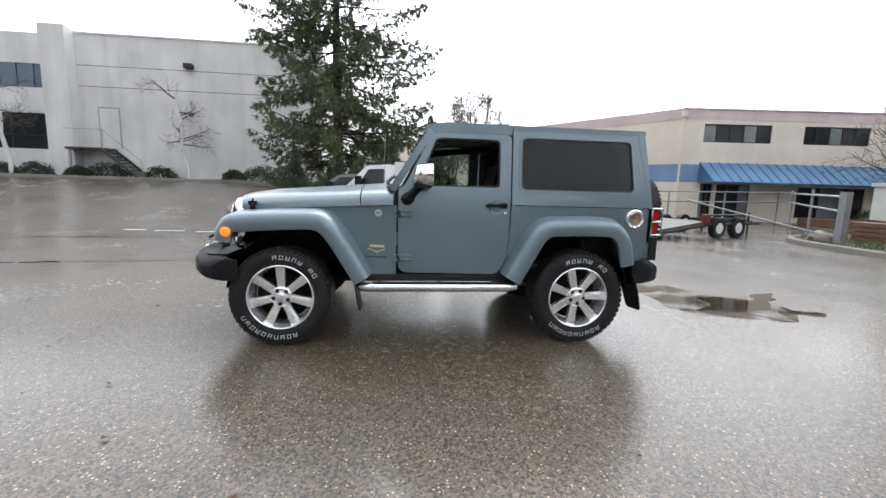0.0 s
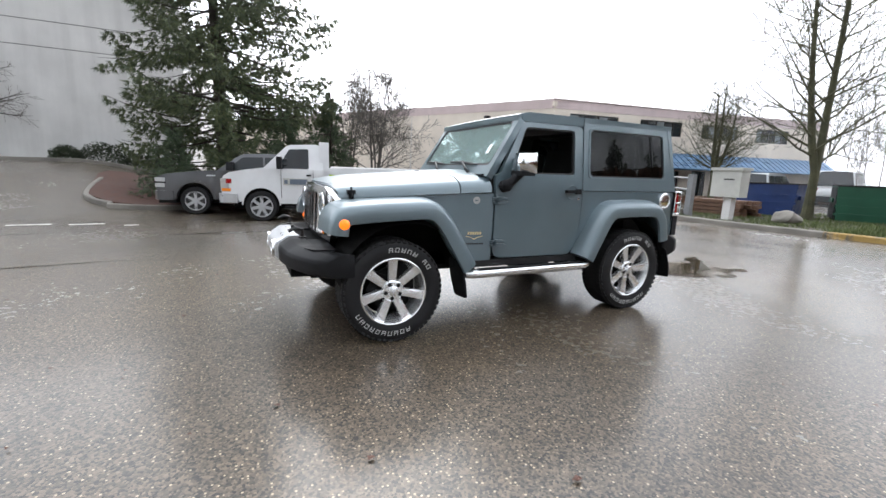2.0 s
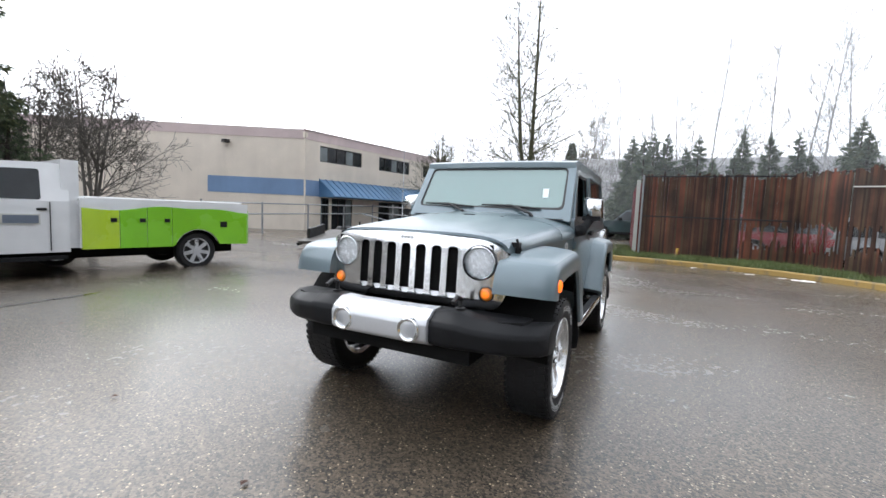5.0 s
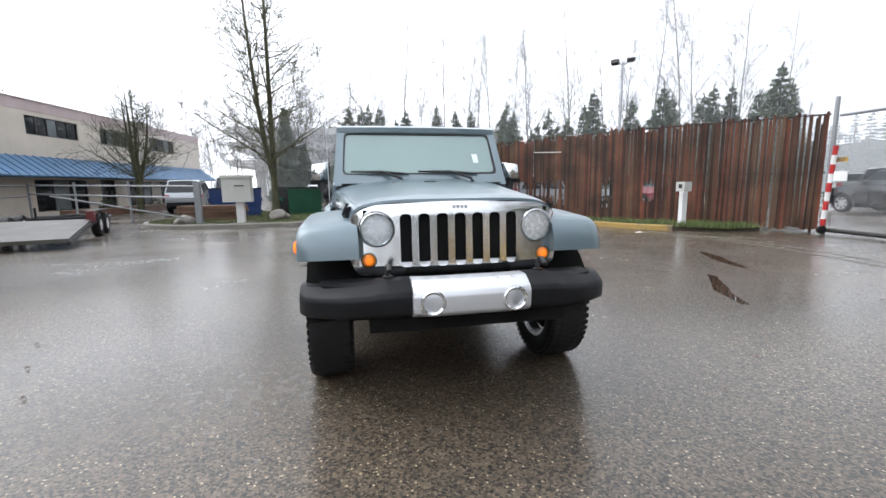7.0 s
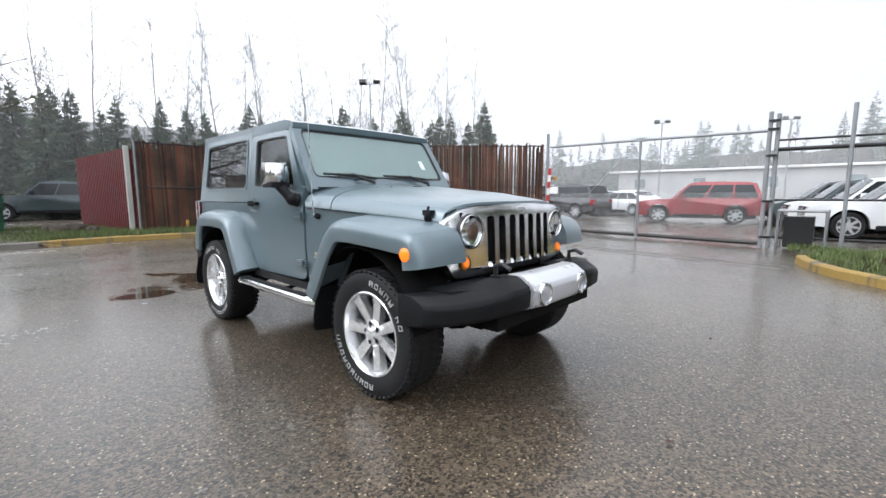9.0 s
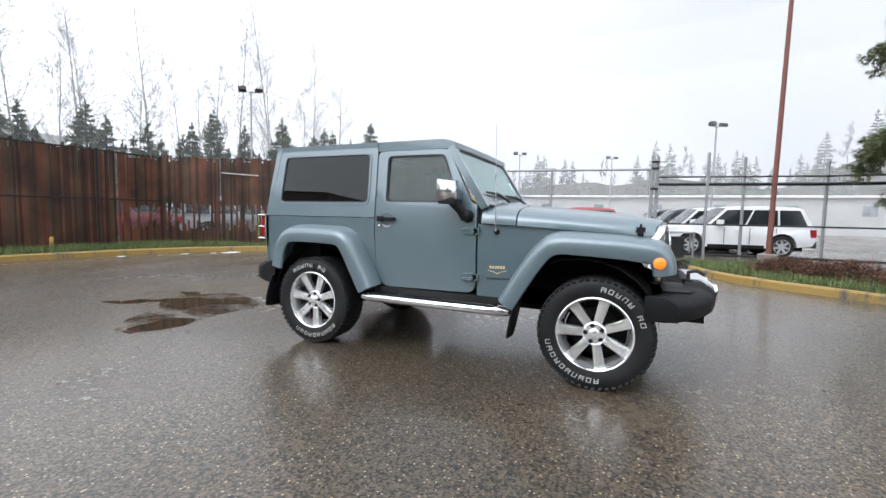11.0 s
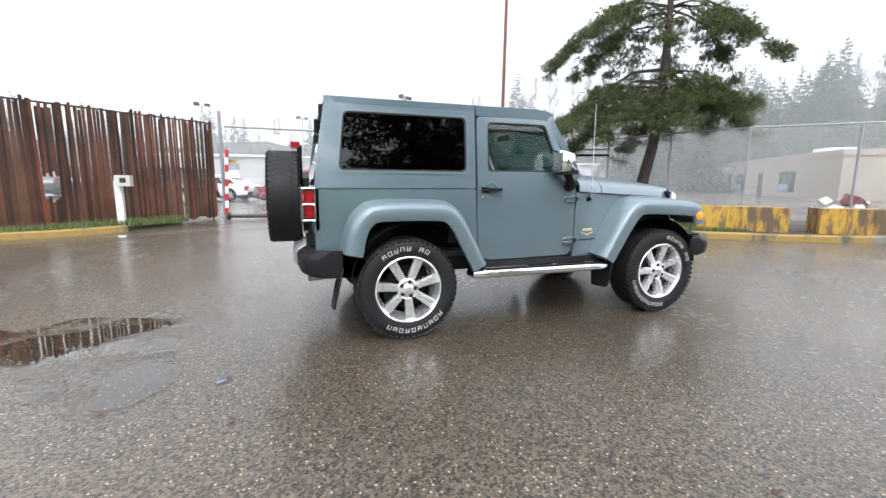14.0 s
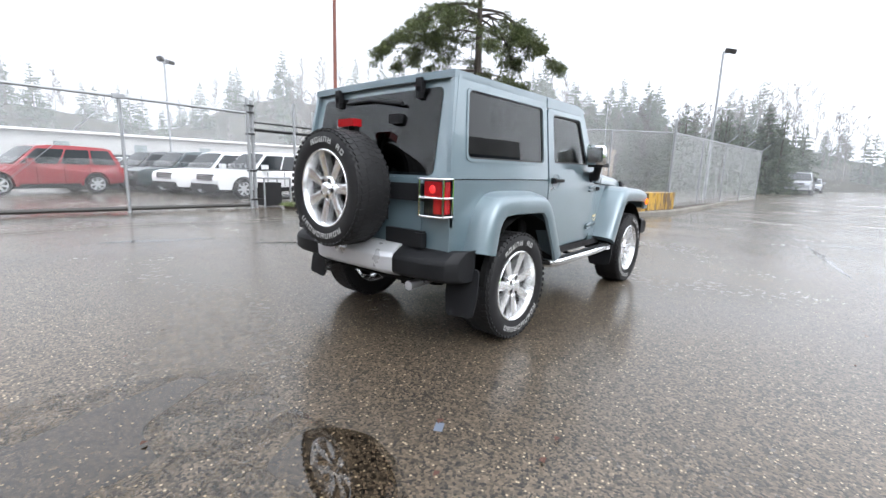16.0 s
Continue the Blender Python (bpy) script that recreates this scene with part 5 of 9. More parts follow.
    lathe(bm, [(0.21, -0.03), (0.004, -0.03)], 40, pose(0, 0, 0, 90))
    part("brake_disc", bm, M["under"], w)
    bm = bmesh.new()
    box(bm, -0.175, -0.08, -0.03, 0.05, -0.08, 0.08)
    part("caliper", bevel(bm, 0.015), M["under"], w)
    return w


wheel = make_wheel()
wheel.parent = jeep
wheel.matrix_basis = pose(-1.212, -0.778, 0.389, 0, 25, 0)
for x, y, spin, turn in ((1.212, -0.778, 10, 0), (-1.212, 0.778, 40, 180), (1.212, 0.778, -5, 180)):
    copy_thing(wheel, pose(x, y, 0.389, 0, 0, turn) @ pose(0, 0, 0, 0, spin, 0))
spare = copy_thing(wheel, pose(2.085, -0.03, 1.06, 0, 0, 90) @ pose(0, 0, 0, 0, 12, 0))
spare.name = "spare_wheel"
bm = bmesh.new()
tube(bm, [(1.885, -0.03, 1.06), (2.09, -0.03, 1.06)], [0.13, 0.10], 16)
box(bm, 1.885, 1.93, -0.30, 0.25, 0.86, 1.22)
box(bm, 1.93, 1.97, -0.06, 0.0, 1.18, 1.50)
part("spare_carrier", bevel(bm, 0.01, 1), M["blackplastic"], jeep)
bm = bbox(1.945, 2.02, -0.115, 0.045, 1.475, 1.525, w=0.012)
part("high_brake_lamp", bm, M["red"], jeep, "red high brake lamp over the spare wheel")

# underbody, axles, exhaust
bm = bmesh.new()
box(bm, -1.55, 1.80, -0.42, 0.42, 0.42, 0.56)
box(bm, -0.60, 1.60, -0.70, 0.70, 0.50, 0.60)
for y in (-0.45, 0.45):
    box(bm, -1.75, 1.90, y - 0.05, y + 0.05, 0.44, 0.60)
part("chassis", bevel(bm, 0.02, 1), M["under"], jeep)
bm = bmesh.new()
for x in (-1.212, 1.212):
    tube(bm, [(x, -0.72, 0.381), (x, 0.72, 0.381)], 0.045, 10)
    lathe(bm, [(0.02, -0.14), (0.12, -0.08), (0.14, 0), (0.12, 0.08), (0.02, 0.14)], 16, pose(x, 0.12, 0.381, 0, 90))
part("axle", bm, M["under"], jeep)
bm = bmesh.new()
tube(bm, [(1.1, 0.30, 0.47), (1.65, 0.48, 0.46), (1.93, 0.50, 0.445)], 0.032, 12)
part("exhaust", bm, M["silver"], jeep)
bm = bmesh.new()
tube(bm, [(1.90, -0.30, 0.53), (2.02, -0.30, 0.50), (2.02, -0.30, 0.44), (1.98, -0.30, 0.43)], 0.014, 8)
part("tow_loop", bm, M["trim"], jeep)

# cabin
bm = bmesh.new()
box(bm, -0.30, 1.84, -0.72, 0.72, 0.60, 0.64)
box(bm, -0.34, -0.08, -0.73, 0.73, 0.90, 1.27)
box(bm, 1.30, 1.80, -0.68, 0.68, 0.62, 0.95)
part("cabin_trim", bevel(bm, 0.03), M["cabin"], jeep)
for y in (-0.36, 0.36):
    bm = bmesh.new()
    box(bm, 0.22, 0.70, y - 0.25, y + 0.25, 0.80, 0.95)
    bevel(bm, 0.05, 3)
    b2 = bmesh.new()
    boxm(b2, (0.15, 0.48, 0.62), pose(0.72, y, 1.20, 0, 14, 0))
    join_bm(bm, bevel(b2, 0.05, 3))
    b3 = bmesh.new()
    boxm(b3, (0.10, 0.27, 0.18), pose(0.82, y, 1.585, 0, 10, 0))
    join_bm(bm, bevel(b3, 0.04, 3))
    tube(bm, [(0.80, y - 0.06, 1.48), (0.81, y - 0.06, 1.55)], 0.008, 6)
    tube(bm, [(0.80, y + 0.06, 1.48), (0.81, y + 0.06, 1.55)], 0.008, 6)
    part("seat", bm, M["cabin"], jeep)
bm = bmesh.new()
ring = [Vector((0.10 + 0.08 * math.sin(k * math.tau / 24), -0.36 + 0.185 * math.cos(k * math.tau / 24), 1.18 + 0.17 * math.sin(k * math.tau / 24))) for k in range(25)]
tube(bm, ring, 0.016, 8, False)
tube(bm, [(-0.10, -0.36, 1.12), (0.09, -0.36, 1.18)], 0.03, 8)
box(bm, 0.085, 0.105, -0.52, -0.20, 1.165, 1.195)
part("steering_wheel", bm, M["cabin"], jeep)
bm = bmesh.new()
for y in (-0.60, 0.60):
    tube(bm, [(-0.10, y * 1.08, 1.62), (0.60, y, 1.70), (0.78, y, 1.68), (1.25, y, 1.66), (1.62, y, 1.25)], 0.035, 8)
    tube(bm, [(0.74, y, 1.68), (0.78, y * 1.1, 0.70)], 0.035, 8)
tube(bm, [(0.76, -0.60, 1.69), (0.76, 0.60, 1.69)], 0.035, 8)
part("roll_bar", bm, M["cabin"], jeep)
part("headliner", bbox(-0.04, 1.68, -0.66, 0.66, 1.715, 1.735, w=0.005), M["cabin"], jeep)

# ---- concrete building up the drive ----
WALL_Y = 21.2


grey_house = thing("warehouse", "grey tilt-up concrete warehouse with thin joint lines", "building")
for z0, z1 in ((-0.2, 5.93), (5.96, 6.98), (7.01, 8.55)):
    part("wall", bbox(-16.9, -4.4, WALL_Y, WALL_Y + 0.3, z0, z1, w=0.012), M["concrete"], grey_house)
part("joint", bbox(-16.9, -4.45, WALL_Y + 0.03, WALL_Y + 0.28, 5.90, 7.05, w=0.002, segs=1), M["bronze"], grey_house)
part("coping", bbox(-16.9, -4.35, WALL_Y - 0.04, WALL_Y + 0.35, 8.55, 8.63, w=0.015), M["concrete"], grey_house)
part("pilaster", bbox(-18.1, -16.9, WALL_Y - 0.7, WALL_Y + 0.3, -0.2, 8.75, w=0.03), M["concrete"], grey_house)
for z0, z1 in ((6.9, 8.4), (4.45, 5.72), (-0.2, 2.62)):
    part("wall", bbox(-34, -18.1, WALL_Y - 0.2, WALL_Y + 0.2, z0, z1, w=0.01), M["concrete"], grey_house)
part("roof", bbox(-34, -4.5, WALL_Y + 0.2, WALL_Y + 30, 8.0, 8.3, w=0.02), M["kerb"], grey_house)
part("wall", bbox(-4.7, -4.4, WALL_Y + 0.3, WALL_Y + 30, -0.2, 8.4, w=0.02), M["concrete"], grey_house)
bm = bmesh.new()
for k in range(40):
    box(bm, -34 + k * 0.4, -34 + k * 0.4 + 0.37, WALL_Y - 0.15 - 0.04 * (k % 2), WALL_Y, 5.72, 6.9)
part("metal_panel", bm, M["bluepanel"], grey_house, "blue-grey ribbed metal panel")
for k in range(8):
    x = -20.2 - 2.0 * k
    win = part("window", bbox(x, x + 1.94, WALL_Y, WALL_Y + 0.04, 2.62, 4.45, w=0.004), M["darkglass"], grey_house)
    bm = bmesh.new()
    box(bm, x - 0.06, x + 0.02, WALL_Y - 0.06, WALL_Y + 0.05, 2.62, 4.45)
    box(bm, x, x + 1.94, WALL_Y - 0.05, WALL_Y + 0.05, 3.30, 3.36)
    part("frame", bm, M["bronze"], win)
door = part("door", bbox(-15.95, -15.0, WALL_Y - 0.03, WALL_Y + 0.02, 2.78, 4.85, w=0.01), M["concrete"], grey_house, "flush grey steel door")
part("frame", bbox(-16.02, -14.93, WALL_Y - 0.015, WALL_Y + 0.015, 2.76, 4.93, w=0.006), M["pale"], door)
part("wall_lamp", bbox(-11.5, -11.1, WALL_Y - 0.35, WALL_Y, 7.08, 7.32, w=0.03), M["bronze"], grey_house, "dark wall floodlight")
stair = thing("outside_stair", "steel outside stair with landing against the concrete wall", "stairs")
part("landing", bbox(-17.0, -15.2, WALL_Y - 1.2, WALL_Y - 0.02, 2.62, 2.74, w=0.01), M["bronze"], stair)
for k in range(9):
    part("tread", bbox(-15.2 + 0.2 * k, -14.92 + 0.2 * k, WALL_Y - 1.15, WALL_Y - 0.1, 2.47 - 0.17 * k, 2.51 - 0.17 * k, w=0.006), M["bronze"], stair)
for y in (WALL_Y - 1.18, WALL_Y - 0.06):
    bm = bmesh.new()
    tube(bm, [(-15.2, y, 2.62), (-13.4, y, 1.1)], 0.06, 6)
    part("stringer", bm, M["bronze"], stair)
bm = bmesh.new()
tube(bm, [(-17.0, WALL_Y - 1.18, 3.65), (-15.2, WALL_Y - 1.18, 3.65), (-13.4, WALL_Y - 1.18, 2.1), (-13.4, WALL_Y - 1.18, 1.1)], 0.02, 6)
tube(bm, [(-15.2, WALL_Y - 1.18, 2.7), (-15.2, WALL_Y - 1.18, 3.65)], 0.02, 6)
part("handrail", bm, M["pale"], stair)
part("post", bbox(-16.9, -16.8, WALL_Y - 1.15, WALL_Y - 1.05, 0.9, 2.64, w=0.01), M["pale"], stair)

# ---- two-storey pink and cream building ----
pink = thing("office_building", "two-storey cream and pink stucco building with blue band", "building")
PK = Matrix.Translation((13.5, 15.77, 0)) @ Matrix.Rotation(math.atan2(-0.63, 4.78), 4, "Z")  # local x along the front
SIDE = math.radians(128)


pink.matrix_world = PK
L = 22.0
bm = bmesh.new()
holes_up = [(1.05, 4.30, 3.80, 4.66), (5.85, 9.0, 3.80, 4.66), (10.6, 13.6, 3.80, 4.66), (15.2, 18.2, 3.80, 4.66)]
outer = [(0, 2.72), (L, 2.72), (L, 4.86), (0, 4.86)]
part("wall", plate(outer, [[(a, c), (b, c), (b, d), (a, d)] for a, b, c, d in holes_up], lambda u, v, d: (u, d, v), 0.3), M["stucco_cream"], pink)
part("parapet_band", bbox(0, L, -0.02, 0.3, 4.86, 5.33, w=0.01), M["stucco_pink"], pink)
part("coping", bbox(-0.05, L, -0.07, 0.35, 5.33, 5.38, w=0.01), M["stucco_pink"], pink)
part("blue_band", bbox(-0.01, 1.1, -0.015, 0.3, 1.86, 2.72, w=0.005), M["stucco_blue"], pink)
low = [(0, -0.2), (L, -0.2), (L, 1.86), (0, 1.86)]
doors = [(1.15, 1.75, -0.05, 1.8), (1.95, 3.6, -0.05, 1.8), (5.9, 9.2, 0.25, 1.75), (10.2, 11.4, -0.05, 1.8), (12.4, 15.0, 0.25, 1.75), (16.0, 18.5, 0.25, 1.75)]
part("wall", plate(low, [[(a, c), (b, c), (b, d), (a, d)] for a, b, c, d in doors], lambda u, v, d: (u, d, v), 0.3), M["stucco_cream"], pink)
part("soffit", bbox(1.0, L, 0.0, 0.3, 1.86, 2.72, w=0.005), M["stucco_cream"], pink)
for grp, mat2 in ((holes_up, "paleglass"), (doors, "darkglass")):
    for i, (a, b, c, d) in enumerate(grp):
        w = part("window", bbox(a, b, 0.12, 0.15, c, d, w=0.003), M[mat2 if i % 3 else "darkglass"], pink)
        cnt = 5 if grp is holes_up else 3
        bm = bmesh.new()
        for k in range(cnt + 1):
            x = a + (b - a) * k / cnt
            box(bm, x - 0.03, x + 0.03, 0.06, 0.16, c, d)
        box(bm, a, b, 0.06, 0.16, c, c + 0.05)
        box(bm, a, b, 0.06, 0.16, d - 0.05, d)
        part("frame", bm, M["bronze"], w)
        for k in range(cnt):
            x0 = a + (b - a) * (k + 0.06) / cnt
            x1 = a + (b - a) * (k + 0.94) / cnt
            part("pane", bbox(x0, x1, 0.09, 0.10, c + 0.05, d - 0.05, w=0.002), M["paleglass" if (k * 7 + i) % 3 == 0 else "darkglass"], w)
aw = part("awning", bbox(1.0, L, -1.25, 0.0, 1.84, 1.90, w=0.01), M["awning"], pink, "blue standing-seam metal awning")
bm = bmesh.new()
v = [bm.verts.new(p) for p in ((1.0, 0, 2.82), (L, 0, 2.82), (L, -1.28, 1.90), (1.0, -1.28, 1.90), (1.0, 0, 1.90))]
bm.faces.new(v[:4])
bm.faces.new((v[0], v[3], v[4]))
part("awning_sheet", bm, M["awning"], aw)
for k in range(46):
    x = 1.02 + 0.455 * k
    bm = bmesh.new()
    vv = box(bm, x - 0.02, x + 0.02, 0, 1.575, 0, 0.045)
    mm = Matrix.Translation((0, 0.0, 2.82)) @ Matrix.Rotation(math.radians(180), 4, "Z") @ Matrix.Rotation(-math.atan2(0.92, 1.28), 4, "X")
    for p in vv:
        q = p.co.copy()
        p.co = Vector((q.x, -q.y * 1.28 / 1.576, 2.82 - q.y * 0.92 / 1.576 + q.z))
    part("seam", bm, M["awning"], aw)
# long side wall running back from the corner


def on_side(u, v, d):
    c, s = math.cos(SIDE), math.sin(SIDE)
    return (c * u + s * d, s * u - c * d, v)


for z0, z1, mt, off in ((-0.2, 1.86, "stucco_cream", 0.0), (1.86, 2.72, "stucco_blue", -0.015), (2.72, 4.86, "stucco_cream", 0.0), (4.86, 5.36, "stucco_pink", -0.02)):
    end = 5.0 if mt == "stucco_blue" else 34
    part("wall", plate([(0.0, z0), (end, z0), (end, z1), (0.0, z1)], [], lambda u, v, d, off=off: on_side(u, v, d + off), 0.3), M[mt], pink)
part("wall", plate([(5.0, 1.86), (34, 1.86), (34, 2.72), (5.0, 2.72)], [], on_side, 0.3), M["stucco_cream"], pink)
part("roof", plate([(0, 0), (L, 0), (L, 20), (-10, 20)], [], lambda u, v, d: (u, v + 0.3, 5.05 - d), 0.1), M["kerb"], pink)
part("wall", bbox(L - 0.3, L, 0.3, 20, -0.2, 5.3, w=0.02), M["stucco_cream"], pink)
bm = bmesh.new()
tube(bm, [(0.0, -0.06, -0.1), (0.0, -0.06, 5.0)], 0.05, 8)
box(bm, -0.1, 0.1, -0.16, 0.02, 4.95, 5.2)
part("downpipe", bm, M["stucco_cream"], pink)
for u in (4.0, 14.0):
    p = on_side(u, 4.55, -0.2)
    part("wall_lamp", bbox(p[0] - 0.15, p[0] + 0.15, p[1] - 0.15, p[1] + 0.15, 4.45, 4.6, w=0.03), M["bronze"], pink)
planter = thing("planter", "low brick planter wall with clipped shrubs before the shop front", "planter")
bm = bmesh.new()
box(bm, 4.6, 20, -2.6, -1.9, 0.0, 0.35)
ob = part("wall", bevel(bm, 0.02), M["wood"], planter)
planter.matrix_world = PK

# ---- far structures ----
hall = thing("long_hall", "long low pale industrial hall behind the car lot", "building")
bm = bmesh.new()
box(bm, -70, 17, -58, -50, -0.2, 3.7)
part("wall", bevel(bm, 0.05), M["pale"], hall)
part("roof", bbox(-71, 18, -59, -49.6, 3.7, 3.9, w=0.03), M["concrete"], hall)
for k in range(14):
    x = 14 - 6.1 * k
    part("window", bbox(x, x + 1.1, -50.02, -49.95, 1.9, 2.9, w=0.01), M["paleglass"], hall)
beige = thing("low_shop_building", "low beige building with green-framed shop windows", "building", m=Matrix.Translation((-44.1, -28.4, 0)) @ Matrix.Rotation(radians(54.8), 4, "Z"))
part("wall", bbox(-46, 14, 0.0, 6, -0.2, 3.5, w=0.05), M["beige"], beige)
part("parapet", bbox(-46.1, 14.1, -0.08, 6.1, 3.3, 3.75, w=0.03), M["beige"], beige)
for x, wd in ((-41.0, 2.4), (-35.5, 2.2), (-31.0, 1.0), (-27.5, 2.4), (-23.0, 2.2), (-18.5, 2.2), (-14.0, 2.2), (-9.9, 1.0), (-6.8, 2.4), (-0.6, 1.0), (4.2, 3.0)):
    z = 0.5 if wd > 1 else 0.0
    w = part("window" if wd > 1 else "door", bbox(x, x + wd, -0.05, 0.05, z, 2.1, w=0.01), M["darkglass"], beige)
    part("lintel", bbox(x - 0.08, x + wd + 0.08, -0.07, 0.02, 2.1, 2.32, w=0.01), M["green_bin"], w)
    if wd > 1:
        for k in range(1, 3):
            part("mullion", bbox(x + wd * k / 3 - 0.03, x + wd * k / 3 + 0.03, -0.06, 0.0, z, 2.1, w=0.005), M["greybox"], w)
        part("poster", bbox(x + 0.1, x + wd * 0.6, -0.062, -0.052, z + 0.05, z + 0.65, w=0.003), M["stucco_blue"], w)
part("wall_sign", bbox(-11.6, -8.0, -0.14, 0.0, 2.6, 3.15, w=0.02), M["white"], beige, "plain white sign board")
part("roof_unit", bbox(5, 7.5, 2, 4, 3.6, 4.3, w=0.05), M["white"], beige)
garage = thing("parking_deck", "grey multi-storey concrete deck on round columns, far off", "building")
for z in (4.2, 6.5, 8.6):
    part("deck", bbox(60, 78, -25, 17, z, z + 0.9, w=0.05), M["concrete"], garage)
for y in range(-24, 18, 6):
    bm = bmesh.new()
    lathe(bm, [(0.6, -0.2), (0.6, 8.6)], 14, pose(61.5, y, 0))
    part("column", bm, M["concrete"], garage)
part("back_wall", bbox(77, 78, -25, 17, 0, 9, w=0.05), M["kerb"], garage)

# ---- yard furniture ----


def post(bm, x, y, z0, z1, r, n=10, lean=(0, 0)):
    tube(bm, [(x, y, z0), (x + lean[0], y + lean[1], z1)], r, n)


# gate between striped post and double posts
gate = thing("sliding_gate", "tall galvanised sliding gate frame of pipes and wire mesh", "gate")
G0, G1, GM = Vector((3.9, -10.3, 0)), Vector((-1.85, -9.65, 0)), Vector((0.98, -9.9, 0))
bm = bmesh.new()
tube(bm, [G0 + Vector((0, 0, 2.72)), GM + Vector((0, 0, 2.66)), G1 + Vector((0, 0, 2.60))], 0.035, 8)
part("top_rail", bm, M["galv"], gate)
bm = bmesh.new()
tube(bm, [G0 + Vector((0, 0, 0.10)), G1 + Vector((0, 0, 0.10))], 0.05, 8)
part("bottom_rail", bm, M["bronze"], gate)
bm = bmesh.new()
post(bm, GM.x, GM.y, 0, 2.66, 0.035)
box(bm, GM.x - 0.12, GM.x + 0.12, GM.y - 0.06, GM.y + 0.06, 2.62, 2.72)
part("middle_post", bm, M["galv"], gate)
bm = bmesh.new()
tube(bm, [GM + Vector((0.1, 0, 2.6)), GM + Vector((2.6, -0.3, 0.15))], 0.006, 4)
part("brace_wire", bm, M["galv"], gate)


def mesh_sheet(name, a, b, z0, z1, parent, wire=None):
    """A flat sheet of woven wire from a to b, in its own axes."""
    a, b = Vector(a), Vector(b)
    ln = (b - a).length
    v = [(0, 0, z0), (ln, 0, z0), (ln, 0, z1), (0, 0, z1)]
    ob = part_data(name, v, [(0, 1, 2, 3)], wire or M["link"], parent)
    ob.matrix_basis = Matrix.Translation(a.to_3d()) @ Matrix.Rotation(math.atan2(b.y - a.y, b.x - a.x), 4, "Z")
    return ob


mesh_sheet("wire_mesh", (3.85, -10.3), (-1.85, -9.65), 0.12, 1.25, gate)

striped = thing("barrier_post", "post striped red and white at the end of the slatted fence", "post")
bm = bmesh.new()
post(bm, 4.02, -10.33, 0, 3.15, 0.05)
part("steel_post", bm, M["galv"], striped)
for k in range(9):
    bm = bmesh.new()
    a = Vector((3.97 - 0.012 * k, -10.22, 0.15 + 0.21 * k))
    tube(bm, [a, a + Vector((-0.012, 0, 0.21))], 0.052, 12)
    part("stripe", bm, M["redpaint"] if k % 2 == 0 else M["white"], striped)
bm = bmesh.new()
lathe(bm, [(0.10, -0.03), (0.10, 0.03)], 16, pose(3.9, -10.12, 0.11, 90, 0, 80))
part("guide_wheel", bm, M["black_steel"], striped)
for px, pz, w, h, mt in ((3.72, 1.35, 0.30, 0.22, "white"), (3.74, 1.72, 0.28, 0.10, "yellow")):
    part("notice", bbox(px - w / 2, px + w / 2, -10.24, -10.225, pz - h / 2, pz + h / 2, w=0.003), M[mt], striped, "small blank notice")

double = thing("gate_post", "pair of tall steel gate posts with rollers", "post")
for dx, h in ((0.0, 3.0), (-0.14, 2.95)):
    bm = bmesh.new()
    post(bm, -1.85 + dx, -9.62 + dx * 0.3, 0, h, 0.045)
    part("pole", bm, M["galv"], double)
for z in (0.25, 1.05, 2.05, 2.62, 2.8):
    part("bracket", bbox(-2.02, -1.82, -9.74, -9.56, z - 0.025, z + 0.025, w=0.006), M["black_steel"], double)
motor = thing("gate_motor", "dark green gate motor box behind a pipe guard", "motor")
part("body", bbox(-2.75, -2.25, -10.05, -9.6, 0.05, 0.72, w=0.03), M["black_steel"], motor)
bm = bmesh.new()
for x in (-2.15, -2.95):
    tube(bm, [(x, -9.45, 0), (x, -9.45, 0.85), (x, -10.2, 0.85), (x, -10.2, 0)], 0.03, 8)
tube(bm, [(-2.15, -9.45, 0.85), (-2.95, -9.45, 0.85)], 0.03, 8)
part("guard", bm, M["galv"], motor)

tail = thing("pipe_fence", "fence of galvanised posts with two dark rails behind the kerb", "fence")
TP = [(-3.2, -9.55), (-4.1, -9.95), (-5.9, -10.1), (-7.6, -9.9), (-8.9, -9.3)]
for i, (x, y) in enumerate(TP):
    bm = bmesh.new()
    post(bm, x, y, 0, (3.0, 2.9, 2.75, 2.7, 2.7)[i], 0.038)
    part("post", bm, M["galv"], tail)
for z, r in ((2.38, 0.022), (2.18, 0.042), (1.08, 0.022), (0.25, 0.03)):
    bm = bmesh.new()
    tube(bm, [(-1.95, -9.66, z)] + [(x, y + 0.05, z) for x, y in TP[1:]], r, 8)
    part("rail", bm, M["black_steel"], tail)

red_pole = thing("light_pole", "tall rusty red steel light pole on a concrete footing", "lamp post")
bm = bmesh.new()
tube(bm, [(-4.66, -9.55, 0.3), (-4.76, -9.6, 9.8)], [0.066, 0.042], 12)
part("pole", bm, M["rust"], red_pole)
bm = bmesh.new()
lathe(bm, [(0.24, 0.0), (0.24, 0.34), (0.20, 0.36)], 18, pose(-4.66, -9.55, 0))
part("footing", bm, M["kerb"], red_pole)
part("lamp_head", bbox(-5.1, -4.5, -9.8, -9.4, 9.7, 9.9, w=0.04), M["bronze"], red_pole)


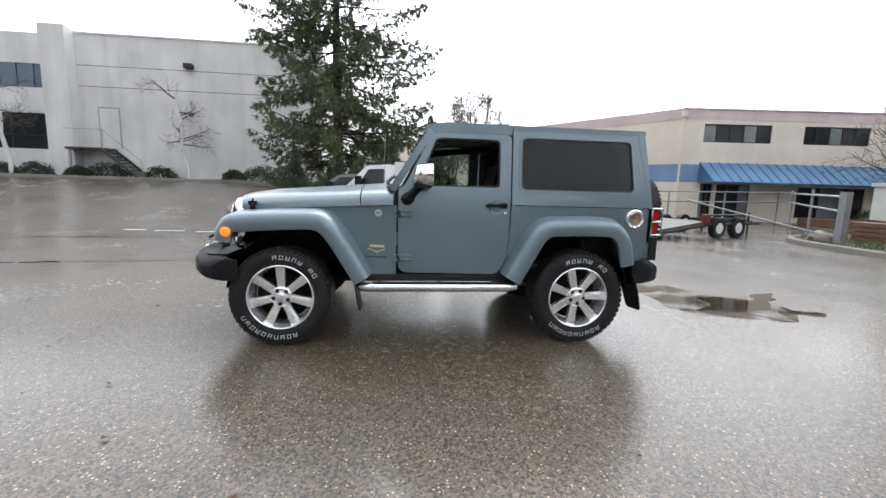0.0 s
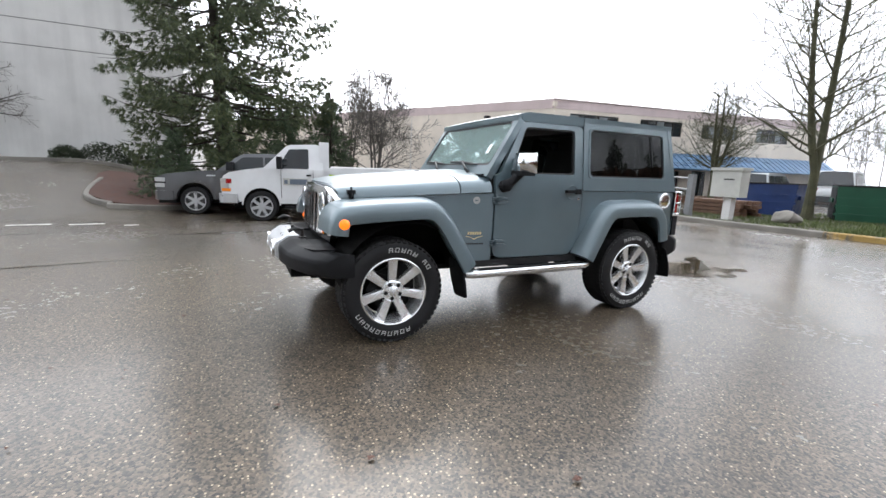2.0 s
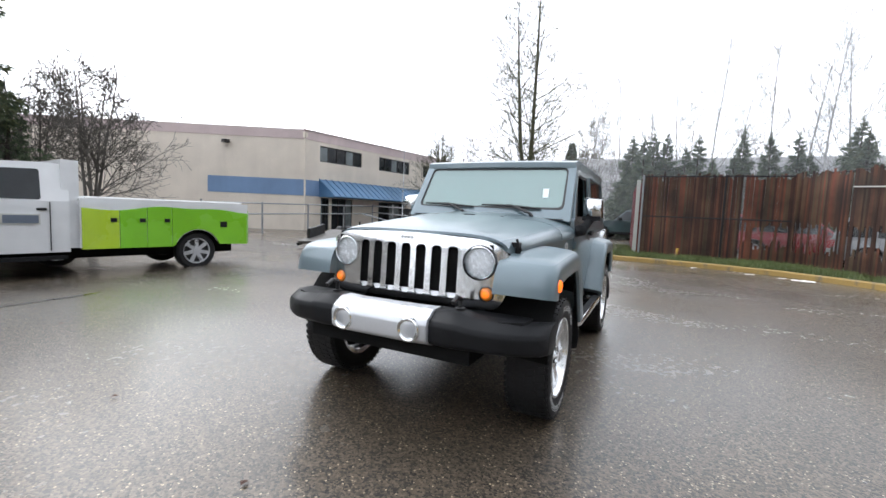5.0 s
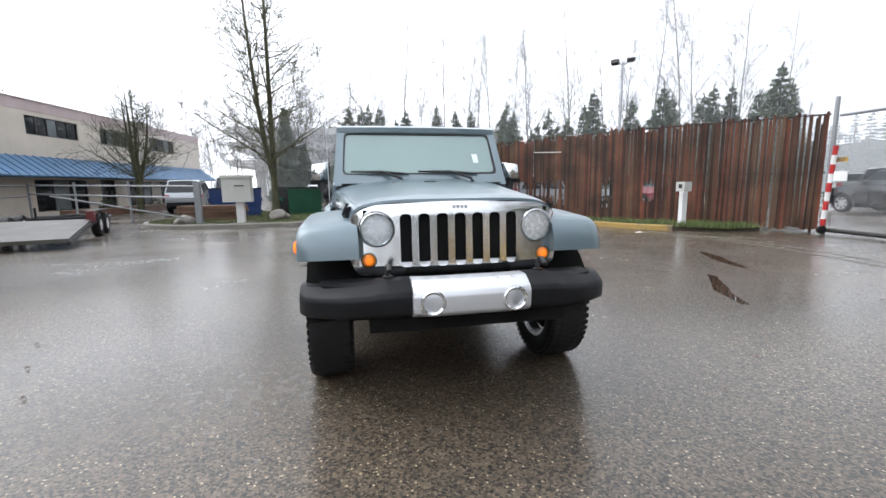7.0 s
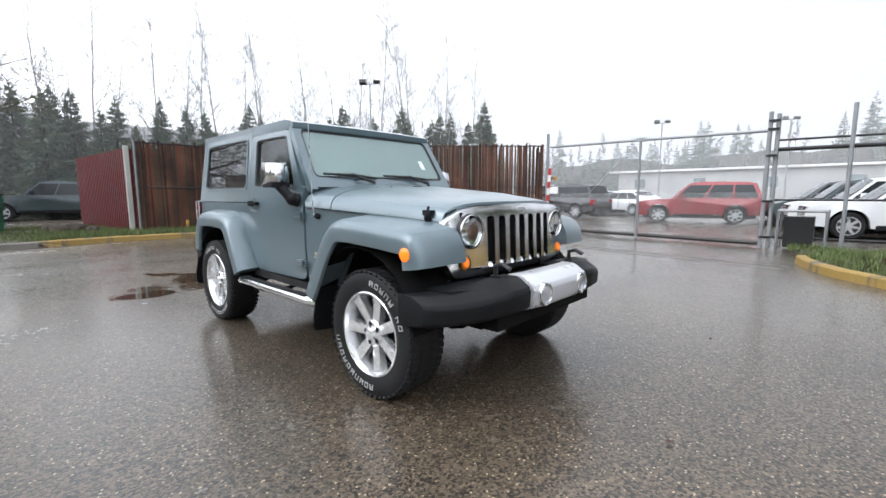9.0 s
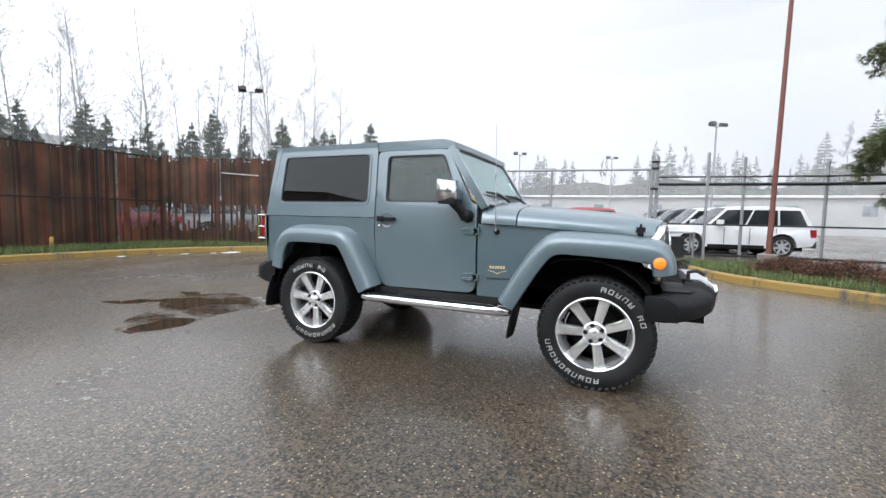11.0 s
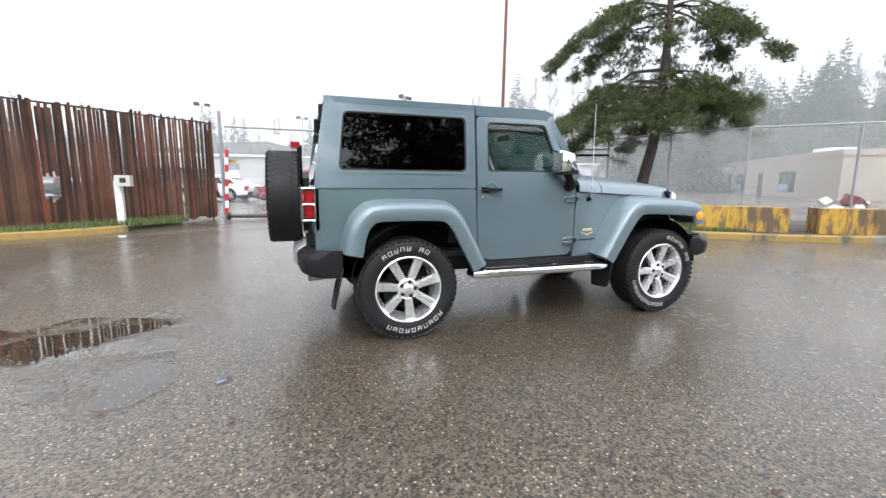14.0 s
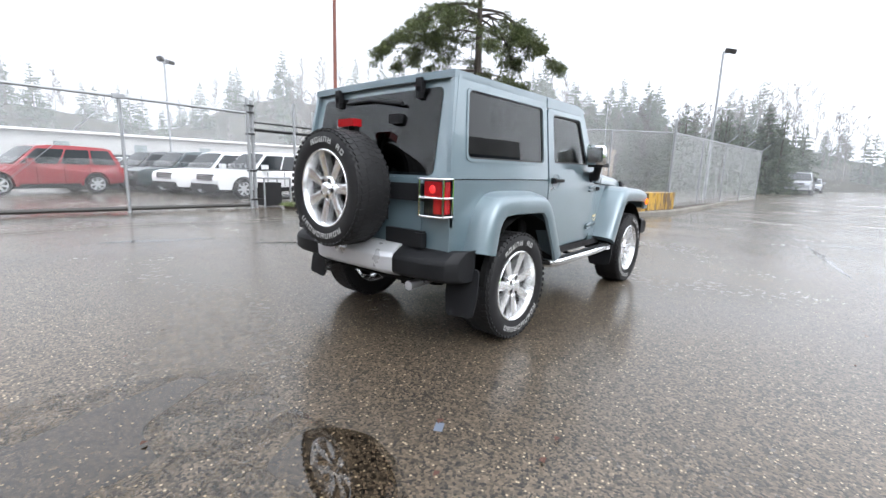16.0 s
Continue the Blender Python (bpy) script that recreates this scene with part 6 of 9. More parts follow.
def lamp_post(x, y, h, heads, label="tall galvanised light pole with floodlights"):
    t = thing("light_pole", label, "lamp post", "light poles of the yard", m=pose(x, y, 0))
    bm = bmesh.new()
    tube(bm, [(0, 0, 0), (0, 0, h)], [0.07, 0.05], 8)
    part("pole", bm, M["galv"], t)
    for a in heads:
        bm = bmesh.new()
        boxm(bm, (0.42, 0.3, 0.22), pose(0.45 * math.cos(a), 0.45 * math.sin(a), h + 0.05, 20, 0, math.degrees(a)))
        tube(bm, [(0, 0, h - 0.15), (0.4 * math.cos(a), 0.4 * math.sin(a), h)], 0.03, 6)
        part("floodlight", bevel(bm, 0.03, 1), M["bronze"], t)


lamp_post(19.5, -15.1, 8.25, (0.7, 3.9))
lamp_post(-6.1, -29.3, 7.4, (0.9, 3.6))
lamp_post(9.5, -40, 7.6, (0.5, 3.7))
lamp_post(1.0, -47, 7.8, (0.5, 3.7))
lamp_post(-21.8, -1.9, 7.3, (2.6,), "tall light pole leaning above the mesh fence")

# ---- brown slatted fence ----
fence = tagged(new("slatted_fence"), "tall chain-link fence filled with weathered dark brown slats, some missing", "fence")
FENCE = [Vector(p) for p in ((12.55, -0.8), (12.3, -5.0), (7.6, -7.4), (4.25, -10.45))]
rnd = random.Random(5)
slat_meshes = []
for k in range(5):
    bm = bmesh.new()
    h = (2.72, 2.76, 2.69, 2.78, 2.73)[k]
    v = box(bm, -0.031, 0.031, -0.006, 0.006, 0, h)
    bevel(bm, 0.004, 1)
    me = bpy.data.meshes.new("slat")
    bm.to_mesh(me)
    bm.free()
    me.materials.append(M["slat"])
    slat_meshes.append(me)
short_slats = []
for h in (0.90, 1.48):
    bm = bmesh.new()
    box(bm, -0.031, 0.031, -0.006, 0.006, 0, h)
    bevel(bm, 0.004, 1)
    me = bpy.data.meshes.new("slat")
    bm.to_mesh(me)
    bm.free()
    me.materials.append(M["slat"])
    short_slats.append(me)
for i, (a, b) in enumerate(zip(FENCE, FENCE[1:])):
    ln = (b - a).length
    ang = math.atan2((b - a).y, (b - a).x)
    n = int(ln / 0.0555)
    for k in range(n):
        t = (k + 0.5) / n
        p = a + (b - a) * t
        far = i == 2
        if far and t > 0.5 and rnd.random() < 0.03:
            continue
        if not far and rnd.random() < 0.006:
            continue
        torn = (i == 0 and t > 0.70) or (i == 1 and (t < 0.60 or 0.86 < t < 0.93)) or (i == 2 and 0.12 < t < 0.22)
        broken = torn and rnd.random() < 0.62 and noise.noise(Vector((p.x * 1.7, p.y * 1.7, 2.0))) > -0.22
        if broken:
            ob = new("slat", short_slats[0])
            ob.parent = fence
            ob.matrix_basis = Matrix.Translation((p.x, p.y, 0.10)) @ Matrix.Rotation(ang, 4, "Z") @ Matrix.Diagonal((1, 1, rnd.uniform(0.45, 0.85), 1))
            ob = new("slat", short_slats[1])
            ob.parent = fence
            ob.matrix_basis = Matrix.Translation((p.x, p.y, 1.32 + rnd.uniform(-0.12, 0.12))) @ Matrix.Rotation(ang, 4, "Z")
            continue
        ob = new("slat", slat_meshes[rnd.randrange(5)])
        ob.parent = fence
        ob.matrix_basis = Matrix.Translation((p.x, p.y, 0.08 + rnd.uniform(-0.05, 0.05) + (rnd.uniform(-0.25, 0.10) if rnd.random() < 0.05 else 0.0))) @ Matrix.Rotation(ang + rnd.uniform(-0.16, 0.16), 4, "Z") @ Matrix.Rotation(rnd.uniform(-0.006, 0.006) * (3 if far else 1), 4, "Y") @ Matrix.Diagonal((0.90 if far and t > 0.62 else 0.97 if far and t > 0.45 else 1.0, 1, 1, 1))
    for k in range(int(ln / 2.4) + 1):
        p = a + (b - a) * min(1.0, k * 2.4 / ln)
        bm = bmesh.new()
        post(bm, p.x, p.y - 0.06, 0, 2.86, 0.035)
        part("post", bm, M["galv"] if i == 0 and k == 0 else M["black_steel"], fence)
    for z in (2.80, 1.45):
        bm = bmesh.new()
        tube(bm, [(a.x, a.y - 0.05, z), (b.x, b.y - 0.05, z)], 0.024, 6)
        part("rail", bm, M["black_steel"], fence)
    nrm = Vector((-(b - a).y, (b - a).x)).normalized() * 0.03
    mesh_sheet("wire_mesh", a + nrm, b + nrm, 0.1, 2.82, fence)
bm = bmesh.new()
boxm(bm, (1.15, 0.02, 0.03), Matrix.Translation((10.1, -6.07, 2.35)) @ Matrix.Rotation(math.atan2(-2.4, -4.7), 4, "Z") @ pose(0, 0, 0, 0, 3, 0))
part("loose_batten", bm, M["greybox"], fence)
bm = bmesh.new()
tube(bm, [(12.1, -2.0, 0.1), (12.15, -2.05, 0.42)], 0.045, 10)
tagged(part("stub_post", bm, M["yellow"]), "short yellow pipe stub in the grass", "post")

cont = thing("steel_container", "maroon corrugated steel container beside the slatted fence", "container")
c0, c1 = Vector((12.78, -0.74)), Vector((18.7, -0.32))
ang = math.atan2((c1 - c0).y, (c1 - c0).x)
for k in range(30):
    bm = bmesh.new()
    box(bm, 0.2 * k, 0.2 * k + 0.105, 0, 0.06, 0.12, 2.62)
    box(bm, 0.2 * k + 0.10, 0.2 * k + 0.205, 0.035, 0.08, 0.12, 2.62)
    part("panel", bevel(bm, 0.01, 1), M["maroon"], cont)
part("body", bbox(0, 6.0, -2.4, 0.03, 0.1, 2.6, w=0.02), M["maroon"], cont)
part("corner_post", bbox(-0.05, 0.06, -0.02, 0.10, 0.1, 2.7, w=0.01), M["greybox"], cont)
cont.matrix_world = Matrix.Translation((c0.x, c0.y, 0)) @ Matrix.Rotation(ang, 4, "Z")

keypad = thing("keypad_pedestal", "white square pedestal with a pale keypad box", "pedestal")
part("column", bbox(5.84, 5.98, -8.12, -7.98, 0.08, 1.15, w=0.008), M["white"], keypad)
part("housing", bbox(5.60, 5.90, -8.02, -7.80, 1.02, 1.27, w=0.015), M["greybox"], keypad)
part("screen", bbox(5.68, 5.80, -7.80, -7.79, 1.10, 1.21, w=0.003), M["bronze"], keypad)

# ---- chain-link fence along the lane and behind the pine ----
lane = thing("mesh_fence", "galvanised chain-link fence with angled top arms", "fence")
LP = [(-8.9, -9.3), (-9.3, -6.9), (-10.0, -4.9), (-11.6, -3.2), (-13.3, -1.6), (-16.4, -1.25), (-19.6, -0.9), (-22.8, -0.55), (-26.2, -0.15)]
for i, (x, y) in enumerate(LP):
    bm = bmesh.new()
    post(bm, x, y, 0.05, 3.2 if i == 4 else 2.75, 0.045 if i == 4 else 0.03)
    if i > 4:
        tube(bm, [(x, y, 2.75), (x - 0.1, y + 0.35, 3.1)], 0.02, 6)
    part("post", bm, M["galv"], lane)
    if i:
        a = LP[i - 1]
        mesh_sheet("wire_mesh", a, (x, y), 0.1, 2.72, lane, M["link_close"] if i > 4 else M["link"])
        bm = bmesh.new()
        tube(bm, [(*a, 2.74), (x, y, 2.74)], 0.024, 6)
        part("rail", bm, M["galv"], lane)

# ---- yellow concrete blocks ----


def block(p, q, label):
    p, q = Vector(p), Vector(q)
    ln = (q - p).length
    bm = bmesh.new()
    box(bm, 0, ln, -0.6, 0, 0, 0.56)
    bevel(bm, 0.05, 2)
    for v in bm.verts:
        v.co += Vector((noise.noise(v.co * 5), noise.noise(v.co * 5 + Vector((3, 0, 0))), noise.noise(v.co * 4 + Vector((0, 7, 0))))) * 0.012
    t = part("concrete_block", bm, M["yellow"])
    tagged(t, label, "block", "yellow blocks along the kerb")
    t.matrix_world = Matrix.Translation((p.x, p.y, 0.115)) @ Matrix.Rotation(math.atan2((q - p).y, (q - p).x), 4, "Z")
    for k in (0.33, 0.66):
        b2 = bmesh.new()
        box(b2, ln * k - 0.03, ln * k + 0.03, 0.0, 0.012, 0.03, 0.53)
        part("rib", bevel(b2, 0.005, 1), M["yellow"], t)


block((-8.45, -2.62), (-7.05, -3.75), "worn yellow-painted concrete block on the verge")
block((-10.15, -1.45), (-8.95, -2.3), "stained yellow-painted concrete block on the verge")
block((-12.7, -1.25), (-10.95, -1.6), "flaking yellow-painted concrete block beside the mesh fence")
rub = thing("rubbish_heap", "heap of pale bags and broken boards behind the blocks", "rubbish")
rnd = random.Random(8)
for k in range(16):
    bm = bmesh.new()
    boxm(bm, (rnd.uniform(0.2, 0.6), rnd.uniform(0.1, 0.4), rnd.uniform(0.06, 0.3)), pose(-12.3 + rnd.uniform(-1.0, 1.0), -3.3 + rnd.uniform(-0.5, 0.5), 0.25 + rnd.uniform(0, 0.5), rnd.uniform(-40, 40), rnd.uniform(-40, 40), rnd.uniform(0, 180)))
    part("scrap", bevel(bm, 0.03, 1), M[rnd.choice(["white", "greybox", "maroon", "white"])], rub)

# ---- planted island: cabinet, bins, timber, boulder ----
cab = thing("utility_cabinet", "pale grey utility cabinet on a concrete leg", "cabinet")
part("body", bbox(10.85, 11.25, 3.86, 4.72, 0.80, 1.60, w=0.02), M["greybox"], cab)
part("hood", bbox(10.80, 11.30, 3.82, 4.76, 1.58, 1.66, w=0.02), M["greybox"], cab)
part("leg", bbox(10.97, 11.20, 4.13, 4.36, 0.10, 0.82, w=0.02), M["concrete"], cab)
part("label_bar", bbox(10.84, 10.852, 4.05, 4.35, 1.30, 1.34, w=0.002), M["bronze"], cab)


def skip(x, y, ang, sx, sy, h, mt, label, dark=True):
    t = thing("waste_bin", label, "waste bin", m=pose(x, y, 0.06, 0, 0, ang))
    bm = bmesh.new()
    v = box(bm, -sx / 2, sx / 2, -sy / 2, sy / 2, 0.08, h)
    for p in v:
        if p.co.z < 0.2:
            p.co.x *= 0.93
    part("bin", bevel(bm, 0.02), M[mt], t)
    for k in range(4):
        z = 0.25 + k * (h - 0.4) / 3
        part("rib", bbox(-sx / 2 - 0.02, sx / 2 + 0.02, -sy / 2 - 0.03, -sy / 2 + 0.005, z, z + 0.06, w=0.008), M[mt], t)
    bm = bmesh.new()
    box(bm, -sx / 2 - 0.03, sx / 2 + 0.03, -sy / 2 - 0.03, sy / 2 + 0.03, h, h + 0.05)
    part("lid", bevel(bm, 0.015), M["black_steel"], t)
    if dark:
        part("open_end", bbox(-sx / 2 - 0.015, -sx / 2 + 0.005, -sy / 2 + 0.03, sy / 2 - 0.03, 0.12, h - 0.03, w=0.005), M["black_steel"], t)
    for a in (-1, 1):
        part("lift_pocket", bbox(a * sx / 2 - 0.06, a * sx / 2 + 0.06, -0.35, 0.35, h * 0.55, h * 0.55 + 0.14, w=0.01), M[mt], t)


skip(16.0, 3.0, -62, 1.5, 1.6, 1.15, "green_bin", "dark green steel waste bin with a black side")
skip(15.2, 5.4, -75, 1.9, 1.4, 1.15, "blue_bin", "blue steel waste bin with sloping lid", False)
stack = thing("timber_stack", "stack of weathered orange-brown timbers on the ground", "timber")
rnd = random.Random(3)
for r in range(4):
    for k in range(5):
        bm = bmesh.new()
        boxm(bm, (0.14, 1.9 + rnd.uniform(-0.3, 0.3), 0.11), pose(12.6 + 0.17 * k, 5.6 + rnd.uniform(-0.15, 0.15), 0.19 + 0.13 * r, 0, 0, rnd.uniform(-4, 4)))
        part("timber", bevel(bm, 0.01, 1), M["wood"], stack)


def rock(x, y, r, z, mt, label, cat="boulder", flat=0.7):
    bm = bmesh.new()
    bmesh.ops.create_icosphere(bm, subdivisions=3, radius=r)
    for v in bm.verts:
        v.co *= 1 + 0.35 * noise.noise(v.co * (1.3 / r) + Vector((x, y, 0)))
        v.co.z *= flat
    t = part("boulder", bm, M[mt])
    t.location = (x, y, z)
    tagged(t, label, cat)


rock(12.3, 3.3, 0.36, 0.22, "kerb", "grey-brown boulder on the island")
rock(10.95, 5.9, 0.30, 0.20, "kerb", "grey boulder at the island's tip")
for k, (x, y, r) in enumerate(((13.6, 0.9, 0.28), (14.2, 0.5, 0.33), (13.2, 0.2, 0.22), (14.9, 1.0, 0.25))):
    rock(x, y, r, 0.18, "soil", "dark clod of soil and roots on the grass", "clod", 0.6)

# pipe gate by the trailer
pg = thing("pipe_gate", "long galvanised pipe gate hung on a square post", "gate")
part("hinge_post", bbox(10.95, 11.13, 5.40, 5.58, 0.05, 1.45, w=0.012), M["galv"], pg)
A, B = Vector((11.04, 5.55, 0)), Vector((17.6, 14.2, 0))
C = Vector((6.2, 13.6, 0))
for z in (1.32, 0.95):
    bm = bmesh.new()
    tube(bm, [A + Vector((0, 0, z)), B + Vector((0, 0, z + 0.15))], 0.03, 8)
    part("rail", bm, M["galv"], pg)
for z in (1.30, 0.85):
    bm = bmesh.new()
    tube(bm, [B + Vector((0, 0, z + 0.15)), C + Vector((0, 0, z))], 0.03, 8)
    part("rail", bm, M["galv"], pg)
for t in (0.33, 0.66, 1.0):
    p = A.lerp(B, t)
    bm = bmesh.new()
    post(bm, p.x, p.y, 0, 1.55, 0.04)
    part("post", bm, M["galv"], pg)
for t in (0.25, 0.5, 0.75, 1.0):
    p = B.lerp(C, t)
    bm = bmesh.new()
    post(bm, p.x, p.y, 0, 1.4, 0.04)
    part("post", bm, M["galv"], pg)
bm = bmesh.new()
tube(bm, [A + Vector((0, 0, 0.25)), A + Vector((-2.4, 2.6, 1.1))], 0.025, 8)
part("brace", bm, M["galv"], pg)

# ---- flat trailer ----
trailer = thing("flatbed_trailer", "low flatbed trailer with twin axles and a grey deck", "trailer", m=Matrix.Translation((9.18, 7.45, 0)) @ Matrix.Rotation(math.atan2(0.26, 0.85), 4, "Z"))
bm = bbox(-2.9, -0.5, 0.0, 1.95, -0.04, 0.04, w=0.01)
for v in bm.verts:
    v.co.z += 0.46 + 0.115 * (v.co.x + 0.5)
part("deck", bm, M["deck"], trailer, "grey wet deck")
bm = bmesh.new()
for y in (0.0, 1.95):
    tube(bm, [(-2.9, y, 0.12), (-0.5, y, 0.40), (2.0, y, 0.44)], 0.05, 6)
for x in (1.5, 1.95):
    box(bm, x - 0.04, x + 0.04, 0, 1.95, 0.38, 0.46)
tube(bm, [(1.9, 0.2, 0.45), (3.0, 0.98, 0.45)], 0.05, 8)
tube(bm, [(1.9, 1.75, 0.45), (3.0, 0.98, 0.45)], 0.05, 8)
part("frame", bm, M["black_steel"], trailer)
bm = bbox(-2.4, -1.3, 1.80, 1.90, 0.02, 0.34, w=0.01)
for v in bm.verts:
    v.co.z += 0.46 + 0.115 * (v.co.x + 0.5)
part("tail_board", bm, M["black_steel"], trailer)
part("lamp_box", bbox(-0.62, -0.40, -0.06, 0.10, 0.42, 0.70, w=0.01), M["maroon"], trailer)
part("mudguard", bbox(-0.45, 1.35, -0.05, 0.22, 0.66, 0.70, w=0.01), M["black_steel"], trailer)
for x in (0.0, 0.88):
    for y in (0.0, 1.8):
        w = new("wheel")
        w.parent = trailer
        w.matrix_basis = pose(x, y, 0.30)
        bm = bmesh.new()
        lathe(bm, [(0.16, -0.09), (0.27, -0.10), (0.30, -0.07), (0.30, 0.07), (0.27, 0.10), (0.16, 0.09)], 28, pose(0, 0, 0, 90), close=True)
        part("tyre", bm, M["tyre"], w)
        bm = bmesh.new()
        lathe(bm, [(0.16, 0.085), (0.13, 0.06), (0.06, 0.07), (0.05, 0.10), (0.01, 0.10)], 24, pose(0, 0, 0, 90))
        part("rim", bm, M["white"], w)
bm = bmesh.new()
post(bm, 1.75, 0.2, 0.0, 0.75, 0.03)
post(bm, 1.75, 1.7, 0.0, 0.75, 0.03)
part("jack", bm, M["black_steel"], trailer)

# ---- litter and leaves on the asphalt ----
rnd = random.Random(11)
for x, y, s in ((8.75, -4.55, 0.22), (9.35, -3.6, 0.12), (9.9, -2.4, 0.13), (9.0, -4.2, 0.10), (7.4, -6.0, 0.15), (5.4, -6.4, 0.12)):
    bm = bmesh.new()
    bmesh.ops.create_grid(bm, x_segments=5, y_segments=5, size=s)
    for v in bm.verts:
        v.co.z = 0.015 + 0.25 * s * abs(noise.noise(v.co * 9 + Vector((x, y, 0))))
        v.co.y *= 0.55
    ob = part("litter", bm, M["litter"])
    ob.matrix_world = pose(x, y, 0.005, 0, 0, rnd.uniform(0, 180))
    tagged(ob, "crumpled pale paper lying by the kerb", "litter", "litter by the kerb")
v, f = [], []
for k in range(260):
    a, d = rnd.uniform(0, math.tau), rnd.uniform(2.5, 9.5)
    x, y = d * math.cos(a), d * math.sin(a)
    if abs(x) < 2.2 and abs(y) < 1.1:
        continue
    r, t = rnd.uniform(0.010, 0.028), rnd.uniform(0, math.tau)
    i = len(v)
    z = 0.012 + rise(x, y)
    v += [(x + r * math.cos(t + q), y + r * 0.7 * math.sin(t + q), z + 0.008 * (j % 2)) for j, q in enumerate((0, 1.5, 3.1, 4.7))]
    f.append((i, i + 1, i + 2, i + 3))
tagged(part_data("fallen_leaves", v, f, M["mulch"]), "small dark fallen leaves scattered on the wet asphalt", "leaves", kind="stuff")
bm = bmesh.new()
bmesh.ops.create_grid(bm, x_segments=3, y_segments=3, size=0.035)
for q in bm.verts:
    q.co.y *= 0.6
    q.co.z = 0.009
ob = part("paint_mark", bm, M["bluepanel"])
ob.matrix_world = pose(2.46, 1.25, -0.004, 0, 0, 30)
tagged(ob, "small faded blue paint mark on the asphalt", "paint mark", kind="structure")
for k, (x, y, ln) in enumerate(((-6.9, 7.4, 0.5), (-6.1, 7.5, 0.7), (-5.2, 7.6, 0.6), (-4.3, 7.0, 0.25))):
    bm = bmesh.new()
    bmesh.ops.create_grid(bm, x_segments=8, y_segments=2, size=0.5)
    for q in bm.verts:
        q.co = Vector((q.co.x * ln, q.co.y * 0.12 + 0.04 * noise.noise(q.co * 6 + Vector((k, 0, 0))), 0))
    ob = part("paint_mark", bm, M["litter"])
    ob.matrix_world = pose(x, y, rise(x, y) + 0.012, 0, 0, 6)
    tagged(ob, "worn white paint dash on the asphalt", "paint mark", kind="structure")

# ---- other vehicles ----


def car_wheel(r, wd, parent, x, y, flip, spokes=7):
    w = new("wheel")
    w.parent = parent
    w.matrix_basis = pose(x, y, r, 0, 0, 180 if flip else 0)
    bm = bmesh.new()
    lathe(bm, [(r * 0.68, -wd * 0.42), (r * 0.74, -wd * 0.49), (r * 0.90, -wd * 0.5), (r * 0.98, -wd * 0.40), (r, -wd * 0.30), (r, wd * 0.30), (r * 0.98, wd * 0.40), (r * 0.90, wd * 0.5), (r * 0.68, wd * 0.45)], 32, pose(0, 0, 0, 90), close=True)
    part("tyre", bm, M["tyre"], w)
    bm = bmesh.new()
    lathe(bm, [(r * 0.70, -wd * 0.40), (r * 0.70, wd * 0.40), (r * 0.61, wd * 0.36), (r * 0.60, wd * 0.12), (0.01, wd * 0.10)], 32, pose(0, 0, 0, 90))
    rim = part("rim", bm, M["rimdark"], w)
    for k in range(spokes):
        bm = bmesh.new()
        v = boxm(bm, (r * 0.19, wd * 0.10, r * 0.50), Matrix.Rotation(k * math.tau / spokes, 4, "Y") @ Matrix.Translation((0, -wd * 0.37, r * 0.38)))
        part("spoke", bevel(bm, r * 0.03, 1), M["silver"], rim)
    bm = bmesh.new()
    lathe(bm, [(r * 0.70, wd * 0.44), (r * 0.685, wd * 0.475), (r * 0.645, wd * 0.47), (r * 0.62, wd * 0.40), (r * 0.66, wd * 0.40)], 32, pose(0, 0, 0, 90), close=True)
    part("rim_lip", bm, M["silver"], rim)
    bm = bmesh.new()
    lathe(bm, [(r * 0.20, wd * 0.38), (r * 0.18, wd * 0.44), (r * 0.08, wd * 0.46), (0.005, wd * 0.46)], 16, pose(0, 0, 0, 90))
    part("hub", bm, M["silver"], rim)


def wheel_cut(cx, r, z, n=12):
    """Points over a wheel opening, from its front foot to its back foot."""
    return [(cx - r * math.cos(math.pi * k / n), z + r * math.sin(math.pi * k / n)) for k in range(n + 1)]


def hull(pts, half, mid, crown=0.0, belt=1.0, lean=0.0, round_=0.05, ends=(0.0, 0.0)):
    """A side view drawn across the width: rounded edges, sides that lean in above the belt, ends that bow."""
    x0, x1 = min(p[0] for p in pts), max(p[0] for p in pts)

    def fn(u, v, d):
        w = half - lean * max(0.0, v - belt) - 0.05 * max(0.0, 1 - (v - 0.35) / 0.3) - ends[0] * max(0.0, 1 - (u - x0) / 0.9) ** 2 - ends[1] * max(0.0, 1 - (x1 - u) / 0.6) ** 2
        return (u, mid + (d * 2 - 1) * w, v)
    flat = plate(pts, [], fn, 1.0)
    return bevel(flat, round_, 3, 24)


KINDS = dict(
    suv=dict(l=4.65, w=0.94, wb=2.75, r=0.36, sill=0.30, belt=1.03, roof=1.72, hood=1.04, a0=-1.00, a1=-0.28, c0=1.95, c1=2.20),
    pickup=dict(l=5.9, w=1.0, wb=3.65, r=0.41, sill=0.42, belt=1.22, roof=1.93, hood=1.20, a0=-1.20, a1=-0.48, c0=1.00, c1=1.18),
    sedan=dict(l=4.7, w=0.90, wb=2.75, r=0.33, sill=0.26, belt=0.92, roof=1.44, hood=0.90, a0=-0.98, a1=-0.10, c0=1.10, c1=1.85),
    van=dict(l=5.2, w=0.98, wb=3.3, r=0.36, sill=0.32, belt=1.12, roof=2.05, hood=1.08, a0=-1.85, a1=-1.15, c0=2.48, c1=2.58),
)


